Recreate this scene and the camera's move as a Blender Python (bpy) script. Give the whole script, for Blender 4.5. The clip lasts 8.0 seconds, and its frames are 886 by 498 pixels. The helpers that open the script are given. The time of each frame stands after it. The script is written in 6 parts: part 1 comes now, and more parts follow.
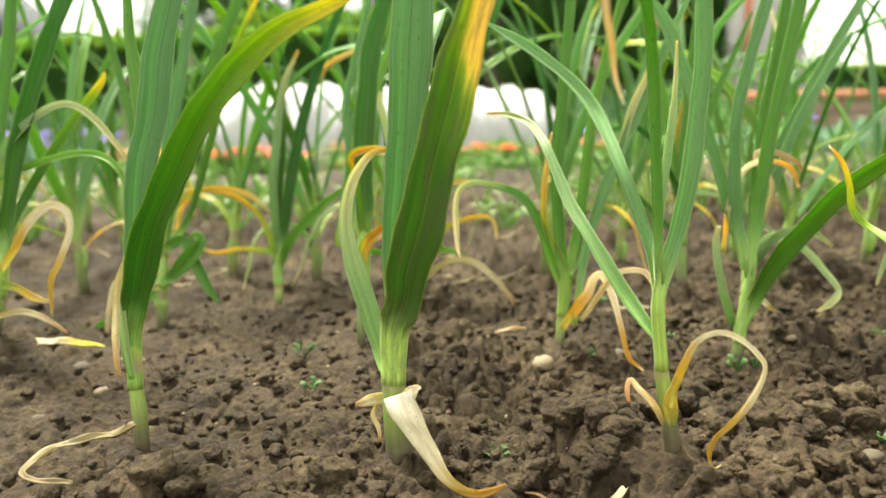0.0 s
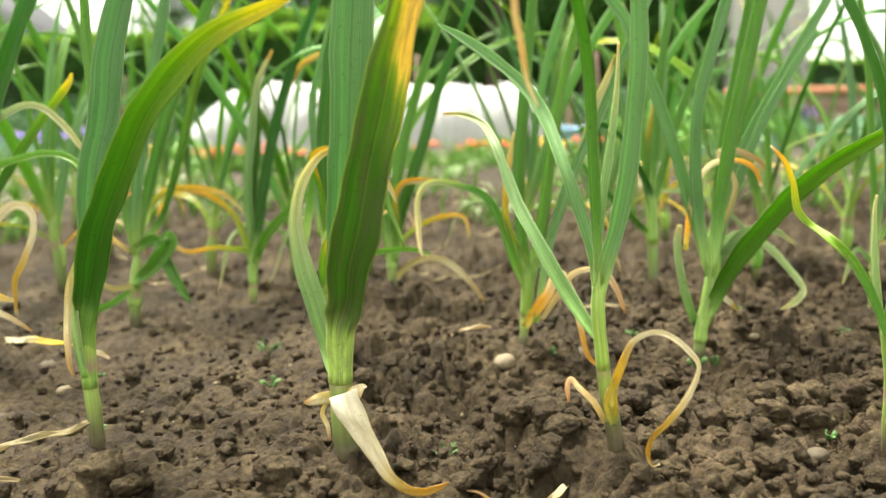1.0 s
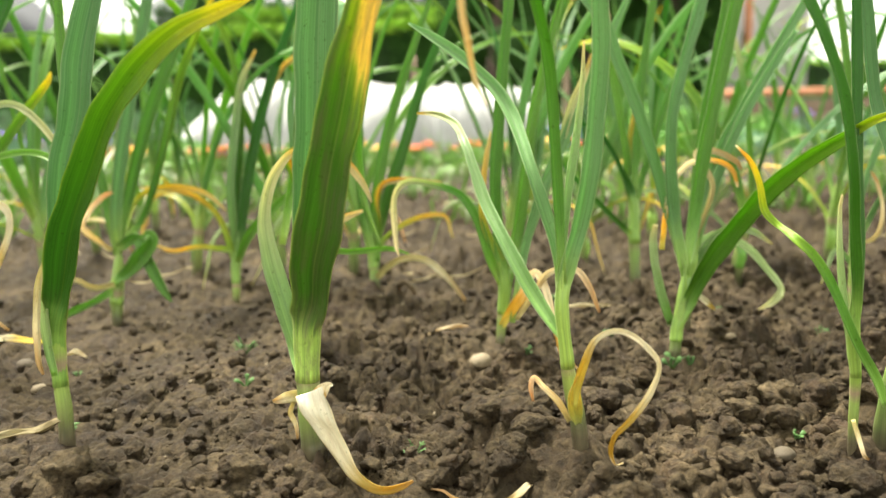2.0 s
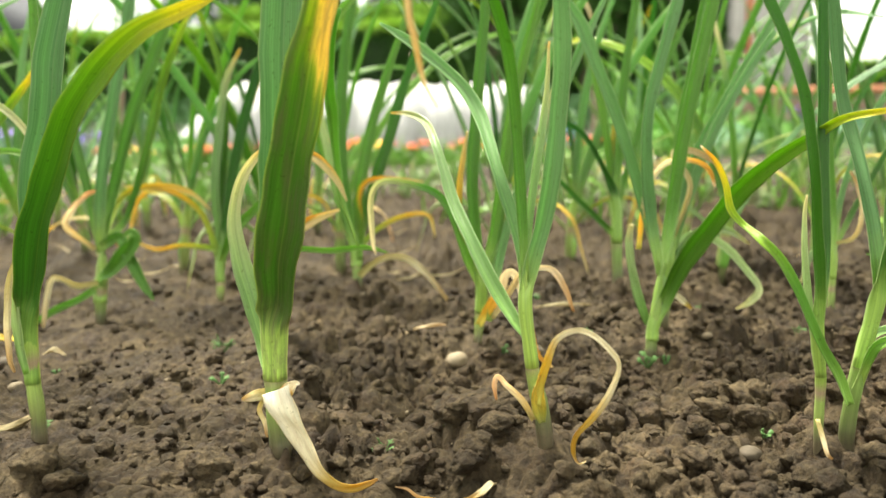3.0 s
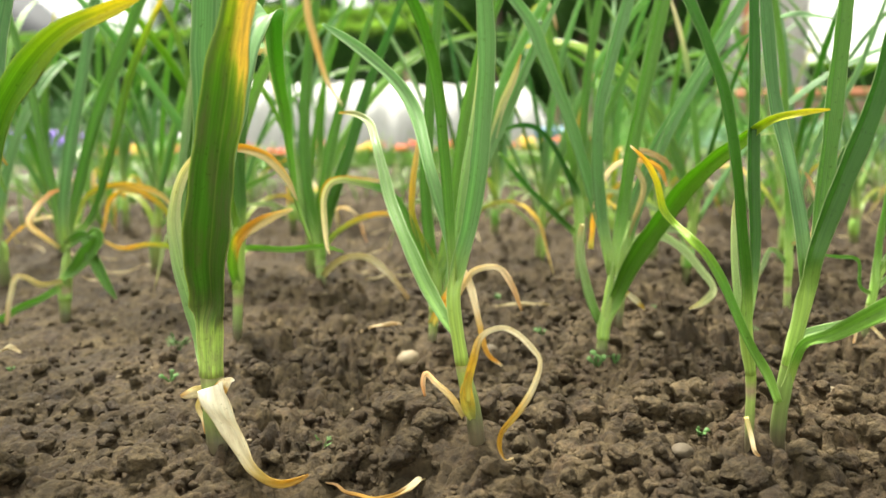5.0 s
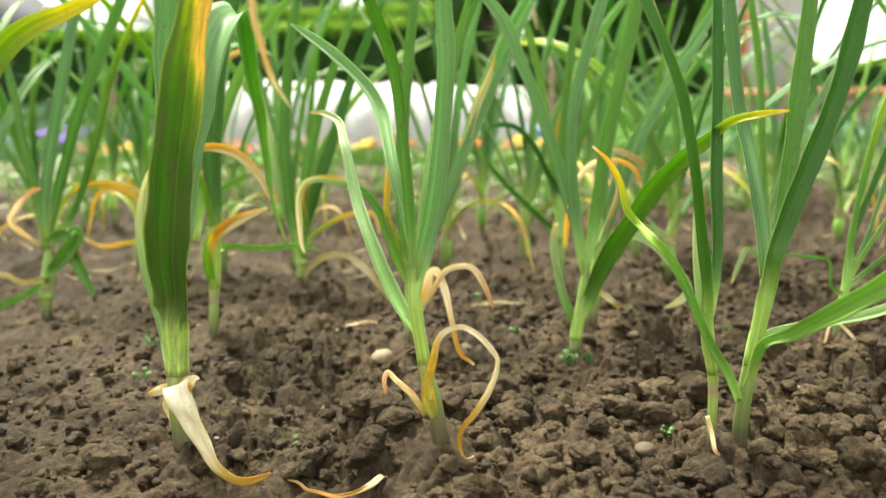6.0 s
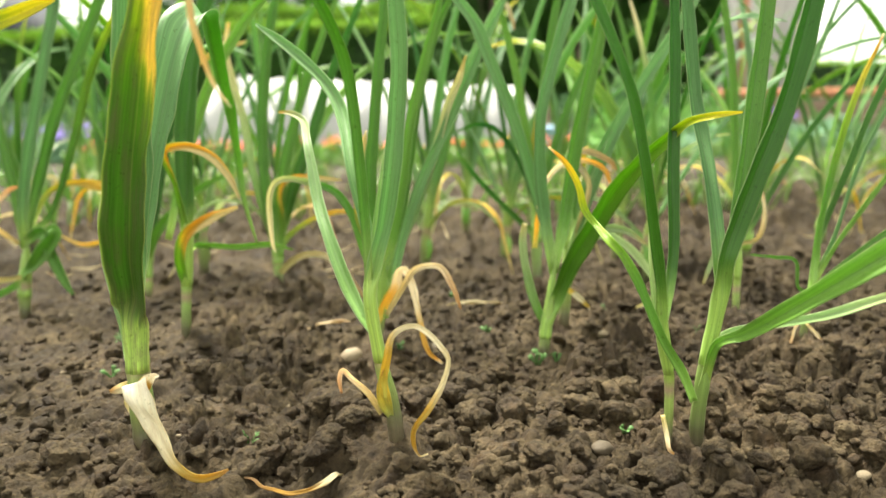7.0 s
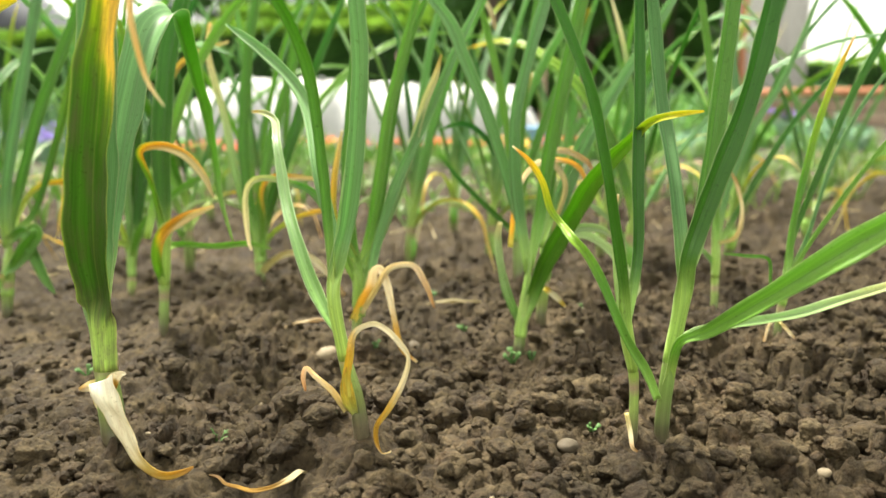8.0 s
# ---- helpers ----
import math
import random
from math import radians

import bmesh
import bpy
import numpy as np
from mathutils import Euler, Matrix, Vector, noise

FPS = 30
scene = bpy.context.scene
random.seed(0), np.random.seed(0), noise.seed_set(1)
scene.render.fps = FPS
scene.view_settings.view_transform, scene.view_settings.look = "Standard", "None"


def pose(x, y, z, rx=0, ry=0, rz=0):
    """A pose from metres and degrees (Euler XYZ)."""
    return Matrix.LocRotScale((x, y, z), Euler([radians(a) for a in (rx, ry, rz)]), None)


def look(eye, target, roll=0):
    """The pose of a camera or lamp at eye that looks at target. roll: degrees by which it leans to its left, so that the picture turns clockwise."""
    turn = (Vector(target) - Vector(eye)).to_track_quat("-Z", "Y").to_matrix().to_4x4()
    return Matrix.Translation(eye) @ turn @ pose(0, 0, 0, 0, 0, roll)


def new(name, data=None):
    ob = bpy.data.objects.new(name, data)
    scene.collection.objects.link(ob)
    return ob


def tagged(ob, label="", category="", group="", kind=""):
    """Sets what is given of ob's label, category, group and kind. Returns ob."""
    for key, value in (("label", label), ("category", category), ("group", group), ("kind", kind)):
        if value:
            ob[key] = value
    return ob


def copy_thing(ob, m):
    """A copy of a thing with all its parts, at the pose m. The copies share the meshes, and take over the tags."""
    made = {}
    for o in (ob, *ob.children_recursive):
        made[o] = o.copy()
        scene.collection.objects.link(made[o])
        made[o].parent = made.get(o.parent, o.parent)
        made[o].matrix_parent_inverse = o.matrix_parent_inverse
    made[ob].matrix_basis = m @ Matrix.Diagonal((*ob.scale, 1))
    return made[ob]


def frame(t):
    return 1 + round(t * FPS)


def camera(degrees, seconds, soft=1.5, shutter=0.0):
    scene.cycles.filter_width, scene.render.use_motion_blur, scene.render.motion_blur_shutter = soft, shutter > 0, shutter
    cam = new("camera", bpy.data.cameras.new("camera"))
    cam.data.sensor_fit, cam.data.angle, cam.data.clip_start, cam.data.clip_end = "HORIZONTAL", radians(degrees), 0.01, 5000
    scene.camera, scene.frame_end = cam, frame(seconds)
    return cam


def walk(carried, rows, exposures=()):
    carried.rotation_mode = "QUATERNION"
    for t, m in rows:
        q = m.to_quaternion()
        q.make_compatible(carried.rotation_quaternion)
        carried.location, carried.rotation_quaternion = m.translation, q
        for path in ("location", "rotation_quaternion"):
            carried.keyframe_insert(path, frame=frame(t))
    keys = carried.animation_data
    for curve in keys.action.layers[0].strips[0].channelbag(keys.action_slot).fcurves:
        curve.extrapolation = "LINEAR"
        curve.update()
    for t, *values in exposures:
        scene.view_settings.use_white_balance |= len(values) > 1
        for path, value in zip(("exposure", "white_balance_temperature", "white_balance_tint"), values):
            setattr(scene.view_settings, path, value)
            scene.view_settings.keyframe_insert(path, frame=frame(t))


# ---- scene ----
cam = camera(60.0, 8.0)
PATH = [
    (0, (-0.00819, 0.03419, 0.20773), (0.02923, 2.00040, -0.15646), -1.24),
    (0.5, (0.01085, 0.03214, 0.20938), (0.03781, 1.99723, -0.16172), -1.44),
    (1, (0.02679, 0.03055, 0.20953), (0.05261, 1.99544, -0.16267), -1.40),
    (1.5, (0.03659, 0.02985, 0.20816), (0.06390, 1.99521, -0.16147), -1.34),
    (3, (0.06819, 0.02688, 0.20866), (0.08659, 1.99141, -0.16588), -1.23),
    (3.5, (0.07623, 0.02569, 0.20781), (0.09754, 1.99063, -0.16442), -1.19),
    (4, (0.08508, 0.02477, 0.20740), (0.10558, 1.98992, -0.16375), -1.13),
    (4.5, (0.09726, 0.02317, 0.20693), (0.11609, 1.98842, -0.16380), -1.10),
    (6, (0.12995, 0.01857, 0.20762), (0.14709, 1.98316, -0.16668), -0.96),
    (6.5, (0.14455, 0.01708, 0.20833), (0.15933, 1.98103, -0.16943), -0.83),
    (7, (0.15589, 0.01517, 0.20822), (0.17134, 1.97922, -0.16893), -0.79),
    (7.5, (0.16945, 0.01387, 0.20901), (0.17866, 1.97707, -0.17277), -0.80),
    (8, (0.17790, 0.01259, 0.20755), (0.18964, 1.97664, -0.16977), -0.82),
]
walk(cam, [(t, look(eye, target, roll)) for t, eye, target, roll in PATH])
cam.data.dof.use_dof = True
cam.data.dof.focus_distance = 0.47
cam.data.dof.aperture_fstop = 5.6

# ---- light: bright overcast sky, wide soft sun from beyond the bed ----
SUN_UP, SUN_ROUND = radians(62), radians(325)
world = bpy.data.worlds.new("overcast_sky")
scene.world = world
world.use_nodes = True
wn, wl = world.node_tree.nodes, world.node_tree.links
sky = wn.new("ShaderNodeTexSky")
sky.sky_type, sky.sun_disc, sky.sun_elevation, sky.sun_rotation = "NISHITA", False, SUN_UP, SUN_ROUND
sky.dust_density, sky.air_density = 3.0, 1.0
cloud = wn.new("ShaderNodeMix")
cloud.data_type = "RGBA"
cloud.inputs[0].default_value = 0.8
cloud.inputs[7].default_value = (10.0, 10.0, 8.5, 1)
wl.new(sky.outputs[0], cloud.inputs[6])
wl.new(cloud.outputs[2], wn["Background"].inputs[0])
wn["Background"].inputs[1].default_value = 0.072
sun_data = bpy.data.lights.new("sun", "SUN")
sun_data.energy, sun_data.angle, sun_data.color = 4.4, radians(12), (1.0, 0.96, 0.82)
sun = new("sun", sun_data)
sun.matrix_world = look((0, 0, 0), (-math.sin(SUN_ROUND) * math.cos(SUN_UP), -math.cos(SUN_ROUND) * math.cos(SUN_UP), -math.sin(SUN_UP)))
scene.view_settings.exposure = 1.84


# ---- materials ----
def material(name):
    m = bpy.data.materials.new(name)
    m.use_nodes = True
    return m, m.node_tree.nodes, m.node_tree.links, m.node_tree.nodes["Principled BSDF"]


def ramp(nodes, stops):
    r = nodes.new("ShaderNodeValToRGB")
    e = r.color_ramp.elements
    while len(e) < len(stops):
        e.new(0.5)
    for el, (p, c) in zip(e, stops):
        el.position, el.color = p, (*c, 1)
    return r


def noise_node(nodes, scale, detail=4.0, rough=0.55):
    n = nodes.new("ShaderNodeTexNoise")
    n.inputs["Scale"].default_value, n.inputs["Detail"].default_value, n.inputs["Roughness"].default_value = scale, detail, rough
    return n


def leaf_material(name, stops, veins=0.30, rough=0.36, blotch=0.10, through_light=0.5, edge=0.5, skew=0.0, rim=(0.42, 0.48, 0.25), streaks=0.0, bruise=0.0, bruised=(0.12, 0.115, 0.05), band=0.30):
    """A blade: colour runs along the leaf (UV y), fine veins across it (UV x), pale margins, blotches, some light through it."""
    m, n, l, b = material(name)
    uv = n.new("ShaderNodeUVMap")
    sep = n.new("ShaderNodeSeparateXYZ")
    l.new(uv.outputs[0], sep.inputs[0])
    obj = n.new("ShaderNodeTexCoord")
    big = noise_node(n, 28, 3)
    l.new(obj.outputs["Object"], big.inputs["Vector"])
    wob = n.new("ShaderNodeMath"); wob.operation = "MULTIPLY_ADD"
    wob.inputs[1].default_value = blotch * 2
    l.new(big.outputs["Fac"], wob.inputs[0])
    off = n.new("ShaderNodeMath"); off.operation = "SUBTRACT"; off.inputs[1].default_value = blotch
    lop = n.new("ShaderNodeMath"); lop.operation = "MULTIPLY_ADD"; lop.inputs[1].default_value = skew
    corner = n.new("ShaderNodeMath"); corner.operation = "MULTIPLY"
    l.new(sep.outputs[0], corner.inputs[0]); l.new(sep.outputs[1], corner.inputs[1])
    l.new(corner.outputs[0], lop.inputs[0]); l.new(sep.outputs[1], lop.inputs[2])
    l.new(lop.outputs[0], off.inputs[0])
    l.new(off.outputs[0], wob.inputs[2])
    col = ramp(n, stops)
    drawn = n.new("ShaderNodeMapping")
    drawn.inputs["Scale"].default_value = (7, 0.8, 1)
    l.new(uv.outputs[0], drawn.inputs[0])
    run = noise_node(n, 1.0, 3, 0.6)
    l.new(drawn.outputs[0], run.inputs["Vector"])
    push = n.new("ShaderNodeMath"); push.operation = "MULTIPLY_ADD"; push.inputs[1].default_value = streaks
    level = n.new("ShaderNodeMath"); level.operation = "SUBTRACT"; level.inputs[1].default_value = 0.5
    l.new(run.outputs["Fac"], level.inputs[0]); l.new(level.outputs[0], push.inputs[0]); l.new(wob.outputs[0], push.inputs[2])
    l.new(push.outputs[0], col.inputs[0])
    # veins: noise drawn out along the blade
    stretch = n.new("ShaderNodeMapping")
    stretch.inputs["Scale"].default_value = (30, 1.1, 1)
    l.new(uv.outputs[0], stretch.inputs[0])
    vein = noise_node(n, 1.0, 3, 0.6)
    l.new(stretch.outputs[0], vein.inputs["Vector"])
    vr = ramp(n, [(0.3, (1 - veins, 1 - veins, 1 - veins)), (0.7, (1 + veins * 0.5, 1 + veins * 0.5, 1 + veins * 0.4))])
    l.new(vein.outputs["Fac"], vr.inputs[0])
    broad = n.new("ShaderNodeMapping")
    broad.inputs["Scale"].default_value = (5, 0.9, 1)
    l.new(uv.outputs[0], broad.inputs[0])
    wide = noise_node(n, 1.0, 3, 0.55)
    l.new(broad.outputs[0], wide.inputs["Vector"])
    br = ramp(n, [(0.32, (1 - band, 1 - band * 0.85, 1 - band)), (0.68, (1 + band * 0.7, 1 + band * 0.55, 1 + band * 0.7))])
    l.new(wide.outputs["Fac"], br.inputs[0])
    streak = n.new("ShaderNodeMix"); streak.data_type, streak.blend_type = "RGBA", "MULTIPLY"
    streak.inputs[0].default_value = 1
    l.new(vr.outputs[0], streak.inputs[6]); l.new(br.outputs[0], streak.inputs[7])
    mul = n.new("ShaderNodeMix"); mul.data_type, mul.blend_type = "RGBA", "MULTIPLY"
    mul.inputs[0].default_value = 1
    l.new(col.outputs[0], mul.inputs[6]); l.new(streak.outputs[2], mul.inputs[7])
    # a brownish bruise drawn out along the middle
    bru = n.new("ShaderNodeMapping")
    bru.inputs["Scale"].default_value, bru.inputs["Location"].default_value = (4.0, 5.5, 1), (3.1, 0.4, 0)
    l.new(uv.outputs[0], bru.inputs[0])
    bn = noise_node(n, 1.0, 6, 0.7)
    l.new(bru.outputs[0], bn.inputs["Vector"])
    bq = ramp(n, [(0.44, (0, 0, 0)), (0.70, (bruise,) * 3)])
    l.new(bn.outputs["Fac"], bq.inputs[0])
    brown = n.new("ShaderNodeMix"); brown.data_type = "RGBA"; brown.inputs[7].default_value = (*bruised, 1)
    l.new(bq.outputs[0], brown.inputs[0]); l.new(mul.outputs[2], brown.inputs[6])
    # thin pale margins and keel
    fold = n.new("ShaderNodeMath"); fold.operation = "PINGPONG"; fold.inputs[1].default_value = 0.5
    l.new(sep.outputs[0], fold.inputs[0])
    er = ramp(n, [(0.0, (edge, edge, edge)), (0.08, (0, 0, 0)), (0.95, (0, 0, 0)), (1.0, (edge * 0.25,) * 3)])
    dbl = n.new("ShaderNodeMath"); dbl.operation = "MULTIPLY"; dbl.inputs[1].default_value = 2
    l.new(fold.outputs[0], dbl.inputs[0]); l.new(dbl.outputs[0], er.inputs[0])
    pale = n.new("ShaderNodeMix"); pale.data_type = "RGBA"
    pale.inputs[7].default_value = (*rim, 1)
    l.new(er.outputs[0], pale.inputs[0]); l.new(brown.outputs[2], pale.inputs[6])
    # specks
    spot = noise_node(n, 420, 2)
    l.new(obj.outputs["Object"], spot.inputs["Vector"])
    sr = ramp(n, [(0.28, (0.72, 0.70, 0.62)), (0.36, (1, 1, 1))])
    l.new(spot.outputs["Fac"], sr.inputs[0])
    mul2 = n.new("ShaderNodeMix"); mul2.data_type, mul2.blend_type = "RGBA", "MULTIPLY"; mul2.inputs[0].default_value = 1
    l.new(pale.outputs[2], mul2.inputs[6]); l.new(sr.outputs[0], mul2.inputs[7])
    # no two leaves have quite the same green
    info = n.new("ShaderNodeObjectInfo")
    hue = n.new("ShaderNodeMapRange"); hue.inputs[3].default_value, hue.inputs[4].default_value = 0.494, 0.514
    val = n.new("ShaderNodeMapRange"); val.inputs[3].default_value, val.inputs[4].default_value = 1.5, 1.06
    own = n.new("ShaderNodeHueSaturation")
    l.new(info.outputs["Random"], hue.inputs[0]); l.new(info.outputs["Random"], val.inputs[0])
    l.new(hue.outputs[0], own.inputs["Hue"]); l.new(val.outputs[0], own.inputs["Value"]); l.new(mul2.outputs[2], own.inputs["Color"])
    l.new(own.outputs[0], b.inputs["Base Color"])
    b.inputs["Roughness"].default_value = rough
    b.inputs["Specular IOR Level"].default_value = 0.5
    bump = n.new("ShaderNodeBump"); bump.inputs["Strength"].default_value, bump.inputs["Distance"].default_value = 0.5, 0.0008
    l.new(vein.outputs["Fac"], bump.inputs["Height"]); l.new(bump.outputs[0], b.inputs["Normal"])
    tr = n.new("ShaderNodeBsdfTranslucent")
    l.new(own.outputs[0], tr.inputs[0])
    mix = n.new("ShaderNodeMixShader"); mix.inputs[0].default_value = through_light
    # the sheath at the foot of the blade is thick and lets little light through
    thin = n.new("ShaderNodeMapRange"); thin.inputs[1].default_value, thin.inputs[2].default_value, thin.inputs[4].default_value = 0.02, 0.16, through_light
    l.new(sep.outputs[1], thin.inputs[0]); l.new(thin.outputs[0], mix.inputs[0])
    l.new(b.outputs[0], mix.inputs[1]); l.new(tr.outputs[0], mix.inputs[2])
    l.new(mix.outputs[0], n["Material Output"].inputs[0])
    return m


C_BASE = (0.24, 0.37, 0.07)
C_MID = (0.158, 0.325, 0.045)
C_DARK = (0.070, 0.180, 0.022)
C_BLUE = (0.174, 0.335, 0.115)
C_YEL = (0.60, 0.42, 0.05)
C_STRAW = (0.58, 0.49, 0.24)
C_ORANGE = (0.50, 0.34, 0.05)
C_CREAM = (0.71, 0.64, 0.46)
GREEN = leaf_material("leaf_green", [(0.0, C_BASE), (0.03, C_BASE), (0.12, C_MID), (0.8, C_MID), (1.0, (0.16, 0.30, 0.05))])
DARK = leaf_material("leaf_dark_green", [(0.0, C_BASE), (0.03, C_BASE), (0.12, C_DARK), (0.8, (0.055, 0.21, 0.02)), (1.0, C_MID)])
BLUE = leaf_material("leaf_blue_green", [(0.0, C_BASE), (0.03, C_BASE), (0.14, C_BLUE), (1.0, (0.19, 0.35, 0.14))], rough=0.42, edge=0.7, band=0.38)
FOLDED = leaf_material("leaf_folded_over", [(0.0, C_BASE), (0.03, C_BASE), (0.12, C_BLUE), (0.45, (0.215, 0.38, 0.165)), (0.50, (0.10, 0.26, 0.025)), (0.85, C_MID), (1.0, (0.20, 0.34, 0.04))], rough=0.45, edge=0.6, blotch=0.03)
PALE = leaf_material("leaf_pale_green", [(0.0, C_MID), (0.2, (0.28, 0.40, 0.16)), (0.8, (0.42, 0.50, 0.25)), (1.0, C_STRAW)])
PALER = leaf_material("leaf_fading", [(0.0, (0.22, 0.36, 0.08)), (0.35, (0.30, 0.44, 0.17)), (0.6, (0.46, 0.52, 0.26)), (0.9, (0.62, 0.56, 0.30)), (1.0, C_ORANGE)])
FADING = leaf_material("leaf_green_pale_margin", [(0.0, (0.20, 0.34, 0.08)), (0.3, (0.23, 0.38, 0.13)), (0.62, (0.29, 0.42, 0.18)), (0.85, (0.42, 0.46, 0.22)), (0.95, (0.50, 0.46, 0.22)), (1.0, C_ORANGE)], edge=0.9, rim=(0.50, 0.54, 0.34))
DULL = leaf_material("leaf_withered_dull", [(0.0, (0.20, 0.15, 0.08)), (0.15, (0.42, 0.34, 0.20)), (0.5, (0.50, 0.42, 0.27)), (0.8, (0.36, 0.27, 0.15)), (1.0, (0.46, 0.37, 0.23))], rough=0.8, blotch=0.15, edge=0.4, rim=(0.26, 0.16, 0.07), streaks=0.35, bruise=0.6, bruised=(0.20, 0.13, 0.06), band=0.2)
PALE_TIP = leaf_material("leaf_green_bleached_tip", [(0.0, C_BASE), (0.15, C_MID), (0.5, (0.12, 0.28, 0.06)), (0.72, (0.5, 0.5, 0.26)), (1.0, C_CREAM)])
TIPPED = leaf_material("leaf_yellow_tip", [(0.0, C_BASE), (0.03, C_BASE), (0.11, (0.078, 0.20, 0.02)), (0.30, (0.088, 0.215, 0.018)), (0.50, (0.135, 0.28, 0.018)), (0.72, (0.21, 0.36, 0.016)), (0.86, (0.34, 0.43, 0.016)), (0.94, (0.60, 0.52, 0.02)), (1.0, (0.68, 0.54, 0.03))], blotch=0.06, streaks=0.16, rim=(0.36, 0.42, 0.06), edge=0.8)
SCORCHED = leaf_material("leaf_scorched_tip", [(0.0, C_BASE), (0.03, C_BASE), (0.11, (0.066, 0.158, 0.022)), (0.6, (0.066, 0.178, 0.016)), (0.74, (0.11, 0.25, 0.014)), (0.81, (0.26, 0.36, 0.02)), (0.88, (0.70, 0.58, 0.09)), (1.0, (0.76, 0.58, 0.10))], blotch=0.10, skew=0.50, streaks=0.38, bruise=0.85, bruised=(0.105, 0.105, 0.05), band=0.38, rim=(0.34, 0.42, 0.10), edge=0.8)
LIME = leaf_material("leaf_light_green", [(0.0, C_BASE), (0.03, C_BASE), (0.12, (0.105, 0.235, 0.02)), (0.35, (0.155, 0.32, 0.03)), (0.78, (0.23, 0.40, 0.03)), (0.92, (0.44, 0.49, 0.02)), (1.0, (0.70, 0.56, 0.03))], blotch=0.05, streaks=0.1, edge=0.7)
SHEATH = leaf_material("sheath_yellowed", [(0.0, (0.28, 0.34, 0.08)), (0.25, (0.52, 0.47, 0.07)), (0.6, (0.76, 0.55, 0.05)), (1.0, (0.64, 0.42, 0.07))], rough=0.55, blotch=0.1, streaks=0.2, bruise=0.5, bruised=(0.26, 0.12, 0.03), band=0.15, through_light=0.3)
CURLED = leaf_material("leaf_curling_orange", [(0.0, (0.20, 0.36, 0.06)), (0.4, (0.14, 0.32, 0.04)), (0.68, (0.28, 0.42, 0.03)), (0.86, (0.55, 0.48, 0.05)), (0.96, (0.60, 0.38, 0.06)), (1.0, C_CREAM)], blotch=0.06)
YELLOW = leaf_material("leaf_yellow", [(0.0, (0.22, 0.36, 0.06)), (0.3, (0.38, 0.42, 0.06)), (0.6, C_YEL), (1.0, C_STRAW)], blotch=0.1)
ORANGETIP = leaf_material("leaf_orange_edge", [(0.0, C_MID), (0.45, (0.20, 0.33, 0.03)), (0.58, (0.55, 0.42, 0.04)), (0.72, (0.60, 0.35, 0.03)), (0.9, (0.52, 0.34, 0.07)), (1.0, C_STRAW)], blotch=0.08, skew=0.8, streaks=0.15)
ORANGE = leaf_material("leaf_withered_orange", [(0.0, (0.62, 0.56, 0.10)), (0.1, (0.78, 0.56, 0.06)), (0.2, (0.70, 0.50, 0.10)), (0.30, C_CREAM), (0.66, C_CREAM), (0.78, (0.56, 0.40, 0.09)), (0.95, (0.50, 0.31, 0.04)), (1.0, C_CREAM)], rough=0.7, blotch=0.08, veins=0.12, edge=0.4, rim=(0.55, 0.32, 0.05), streaks=0.2, bruise=0.25, bruised=(0.30, 0.14, 0.03), band=0.12)
CREAM = leaf_material("leaf_withered_cream", [(0.0, (0.42, 0.36, 0.13)), (0.2, C_STRAW), (0.6, C_CREAM), (1.0, (0.5, 0.32, 0.14))], rough=0.75, blotch=0.15, veins=0.15, edge=0.35, rim=(0.62, 0.40, 0.12), streaks=0.35, bruise=0.45, bruised=(0.30, 0.17, 0.06), band=0.15)
PAPER = leaf_material("leaf_withered_papery", [(0.0, (0.82, 0.76, 0.62)), (0.5, (0.82, 0.73, 0.54)), (0.66, (0.62, 0.43, 0.12)), (0.85, (0.54, 0.30, 0.03)), (1.0, (0.5, 0.25, 0.06))], rough=0.75, blotch=0.05, veins=0.1, through_light=0.5, edge=0.3, rim=(0.60, 0.36, 0.08), streaks=0.2, bruise=0.42, bruised=(0.40, 0.25, 0.09), band=0.12)
TIP_DRY = leaf_material("leaf_tip_withered", [(0.0, (0.60, 0.50, 0.20)), (0.3, (0.70, 0.55, 0.30)), (0.7, (0.64, 0.46, 0.20)), (1.0, C_CREAM)], rough=0.7, blotch=0.1, veins=0.25)
STEM = leaf_material("stem_green", [(0.0, (0.05, 0.04, 0.025)), (0.09, (0.07, 0.056, 0.032)), (0.16, (0.10, 0.10, 0.045)), (0.27, (0.17, 0.22, 0.06)), (0.42, (0.24, 0.34, 0.08)), (0.49, (0.31, 0.22, 0.15)), (0.56, (0.25, 0.36, 0.07)), (1.0, C_BASE)], through_light=0.1, veins=0.22, edge=0.0, rough=0.38, blotch=0.08, band=0.2, bruise=0.35, bruised=(0.15, 0.13, 0.07))
LITTER = leaf_material("leaf_litter", [(0.0, C_CREAM), (0.22, (0.70, 0.60, 0.40)), (0.36, (0.50, 0.28, 0.06)), (0.6, (0.46, 0.24, 0.03)), (0.85, (0.24, 0.12, 0.04)), (1.0, (0.13, 0.08, 0.04))], rough=0.7, blotch=0.1, edge=0.4, rim=(0.40, 0.20, 0.04), streaks=0.25, bruise=0.5, bruised=(0.20, 0.10, 0.03))


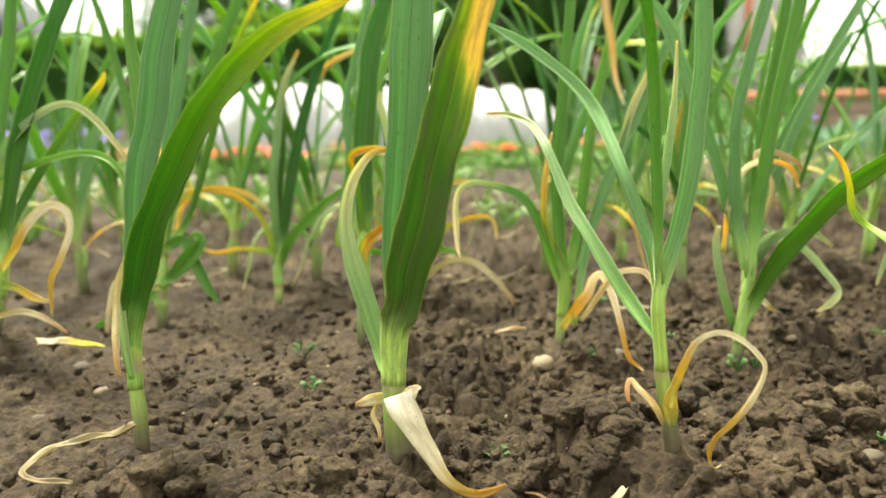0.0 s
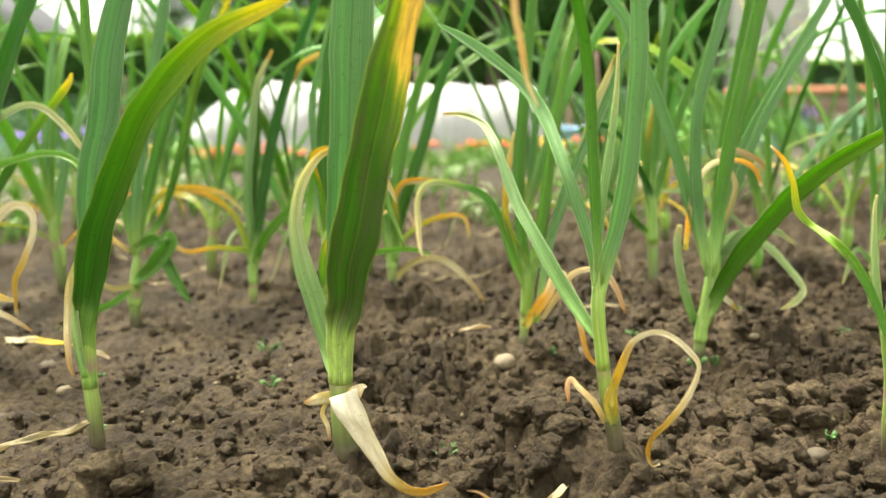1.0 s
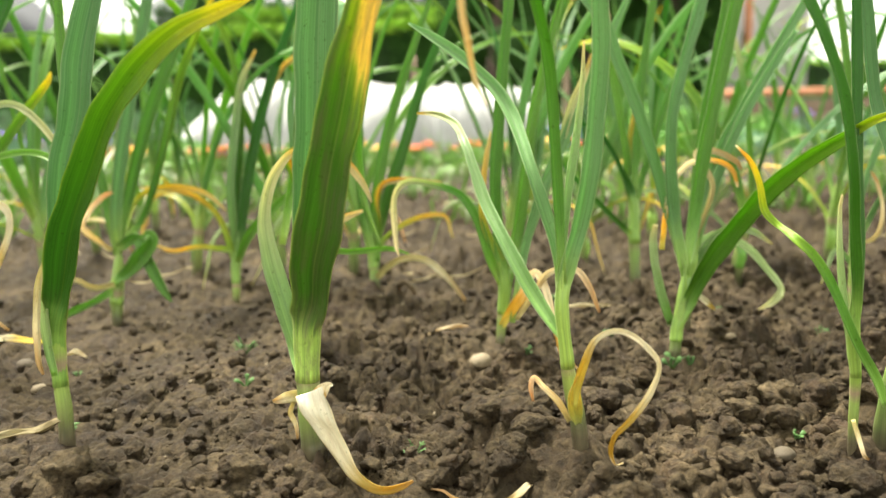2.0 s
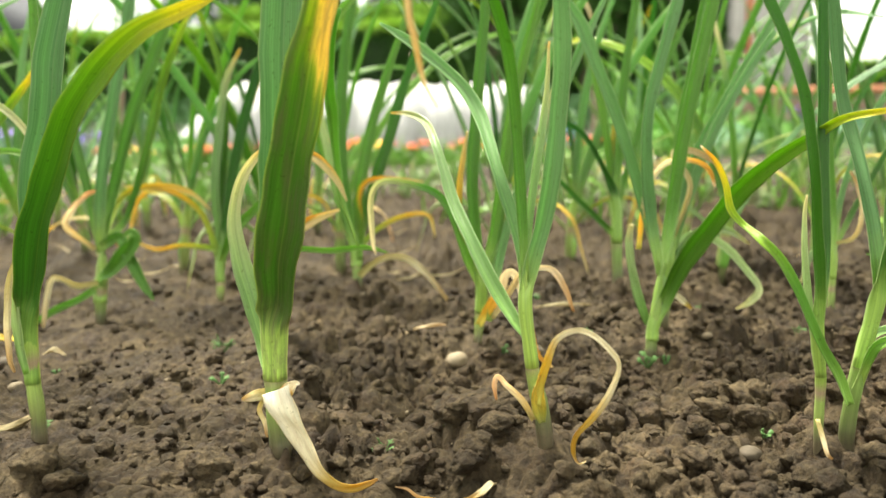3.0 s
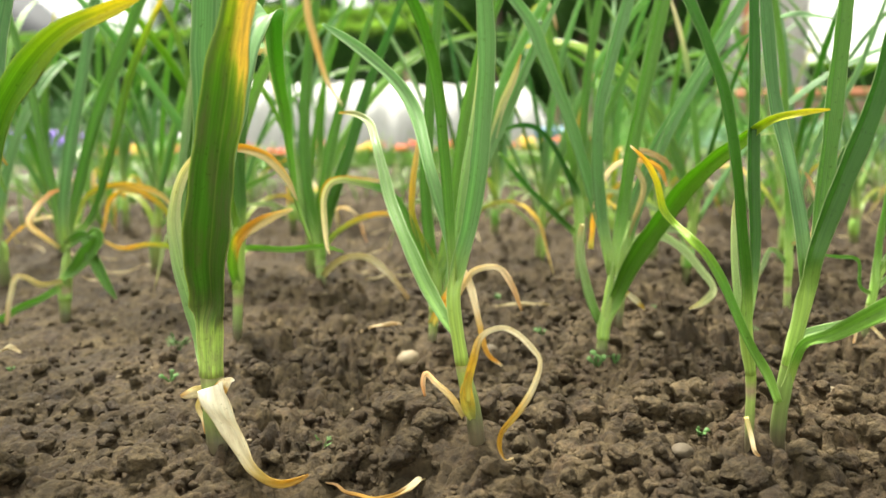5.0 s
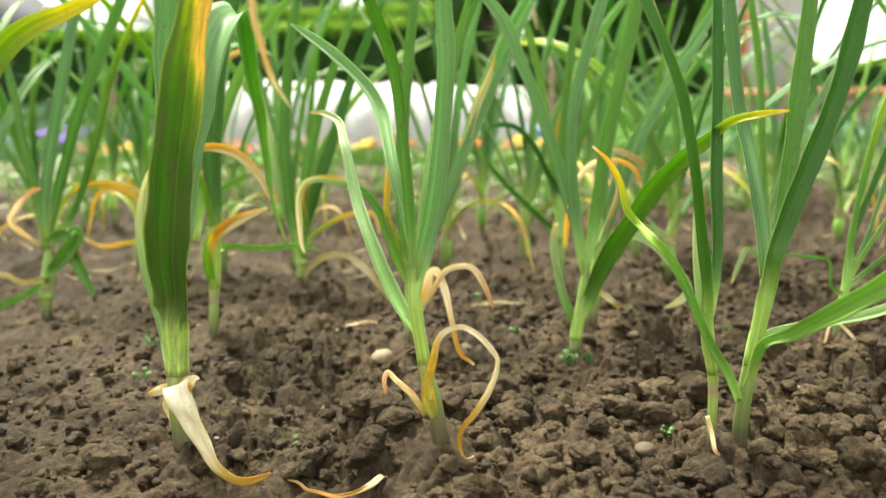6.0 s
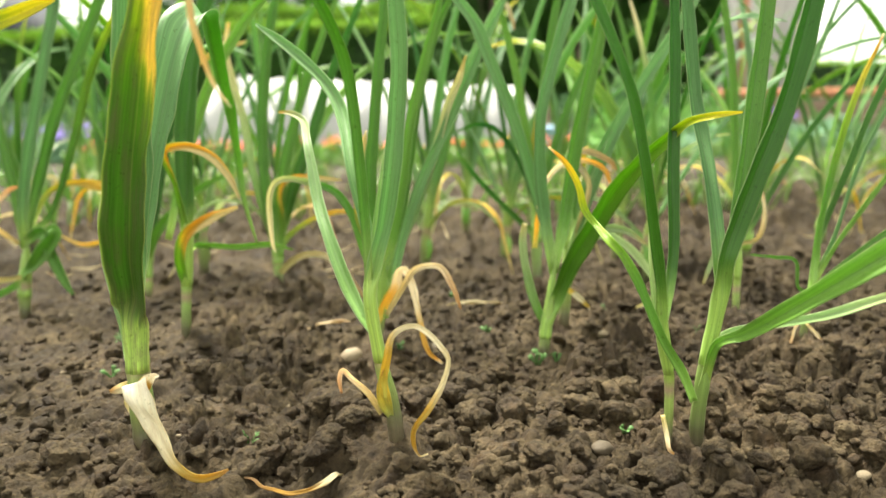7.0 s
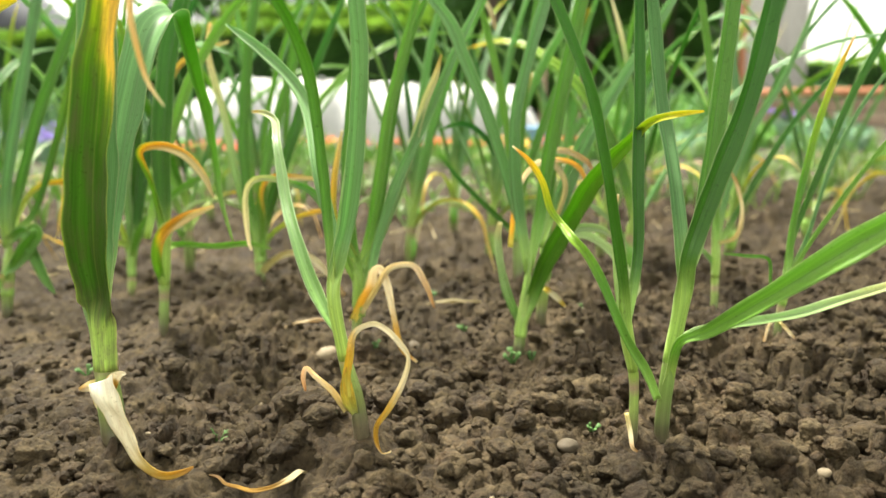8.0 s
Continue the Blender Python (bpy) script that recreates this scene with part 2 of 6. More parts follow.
def plain(name, dark, light, scale, rough=0.8, bump=0.3, dist=0.003, lo=0.35, hi=0.65, fine=8.0):
    """A rough natural surface: two colours mixed by noise at two scales, with relief."""
    m, n, l, b = material(name)
    tc = n.new("ShaderNodeTexCoord")
    a, c = noise_node(n, scale, 5, 0.6), noise_node(n, scale * fine, 4, 0.6)
    l.new(tc.outputs["Object"], a.inputs["Vector"]); l.new(tc.outputs["Object"], c.inputs["Vector"])
    add = n.new("ShaderNodeMath"); add.operation = "MULTIPLY_ADD"; add.inputs[1].default_value = 0.5
    half = n.new("ShaderNodeMath"); half.operation = "MULTIPLY"; half.inputs[1].default_value = 0.5
    l.new(a.outputs["Fac"], half.inputs[0])
    l.new(c.outputs["Fac"], add.inputs[0]); l.new(half.outputs[0], add.inputs[2])
    r = ramp(n, [(lo, dark), (hi, light)])
    l.new(add.outputs[0], r.inputs[0])
    l.new(r.outputs[0], b.inputs["Base Color"])
    b.inputs["Roughness"].default_value, b.inputs["Specular IOR Level"].default_value = rough, 0.2
    bp = n.new("ShaderNodeBump"); bp.inputs["Strength"].default_value, bp.inputs["Distance"].default_value = bump, dist
    l.new(c.outputs["Fac"], bp.inputs["Height"]); l.new(bp.outputs[0], b.inputs["Normal"])
    return m


def soil_material():
    """Moist loam: clods of slightly different browns, paler dried crust in patches, shade painted into the hollows
    among crumbs, pale grit; damp sheen.
    """
    m, n, l, b = material("soil")
    tc = n.new("ShaderNodeNewGeometry")
    patch, clod, crumb, grit = noise_node(n, 9, 4, 0.6), noise_node(n, 48, 4, 0.6), noise_node(n, 190, 6, 0.68), noise_node(n, 620, 3, 0.6)
    for x in (patch, clod, crumb, grit):
        l.new(tc.outputs["Position"], x.inputs["Vector"])
    r1 = ramp(n, [(0.30, (0.0265, 0.0193, 0.0108)), (0.50, (0.064, 0.0468, 0.0264)), (0.72, (0.160, 0.118, 0.068))])
    # the soil is palest in the middle of the bed and darker towards both sides
    where = n.new("ShaderNodeSeparateXYZ"); l.new(tc.outputs["Position"], where.inputs[0])
    toned = n.new("ShaderNodeMapRange")
    for k, v in ((1, 0.25), (2, 0.95), (3, 0.145), (4, 0.075)):
        toned.inputs[k].default_value = v
    l.new(where.outputs[0], toned.inputs[0])
    left_tone = n.new("ShaderNodeMapRange")
    for k, v in ((1, -0.6), (2, 0.1), (3, -0.055), (4, 0.0)):
        left_tone.inputs[k].default_value = v
    l.new(where.outputs[0], left_tone.inputs[0])
    both = n.new("ShaderNodeMath"); l.new(toned.outputs[0], both.inputs[0]); l.new(left_tone.outputs[0], both.inputs[1])
    dry = n.new("ShaderNodeMath"); dry.operation = "MULTIPLY_ADD"; dry.inputs[1].default_value = 0.65
    l.new(patch.outputs["Fac"], dry.inputs[0]); l.new(both.outputs[0], dry.inputs[2])
    l.new(dry.outputs[0], r1.inputs[0])
    # clod by clod the loam runs from reddish to greyish brown
    tint = ramp(n, [(0.32, (0.66, 0.57, 0.53)), (0.50, (1.0, 0.98, 0.95)), (0.68, (1.38, 1.42, 1.42))])
    l.new(clod.outputs["Fac"], tint.inputs[0])
    mul0 = n.new("ShaderNodeMix"); mul0.data_type, mul0.blend_type = "RGBA", "MULTIPLY"; mul0.inputs[0].default_value = 1
    l.new(r1.outputs[0], mul0.inputs[6]); l.new(tint.outputs[0], mul0.inputs[7])
    # shade between crumbs put into the colour: dark where the bump below is low
    r2 = ramp(n, [(0.30, (0.32, 0.31, 0.30)), (0.48, (0.88, 0.88, 0.87)), (0.70, (1.7, 1.67, 1.62))])
    l.new(crumb.outputs["Fac"], r2.inputs[0])
    mul = n.new("ShaderNodeMix"); mul.data_type, mul.blend_type = "RGBA", "MULTIPLY"; mul.inputs[0].default_value = 1
    l.new(mul0.outputs[2], mul.inputs[6]); l.new(r2.outputs[0], mul.inputs[7])
    # trodden, dried path beyond the bed
    edge_y = n.new("ShaderNodeMath"); edge_y.operation = "MULTIPLY_ADD"; edge_y.inputs[1].default_value = 1.2
    l.new(patch.outputs["Fac"], edge_y.inputs[0]); l.new(where.outputs[1], edge_y.inputs[2])
    pr = n.new("ShaderNodeMapRange"); pr.inputs[1].default_value, pr.inputs[2].default_value = 2.3, 3.2
    l.new(edge_y.outputs[0], pr.inputs[0])
    trod = ramp(n, [(0.35, (0.032, 0.026, 0.018)), (0.65, (0.075, 0.062, 0.044))])
    l.new(patch.outputs["Fac"], trod.inputs[0])
    path = n.new("ShaderNodeMix"); path.data_type = "RGBA"
    l.new(trod.outputs[0], path.inputs[7])
    l.new(pr.outputs[0], path.inputs[0]); l.new(mul.outputs[2], path.inputs[6])
    r3 = ramp(n, [(0.70, (0, 0, 0)), (0.76, (0.5, 0.5, 0.5))])
    l.new(grit.outputs["Fac"], r3.inputs[0])
    gr = n.new("ShaderNodeMix"); gr.data_type = "RGBA"; gr.inputs[7].default_value = (0.17, 0.14, 0.10, 1)
    l.new(r3.outputs[0], gr.inputs[0]); l.new(path.outputs[2], gr.inputs[6])
    l.new(gr.outputs[2], b.inputs["Base Color"])
    damp = n.new("ShaderNodeMapRange"); damp.inputs[1].default_value, damp.inputs[2].default_value, damp.inputs[3].default_value, damp.inputs[4].default_value = 0.35, 0.65, 0.6, 0.9
    l.new(clod.outputs["Fac"], damp.inputs[0]); l.new(damp.outputs[0], b.inputs["Roughness"])
    b.inputs["Specular IOR Level"].default_value = 0.16
    b1 = n.new("ShaderNodeBump"); b1.inputs["Strength"].default_value, b1.inputs["Distance"].default_value = 1.0, 0.005
    b2 = n.new("ShaderNodeBump"); b2.inputs["Strength"].default_value, b2.inputs["Distance"].default_value = 0.5, 0.0016
    l.new(crumb.outputs["Fac"], b1.inputs["Height"]); l.new(grit.outputs["Fac"], b2.inputs["Height"])
    l.new(b1.outputs[0], b2.inputs["Normal"]); l.new(b2.outputs[0], b.inputs["Normal"])
    return m


SOIL = soil_material()
STONE = plain("stone_cream", (0.13, 0.10, 0.062), (0.27, 0.215, 0.14), 60, 0.6, 0.2, 0.001)
STONE_DULL = plain("stone_dull", (0.055, 0.043, 0.028), (0.105, 0.083, 0.056), 60, 0.7, 0.2, 0.001)
STONE_GREY = plain("stone_grey", (0.04, 0.033, 0.022), (0.075, 0.062, 0.043), 60, 0.7, 0.2, 0.001)
WEED = plain("weed_leaf", (0.045, 0.105, 0.025), (0.095, 0.18, 0.055), 90, 0.5, 0.1, 0.0005)
FLEECE = plain("garden_fleece", (0.37, 0.37, 0.365), (0.47, 0.465, 0.458), 5, 0.75, 0.3, 0.01)
# the hedge's shaded face and lit top are put into these two colours
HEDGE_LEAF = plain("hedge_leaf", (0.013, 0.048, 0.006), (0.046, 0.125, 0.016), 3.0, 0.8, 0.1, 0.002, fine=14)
HEDGE_TOP = plain("hedge_lit_growth", (0.13, 0.30, 0.015), (0.30, 0.50, 0.04), 3.0, 0.8, 0.1, 0.002, fine=14)
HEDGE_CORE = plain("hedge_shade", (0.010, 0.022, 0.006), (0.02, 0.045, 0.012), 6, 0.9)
SHRUB_LEAF = plain("shrub_leaf", (0.03, 0.10, 0.03), (0.12, 0.24, 0.09), 4.0, 0.5, 0.1, 0.002, fine=12)
CROP_LEAF = plain("crop_leaf", (0.08, 0.24, 0.04), (0.24, 0.44, 0.10), 12.0, 0.5, 0.1, 0.002)
GREY_LEAF = plain("grey_green_leaf", (0.12, 0.26, 0.14), (0.26, 0.40, 0.26), 12.0, 0.5, 0.1, 0.002)
BARK = plain("bark", (0.07, 0.05, 0.04), (0.16, 0.12, 0.09), 20, 0.9, 0.6, 0.01)
PETAL_ORANGE = plain("petal_orange", (0.50, 0.075, 0.025), (0.66, 0.17, 0.04), 30, 0.6, 0.1, 0.001)
PETAL_YELLOW = plain("petal_yellow", (0.75, 0.45, 0.03), (0.85, 0.62, 0.08), 30, 0.6, 0.1, 0.001)
PETAL_PURPLE = plain("petal_purple", (0.20, 0.12, 0.50), (0.36, 0.26, 0.70), 30, 0.6, 0.1, 0.001)
WOOD = plain("weathered_wood", (0.20, 0.14, 0.10), (0.36, 0.27, 0.20), 8, 0.85, 0.4, 0.003)
WOOD_RED = plain("stained_board", (0.42, 0.17, 0.09), (0.58, 0.28, 0.16), 8, 0.7, 0.3, 0.002)
ROOF = plain("roof_slate", (0.035, 0.038, 0.045), (0.08, 0.08, 0.09), 5, 0.7, 0.3, 0.01)
RENDER_WALL = plain("painted_wall", (0.62, 0.60, 0.57), (0.74, 0.72, 0.69), 2, 0.9, 0.2, 0.003)
METAL_GREY = plain("grey_post", (0.36, 0.35, 0.33), (0.5, 0.48, 0.46), 10, 0.5, 0.1, 0.001)
BLUE_TUB = plain("blue_plastic", (0.20, 0.36, 0.55), (0.28, 0.45, 0.64), 10, 0.4, 0.05, 0.001)


# ---- mesh helpers ----
def mesh_object(name, verts, faces, mat, parent=None, label="", smooth=True, uvs=None):
    me = bpy.data.meshes.new(name)
    me.from_pydata([tuple(v) for v in verts], [], faces)
    me.materials.append(mat)
    if smooth:
        me.polygons.foreach_set("use_smooth", [True] * len(me.polygons))
    if uvs is not None:
        layer = me.uv_layers.new(name="UVMap")
        idx = np.empty(len(me.loops), dtype=np.int32)
        me.loops.foreach_get("vertex_index", idx)
        layer.data.foreach_set("uv", np.asarray(uvs, dtype=np.float32)[idx].ravel())
    me.update()
    ob = new(name, me)
    ob.parent = parent
    if label:
        ob["label"] = label
    return ob


def part(name, bm, mat, parent, label=""):
    me = bpy.data.meshes.new(name)
    bm.to_mesh(me)
    bm.free()
    me.materials.append(mat)
    me.polygons.foreach_set("use_smooth", [True] * len(me.polygons))
    ob = new(name, me)
    ob.parent = parent
    if label:
        ob["label"] = label
    return ob


def spline(points, steps):
    """Catmull-Rom through rows of numbers."""
    p = np.asarray(points, float)
    p = np.vstack([2 * p[0] - p[1], p, 2 * p[-1] - p[-2]])
    out = []
    for i in range(1, len(p) - 2):
        for k in range(steps):
            t = k / steps
            a, b, c, d = p[i - 1], p[i], p[i + 1], p[i + 2]
            out.append(0.5 * (2 * b + (c - a) * t + (2 * a - 5 * b + 4 * c - d) * t * t + (3 * b - a - 3 * c + d) * t ** 3))
    out.append(p[-2])
    return np.array(out)


rng = np.random.default_rng(7)


def blade(points, face=(0, -1, 0.15), fold=0.20, steps=6, crumple=0.0, thick=0.0005, half=3, wrap=0.0, hold=0.0, carry=False):
    """Vertices, faces and UVs of a strap leaf along points (x, y, z, width) in centimetres: channelled, tapered, with real thickness."""
    c = spline(points, steps)
    pos, w = c[:, :3] / 100, np.maximum(c[:, 3], 0.05) / 100
    tan = np.gradient(pos, axis=0)
    tan /= np.linalg.norm(tan, axis=1)[:, None] + 1e-9
    f = np.array(face, float)
    side = np.cross(tan, f / np.linalg.norm(f))
    weak = np.linalg.norm(side, axis=1) < 0.15
    if weak.any():
        side[weak] = np.cross(tan[weak], np.array([0.3, -0.4, 0.85]))
    side /= np.linalg.norm(side, axis=1)[:, None]
    for i in range(1, len(side)):
        if carry:
            # a blade that folds over keeps its breadth in one direction
            side[i] = side[i - 1] - (side[i - 1] @ tan[i]) * tan[i]
            side[i] /= np.linalg.norm(side[i])
        elif side[i] @ side[i - 1] < 0:
            side[i] = -side[i]
    nrm = np.cross(side, tan)
    if nrm.mean(axis=0) @ f < 0:
        nrm = -nrm
    n, k = len(pos), 2 * half + 1
    u = np.linspace(-1, 1, k)
    arc = np.concatenate([[0], np.cumsum(np.linalg.norm(np.diff(pos, axis=0), axis=1))])
    along = arc / arc[-1]
    if wrap:
        along = np.where(arc < hold, -0.35 + 0.37 * arc / hold, 0.02 + 0.98 * (arc - hold) / (arc[-1] - hold))
    ph = rng.uniform(0, 6.28, 4)
    wave = 1 + 0.05 * np.sin(arc * 90 + ph[0]) + 0.03 * np.sin(arc * 210 + ph[1])
    verts, uvs = [], []
    for sgn in (0, 1):
        lift = fold * (np.abs(u)[None, :] ** 1.1) * w[:, None] * 0.5
        lift = lift + 0.035 * w[:, None] * np.sin(arc[:, None] * 130 + ph[2] + 2 * np.sign(u)[None, :]) * np.abs(u)[None, :] ** 2
        if crumple:
            lift = lift + crumple * w[:, None] * (np.sin(arc[:, None] * 260 + ph[3] + 3 * u[None, :]) + 0.7 * np.sin(u[None, :] * 5 + arc[:, None] * 120))
        if wrap:
            # the sheath clasps the stalk, then opens into the blade
            g = np.clip((wrap - arc) / (wrap - hold), 0, 1)[:, None] ** 0.7
            lift = lift * (1 - g) + g * np.sqrt(np.clip(1.0 - 0.98 * u[None, :] ** 2, 0, 1)) * w[:, None] * 0.5
        x = pos[:, None, :] + side[:, None, :] * (u[None, :, None] * (w * wave)[:, None, None] * 0.5) + nrm[:, None, :] * (lift - sgn * thick)[:, :, None]
        verts.append(x.reshape(-1, 3))
        uvs.append(np.stack([np.broadcast_to((u + 1) / 2, (n, k)), np.broadcast_to(along[:, None], (n, k))], -1).reshape(-1, 2))
    faces, rims, q = [], [], n * k
    for i in range(n - 1):
        for j in range(k - 1):
            a = i * k + j
            faces.append((a, a + 1, a + k + 1, a + k))
            faces.append((q + a, q + a + k, q + a + k + 1, q + a + 1))
        for j in (0, k - 1):
            a = i * k + j
            r = (a, a + k, q + a + k, q + a)
            rims.append(r if j == 0 else r[::-1])
    for i in (0, n - 1):
        for j in range(k - 1):
            a = i * k + j
            r = (a, q + a, q + a + 1, a + 1)
            rims.append(r if i == 0 else r[::-1])
    return np.vstack(verts), faces + rims, np.vstack(uvs)


def tube(points, sides=12, steps=5, rough=0.03):
    """Vertices, faces and UVs of a round stalk along points (x, y, z, width) in centimetres, closed at both ends."""
    c = spline(points, steps)
    pos, r = c[:, :3] / 100, c[:, 3] / 200
    tan = np.gradient(pos, axis=0)
    tan /= np.linalg.norm(tan, axis=1)[:, None]
    side = np.cross(tan, (0.0, -1.0, 0.1))
    side /= np.linalg.norm(side, axis=1)[:, None]
    nrm = np.cross(side, tan)
    a = np.linspace(0, 2 * np.pi, sides, endpoint=False)
    ph = rng.uniform(0, 6.28, 2)
    rr = r[:, None] * (1 + rough * np.sin(3 * a[None, :] + ph[0]) + rough * np.sin(np.arange(len(pos))[:, None] * 0.9 + ph[1]))
    v = pos[:, None, :] + side[:, None, :] * (np.cos(a)[None, :] * rr)[:, :, None] + nrm[:, None, :] * (np.sin(a)[None, :] * rr)[:, :, None]
    n = len(pos)
    uv = np.stack([np.broadcast_to(a / (2 * np.pi), (n, sides)), np.broadcast_to(np.linspace(0, 1, n)[:, None], (n, sides))], -1)
    f = [(i * sides + j, i * sides + (j + 1) % sides, (i + 1) * sides + (j + 1) % sides, (i + 1) * sides + j) for i in range(n - 1) for j in range(sides)]
    f += [tuple(range(sides))[::-1], tuple((n - 1) * sides + j for j in range(sides))]
    return v.reshape(-1, 3), f, uv.reshape(-1, 2)


# ---- ground: one sheet of crumbly soil, finest where the camera passes ----
def spread(knots):
    """Positions from (start, step) knots up to the last start."""
    out = []
    for (a, s), (b, _) in zip(knots, knots[1:]):
        out += list(np.linspace(a, b, max(2, int(round((b - a) / s)) + 1))[:-1])
    return np.array(out + [knots[-1][0]])


GX = spread([(-90, 30), (-30, 6), (-6, 0.6), (-1.5, 0.03), (-0.62, 0.004), (-0.36, 0.0022), (0.56, 0.004), (0.9, 0.03), (1.8, 0.6), (6, 6), (30, 30), (90, 1)])
GY = spread([(-60, 20), (-6, 1.5), (-0.3, 0.06), (0.26, 0.0022), (0.64, 0.0035), (1.0, 0.008), (1.9, 0.05), (4.5, 0.4), (12, 4), (40, 20), (160, 1)])


def lattice(seed, x, y, cell):
    """Smooth value noise on a square lattice."""
    g = np.random.default_rng(seed).random((257, 257))
    fx, fy = x / cell, y / cell
    ix, iy = np.floor(fx).astype(int), np.floor(fy).astype(int)
    tx, ty = fx - ix, fy - iy
    tx, ty = tx * tx * (3 - 2 * tx), ty * ty * (3 - 2 * ty)
    at = lambda i, j: g[(ix + i) % 257, (iy + j) % 257]
    return (at(0, 0) * (1 - tx) + at(1, 0) * tx) * (1 - ty) + (at(0, 1) * (1 - tx) + at(1, 1) * tx) * ty - 0.5


def cells(seed, x, y, size):
    """Cellular relief: for each place the gap to the nearest cell border (in cells) and a number of its cell's own."""
    r = np.random.default_rng(seed)
    jx, jy, own = r.random((128, 128)), r.random((128, 128)), r.random((128, 128))
    fx, fy = x / size, y / size
    ix, iy = np.floor(fx).astype(int), np.floor(fy).astype(int)
    f1, f2, val = np.full(x.shape, 9.0), np.full(x.shape, 9.0), np.zeros(x.shape)
    for di in (-1, 0, 1):
        for dj in (-1, 0, 1):
            a, b = (ix + di) % 128, (iy + dj) % 128
            d = np.hypot(ix + di + jx[a, b] - fx, iy + dj + jy[a, b] - fy)
            near = d < f1
            f2 = np.where(near, f1, np.minimum(f2, d))
            val = np.where(near, own[a, b], val)
            f1 = np.where(near, d, f1)
    return f2 - f1, val


XX, YY = np.meshgrid(GX, GY)
bed = np.clip((XX + 2.2) / 0.3, 0, 1) * np.clip((2.6 - XX) / 0.3, 0, 1) * np.clip((YY + 0.2) / 0.2, 0, 1) * np.clip((2.7 - YY) / 0.4, 0, 1)
# cloddy ground on the right, smoother crust on the left, and patches of each in the other
ROUGH = np.clip(0.50 + 1.25 * XX + 1.5 * lattice(9, XX, YY, 0.12) + 0.8 * lattice(19, XX, YY, 0.05), 0.36 + 0.35 * np.clip((XX - 0.0) / 0.1, 0, 1), 1.2)
ROUGH = np.maximum(ROUGH, 0.8 * np.clip((YY - 0.8) / 0.4, 0, 1))
HH = bed * (0.016 * lattice(1, XX, YY, 0.11) + 0.012 * lattice(2, XX, YY, 0.045) + ROUGH * (0.006 * lattice(3, XX, YY, 0.017) + 0.0055 * lattice(4, XX, YY, 0.008)) + 0.0035 * lattice(5, XX, YY, 0.0042))
for size, tall, seed in ((0.060, 0.030, 29), (0.034, 0.020, 30), (0.019, 0.0150, 31), (0.011, 0.0082, 32), (0.006, 0.0040, 33)):
    bend_x, bend_y = lattice(seed + 5, XX, YY, size * 0.45), lattice(seed + 9, XX, YY, size * 0.45)
    gap, own = cells(seed, XX + 0.6 * size * bend_x, YY + 0.6 * size * bend_y, size)
    dome = 1 - (1 - np.clip(gap / 0.75, 0, 1)) ** 1.8
    far = np.clip((YY - 0.85) / 0.5, 0, 1) if size > 0.05 else 1.0
    HH += bed * far * ROUGH * tall * (0.10 + 1.15 * own ** 1.6) * (dome - 0.6)
HH += (1 - bed) * 0.015 * lattice(6, XX, YY, 0.4) - 0.004
STANDS = [(-0.200, 0.511, -0.008), (-0.029, 0.469, 0.001), (0.130, 0.447, 0.009), (0.298, 0.461, -0.003), (0.315, 0.462, -0.004), (0.103, 0.670, 0.002), (0.245, 0.637, -0.003),
          (-0.068, 0.673, 0.008), (-0.291, 0.822, -0.013), (-0.017, 0.833, 0.015), (-0.180, 0.882, -0.008), (-0.384, 0.679, 0.020), (0.455, 0.620, 0.008), (0.445, 0.735, 0.0), (0.266, 0.840, 0.006), (0.270, 0.687, 0.008)]
soil_rng = np.random.default_rng(21)


def bump_soil(x, y, r, tall):
    """Presses a rounded, irregular crumb of soil into the sheet."""
    i0, i1 = np.searchsorted(GX, (x - 1.4 * r, x + 1.4 * r))
    j0, j1 = np.searchsorted(GY, (y - 1.4 * r, y + 1.4 * r))
    if i1 - i0 < 2 or j1 - j0 < 2:
        return
    dx, dy = XX[j0:j1, i0:i1] - x, YY[j0:j1, i0:i1] - y
    a = np.arctan2(dy, dx)
    p = soil_rng.uniform(0, 6.28, 3)
    rr = r * (1 + 0.18 * np.sin(2 * a + p[0]) + 0.14 * np.sin(3 * a + p[1]) + 0.09 * np.sin(5 * a + p[2]))
    d = np.clip(1 - (dx * dx + dy * dy) / rr ** 2, 0, 1)
    part_h = HH[j0:j1, i0:i1]
    ground_z = part_h[(j1 - j0) // 2, (i1 - i0) // 2] - 0.25 * r
    top = ground_z + tall * r * (d ** 0.8 + 0.16 * lattice(int(1e5 * r) % 97, XX[j0:j1, i0:i1], YY[j0:j1, i0:i1], 0.4 * r) * (d > 0.1))
    HH[j0:j1, i0:i1] = np.where(d > 0, np.maximum(part_h, top), part_h)


for _ in range(3600):
    x, y = soil_rng.uniform(-0.62, 0.9), 0.26 + 0.9 * soil_rng.random() ** 1.3
    lump = np.clip(0.55 + 0.9 * x, 0.2, 1.0)
    if soil_rng.random() > lump + 0.1:
        continue
    r = 0.0035 + 0.011 * soil_rng.random() ** 2.2 * lump
    bump_soil(x, y, r, soil_rng.uniform(0.65, 1.0))
# larger clods named by where they lie
for x, y, r in ((-0.062, 0.435, 0.020), (-0.175, 0.455, 0.021), (0.080, 0.50, 0.017), (0.105, 0.475, 0.015), (0.03, 0.44, 0.013), (-0.105, 0.41, 0.02),
                (0.16, 0.47, 0.014), (0.20, 0.43, 0.014), (0.0, 0.53, 0.012), (0.18, 0.55, 0.016), (0.06, 0.40, 0.012)):
    bump_soil(x, y, r, 0.75)
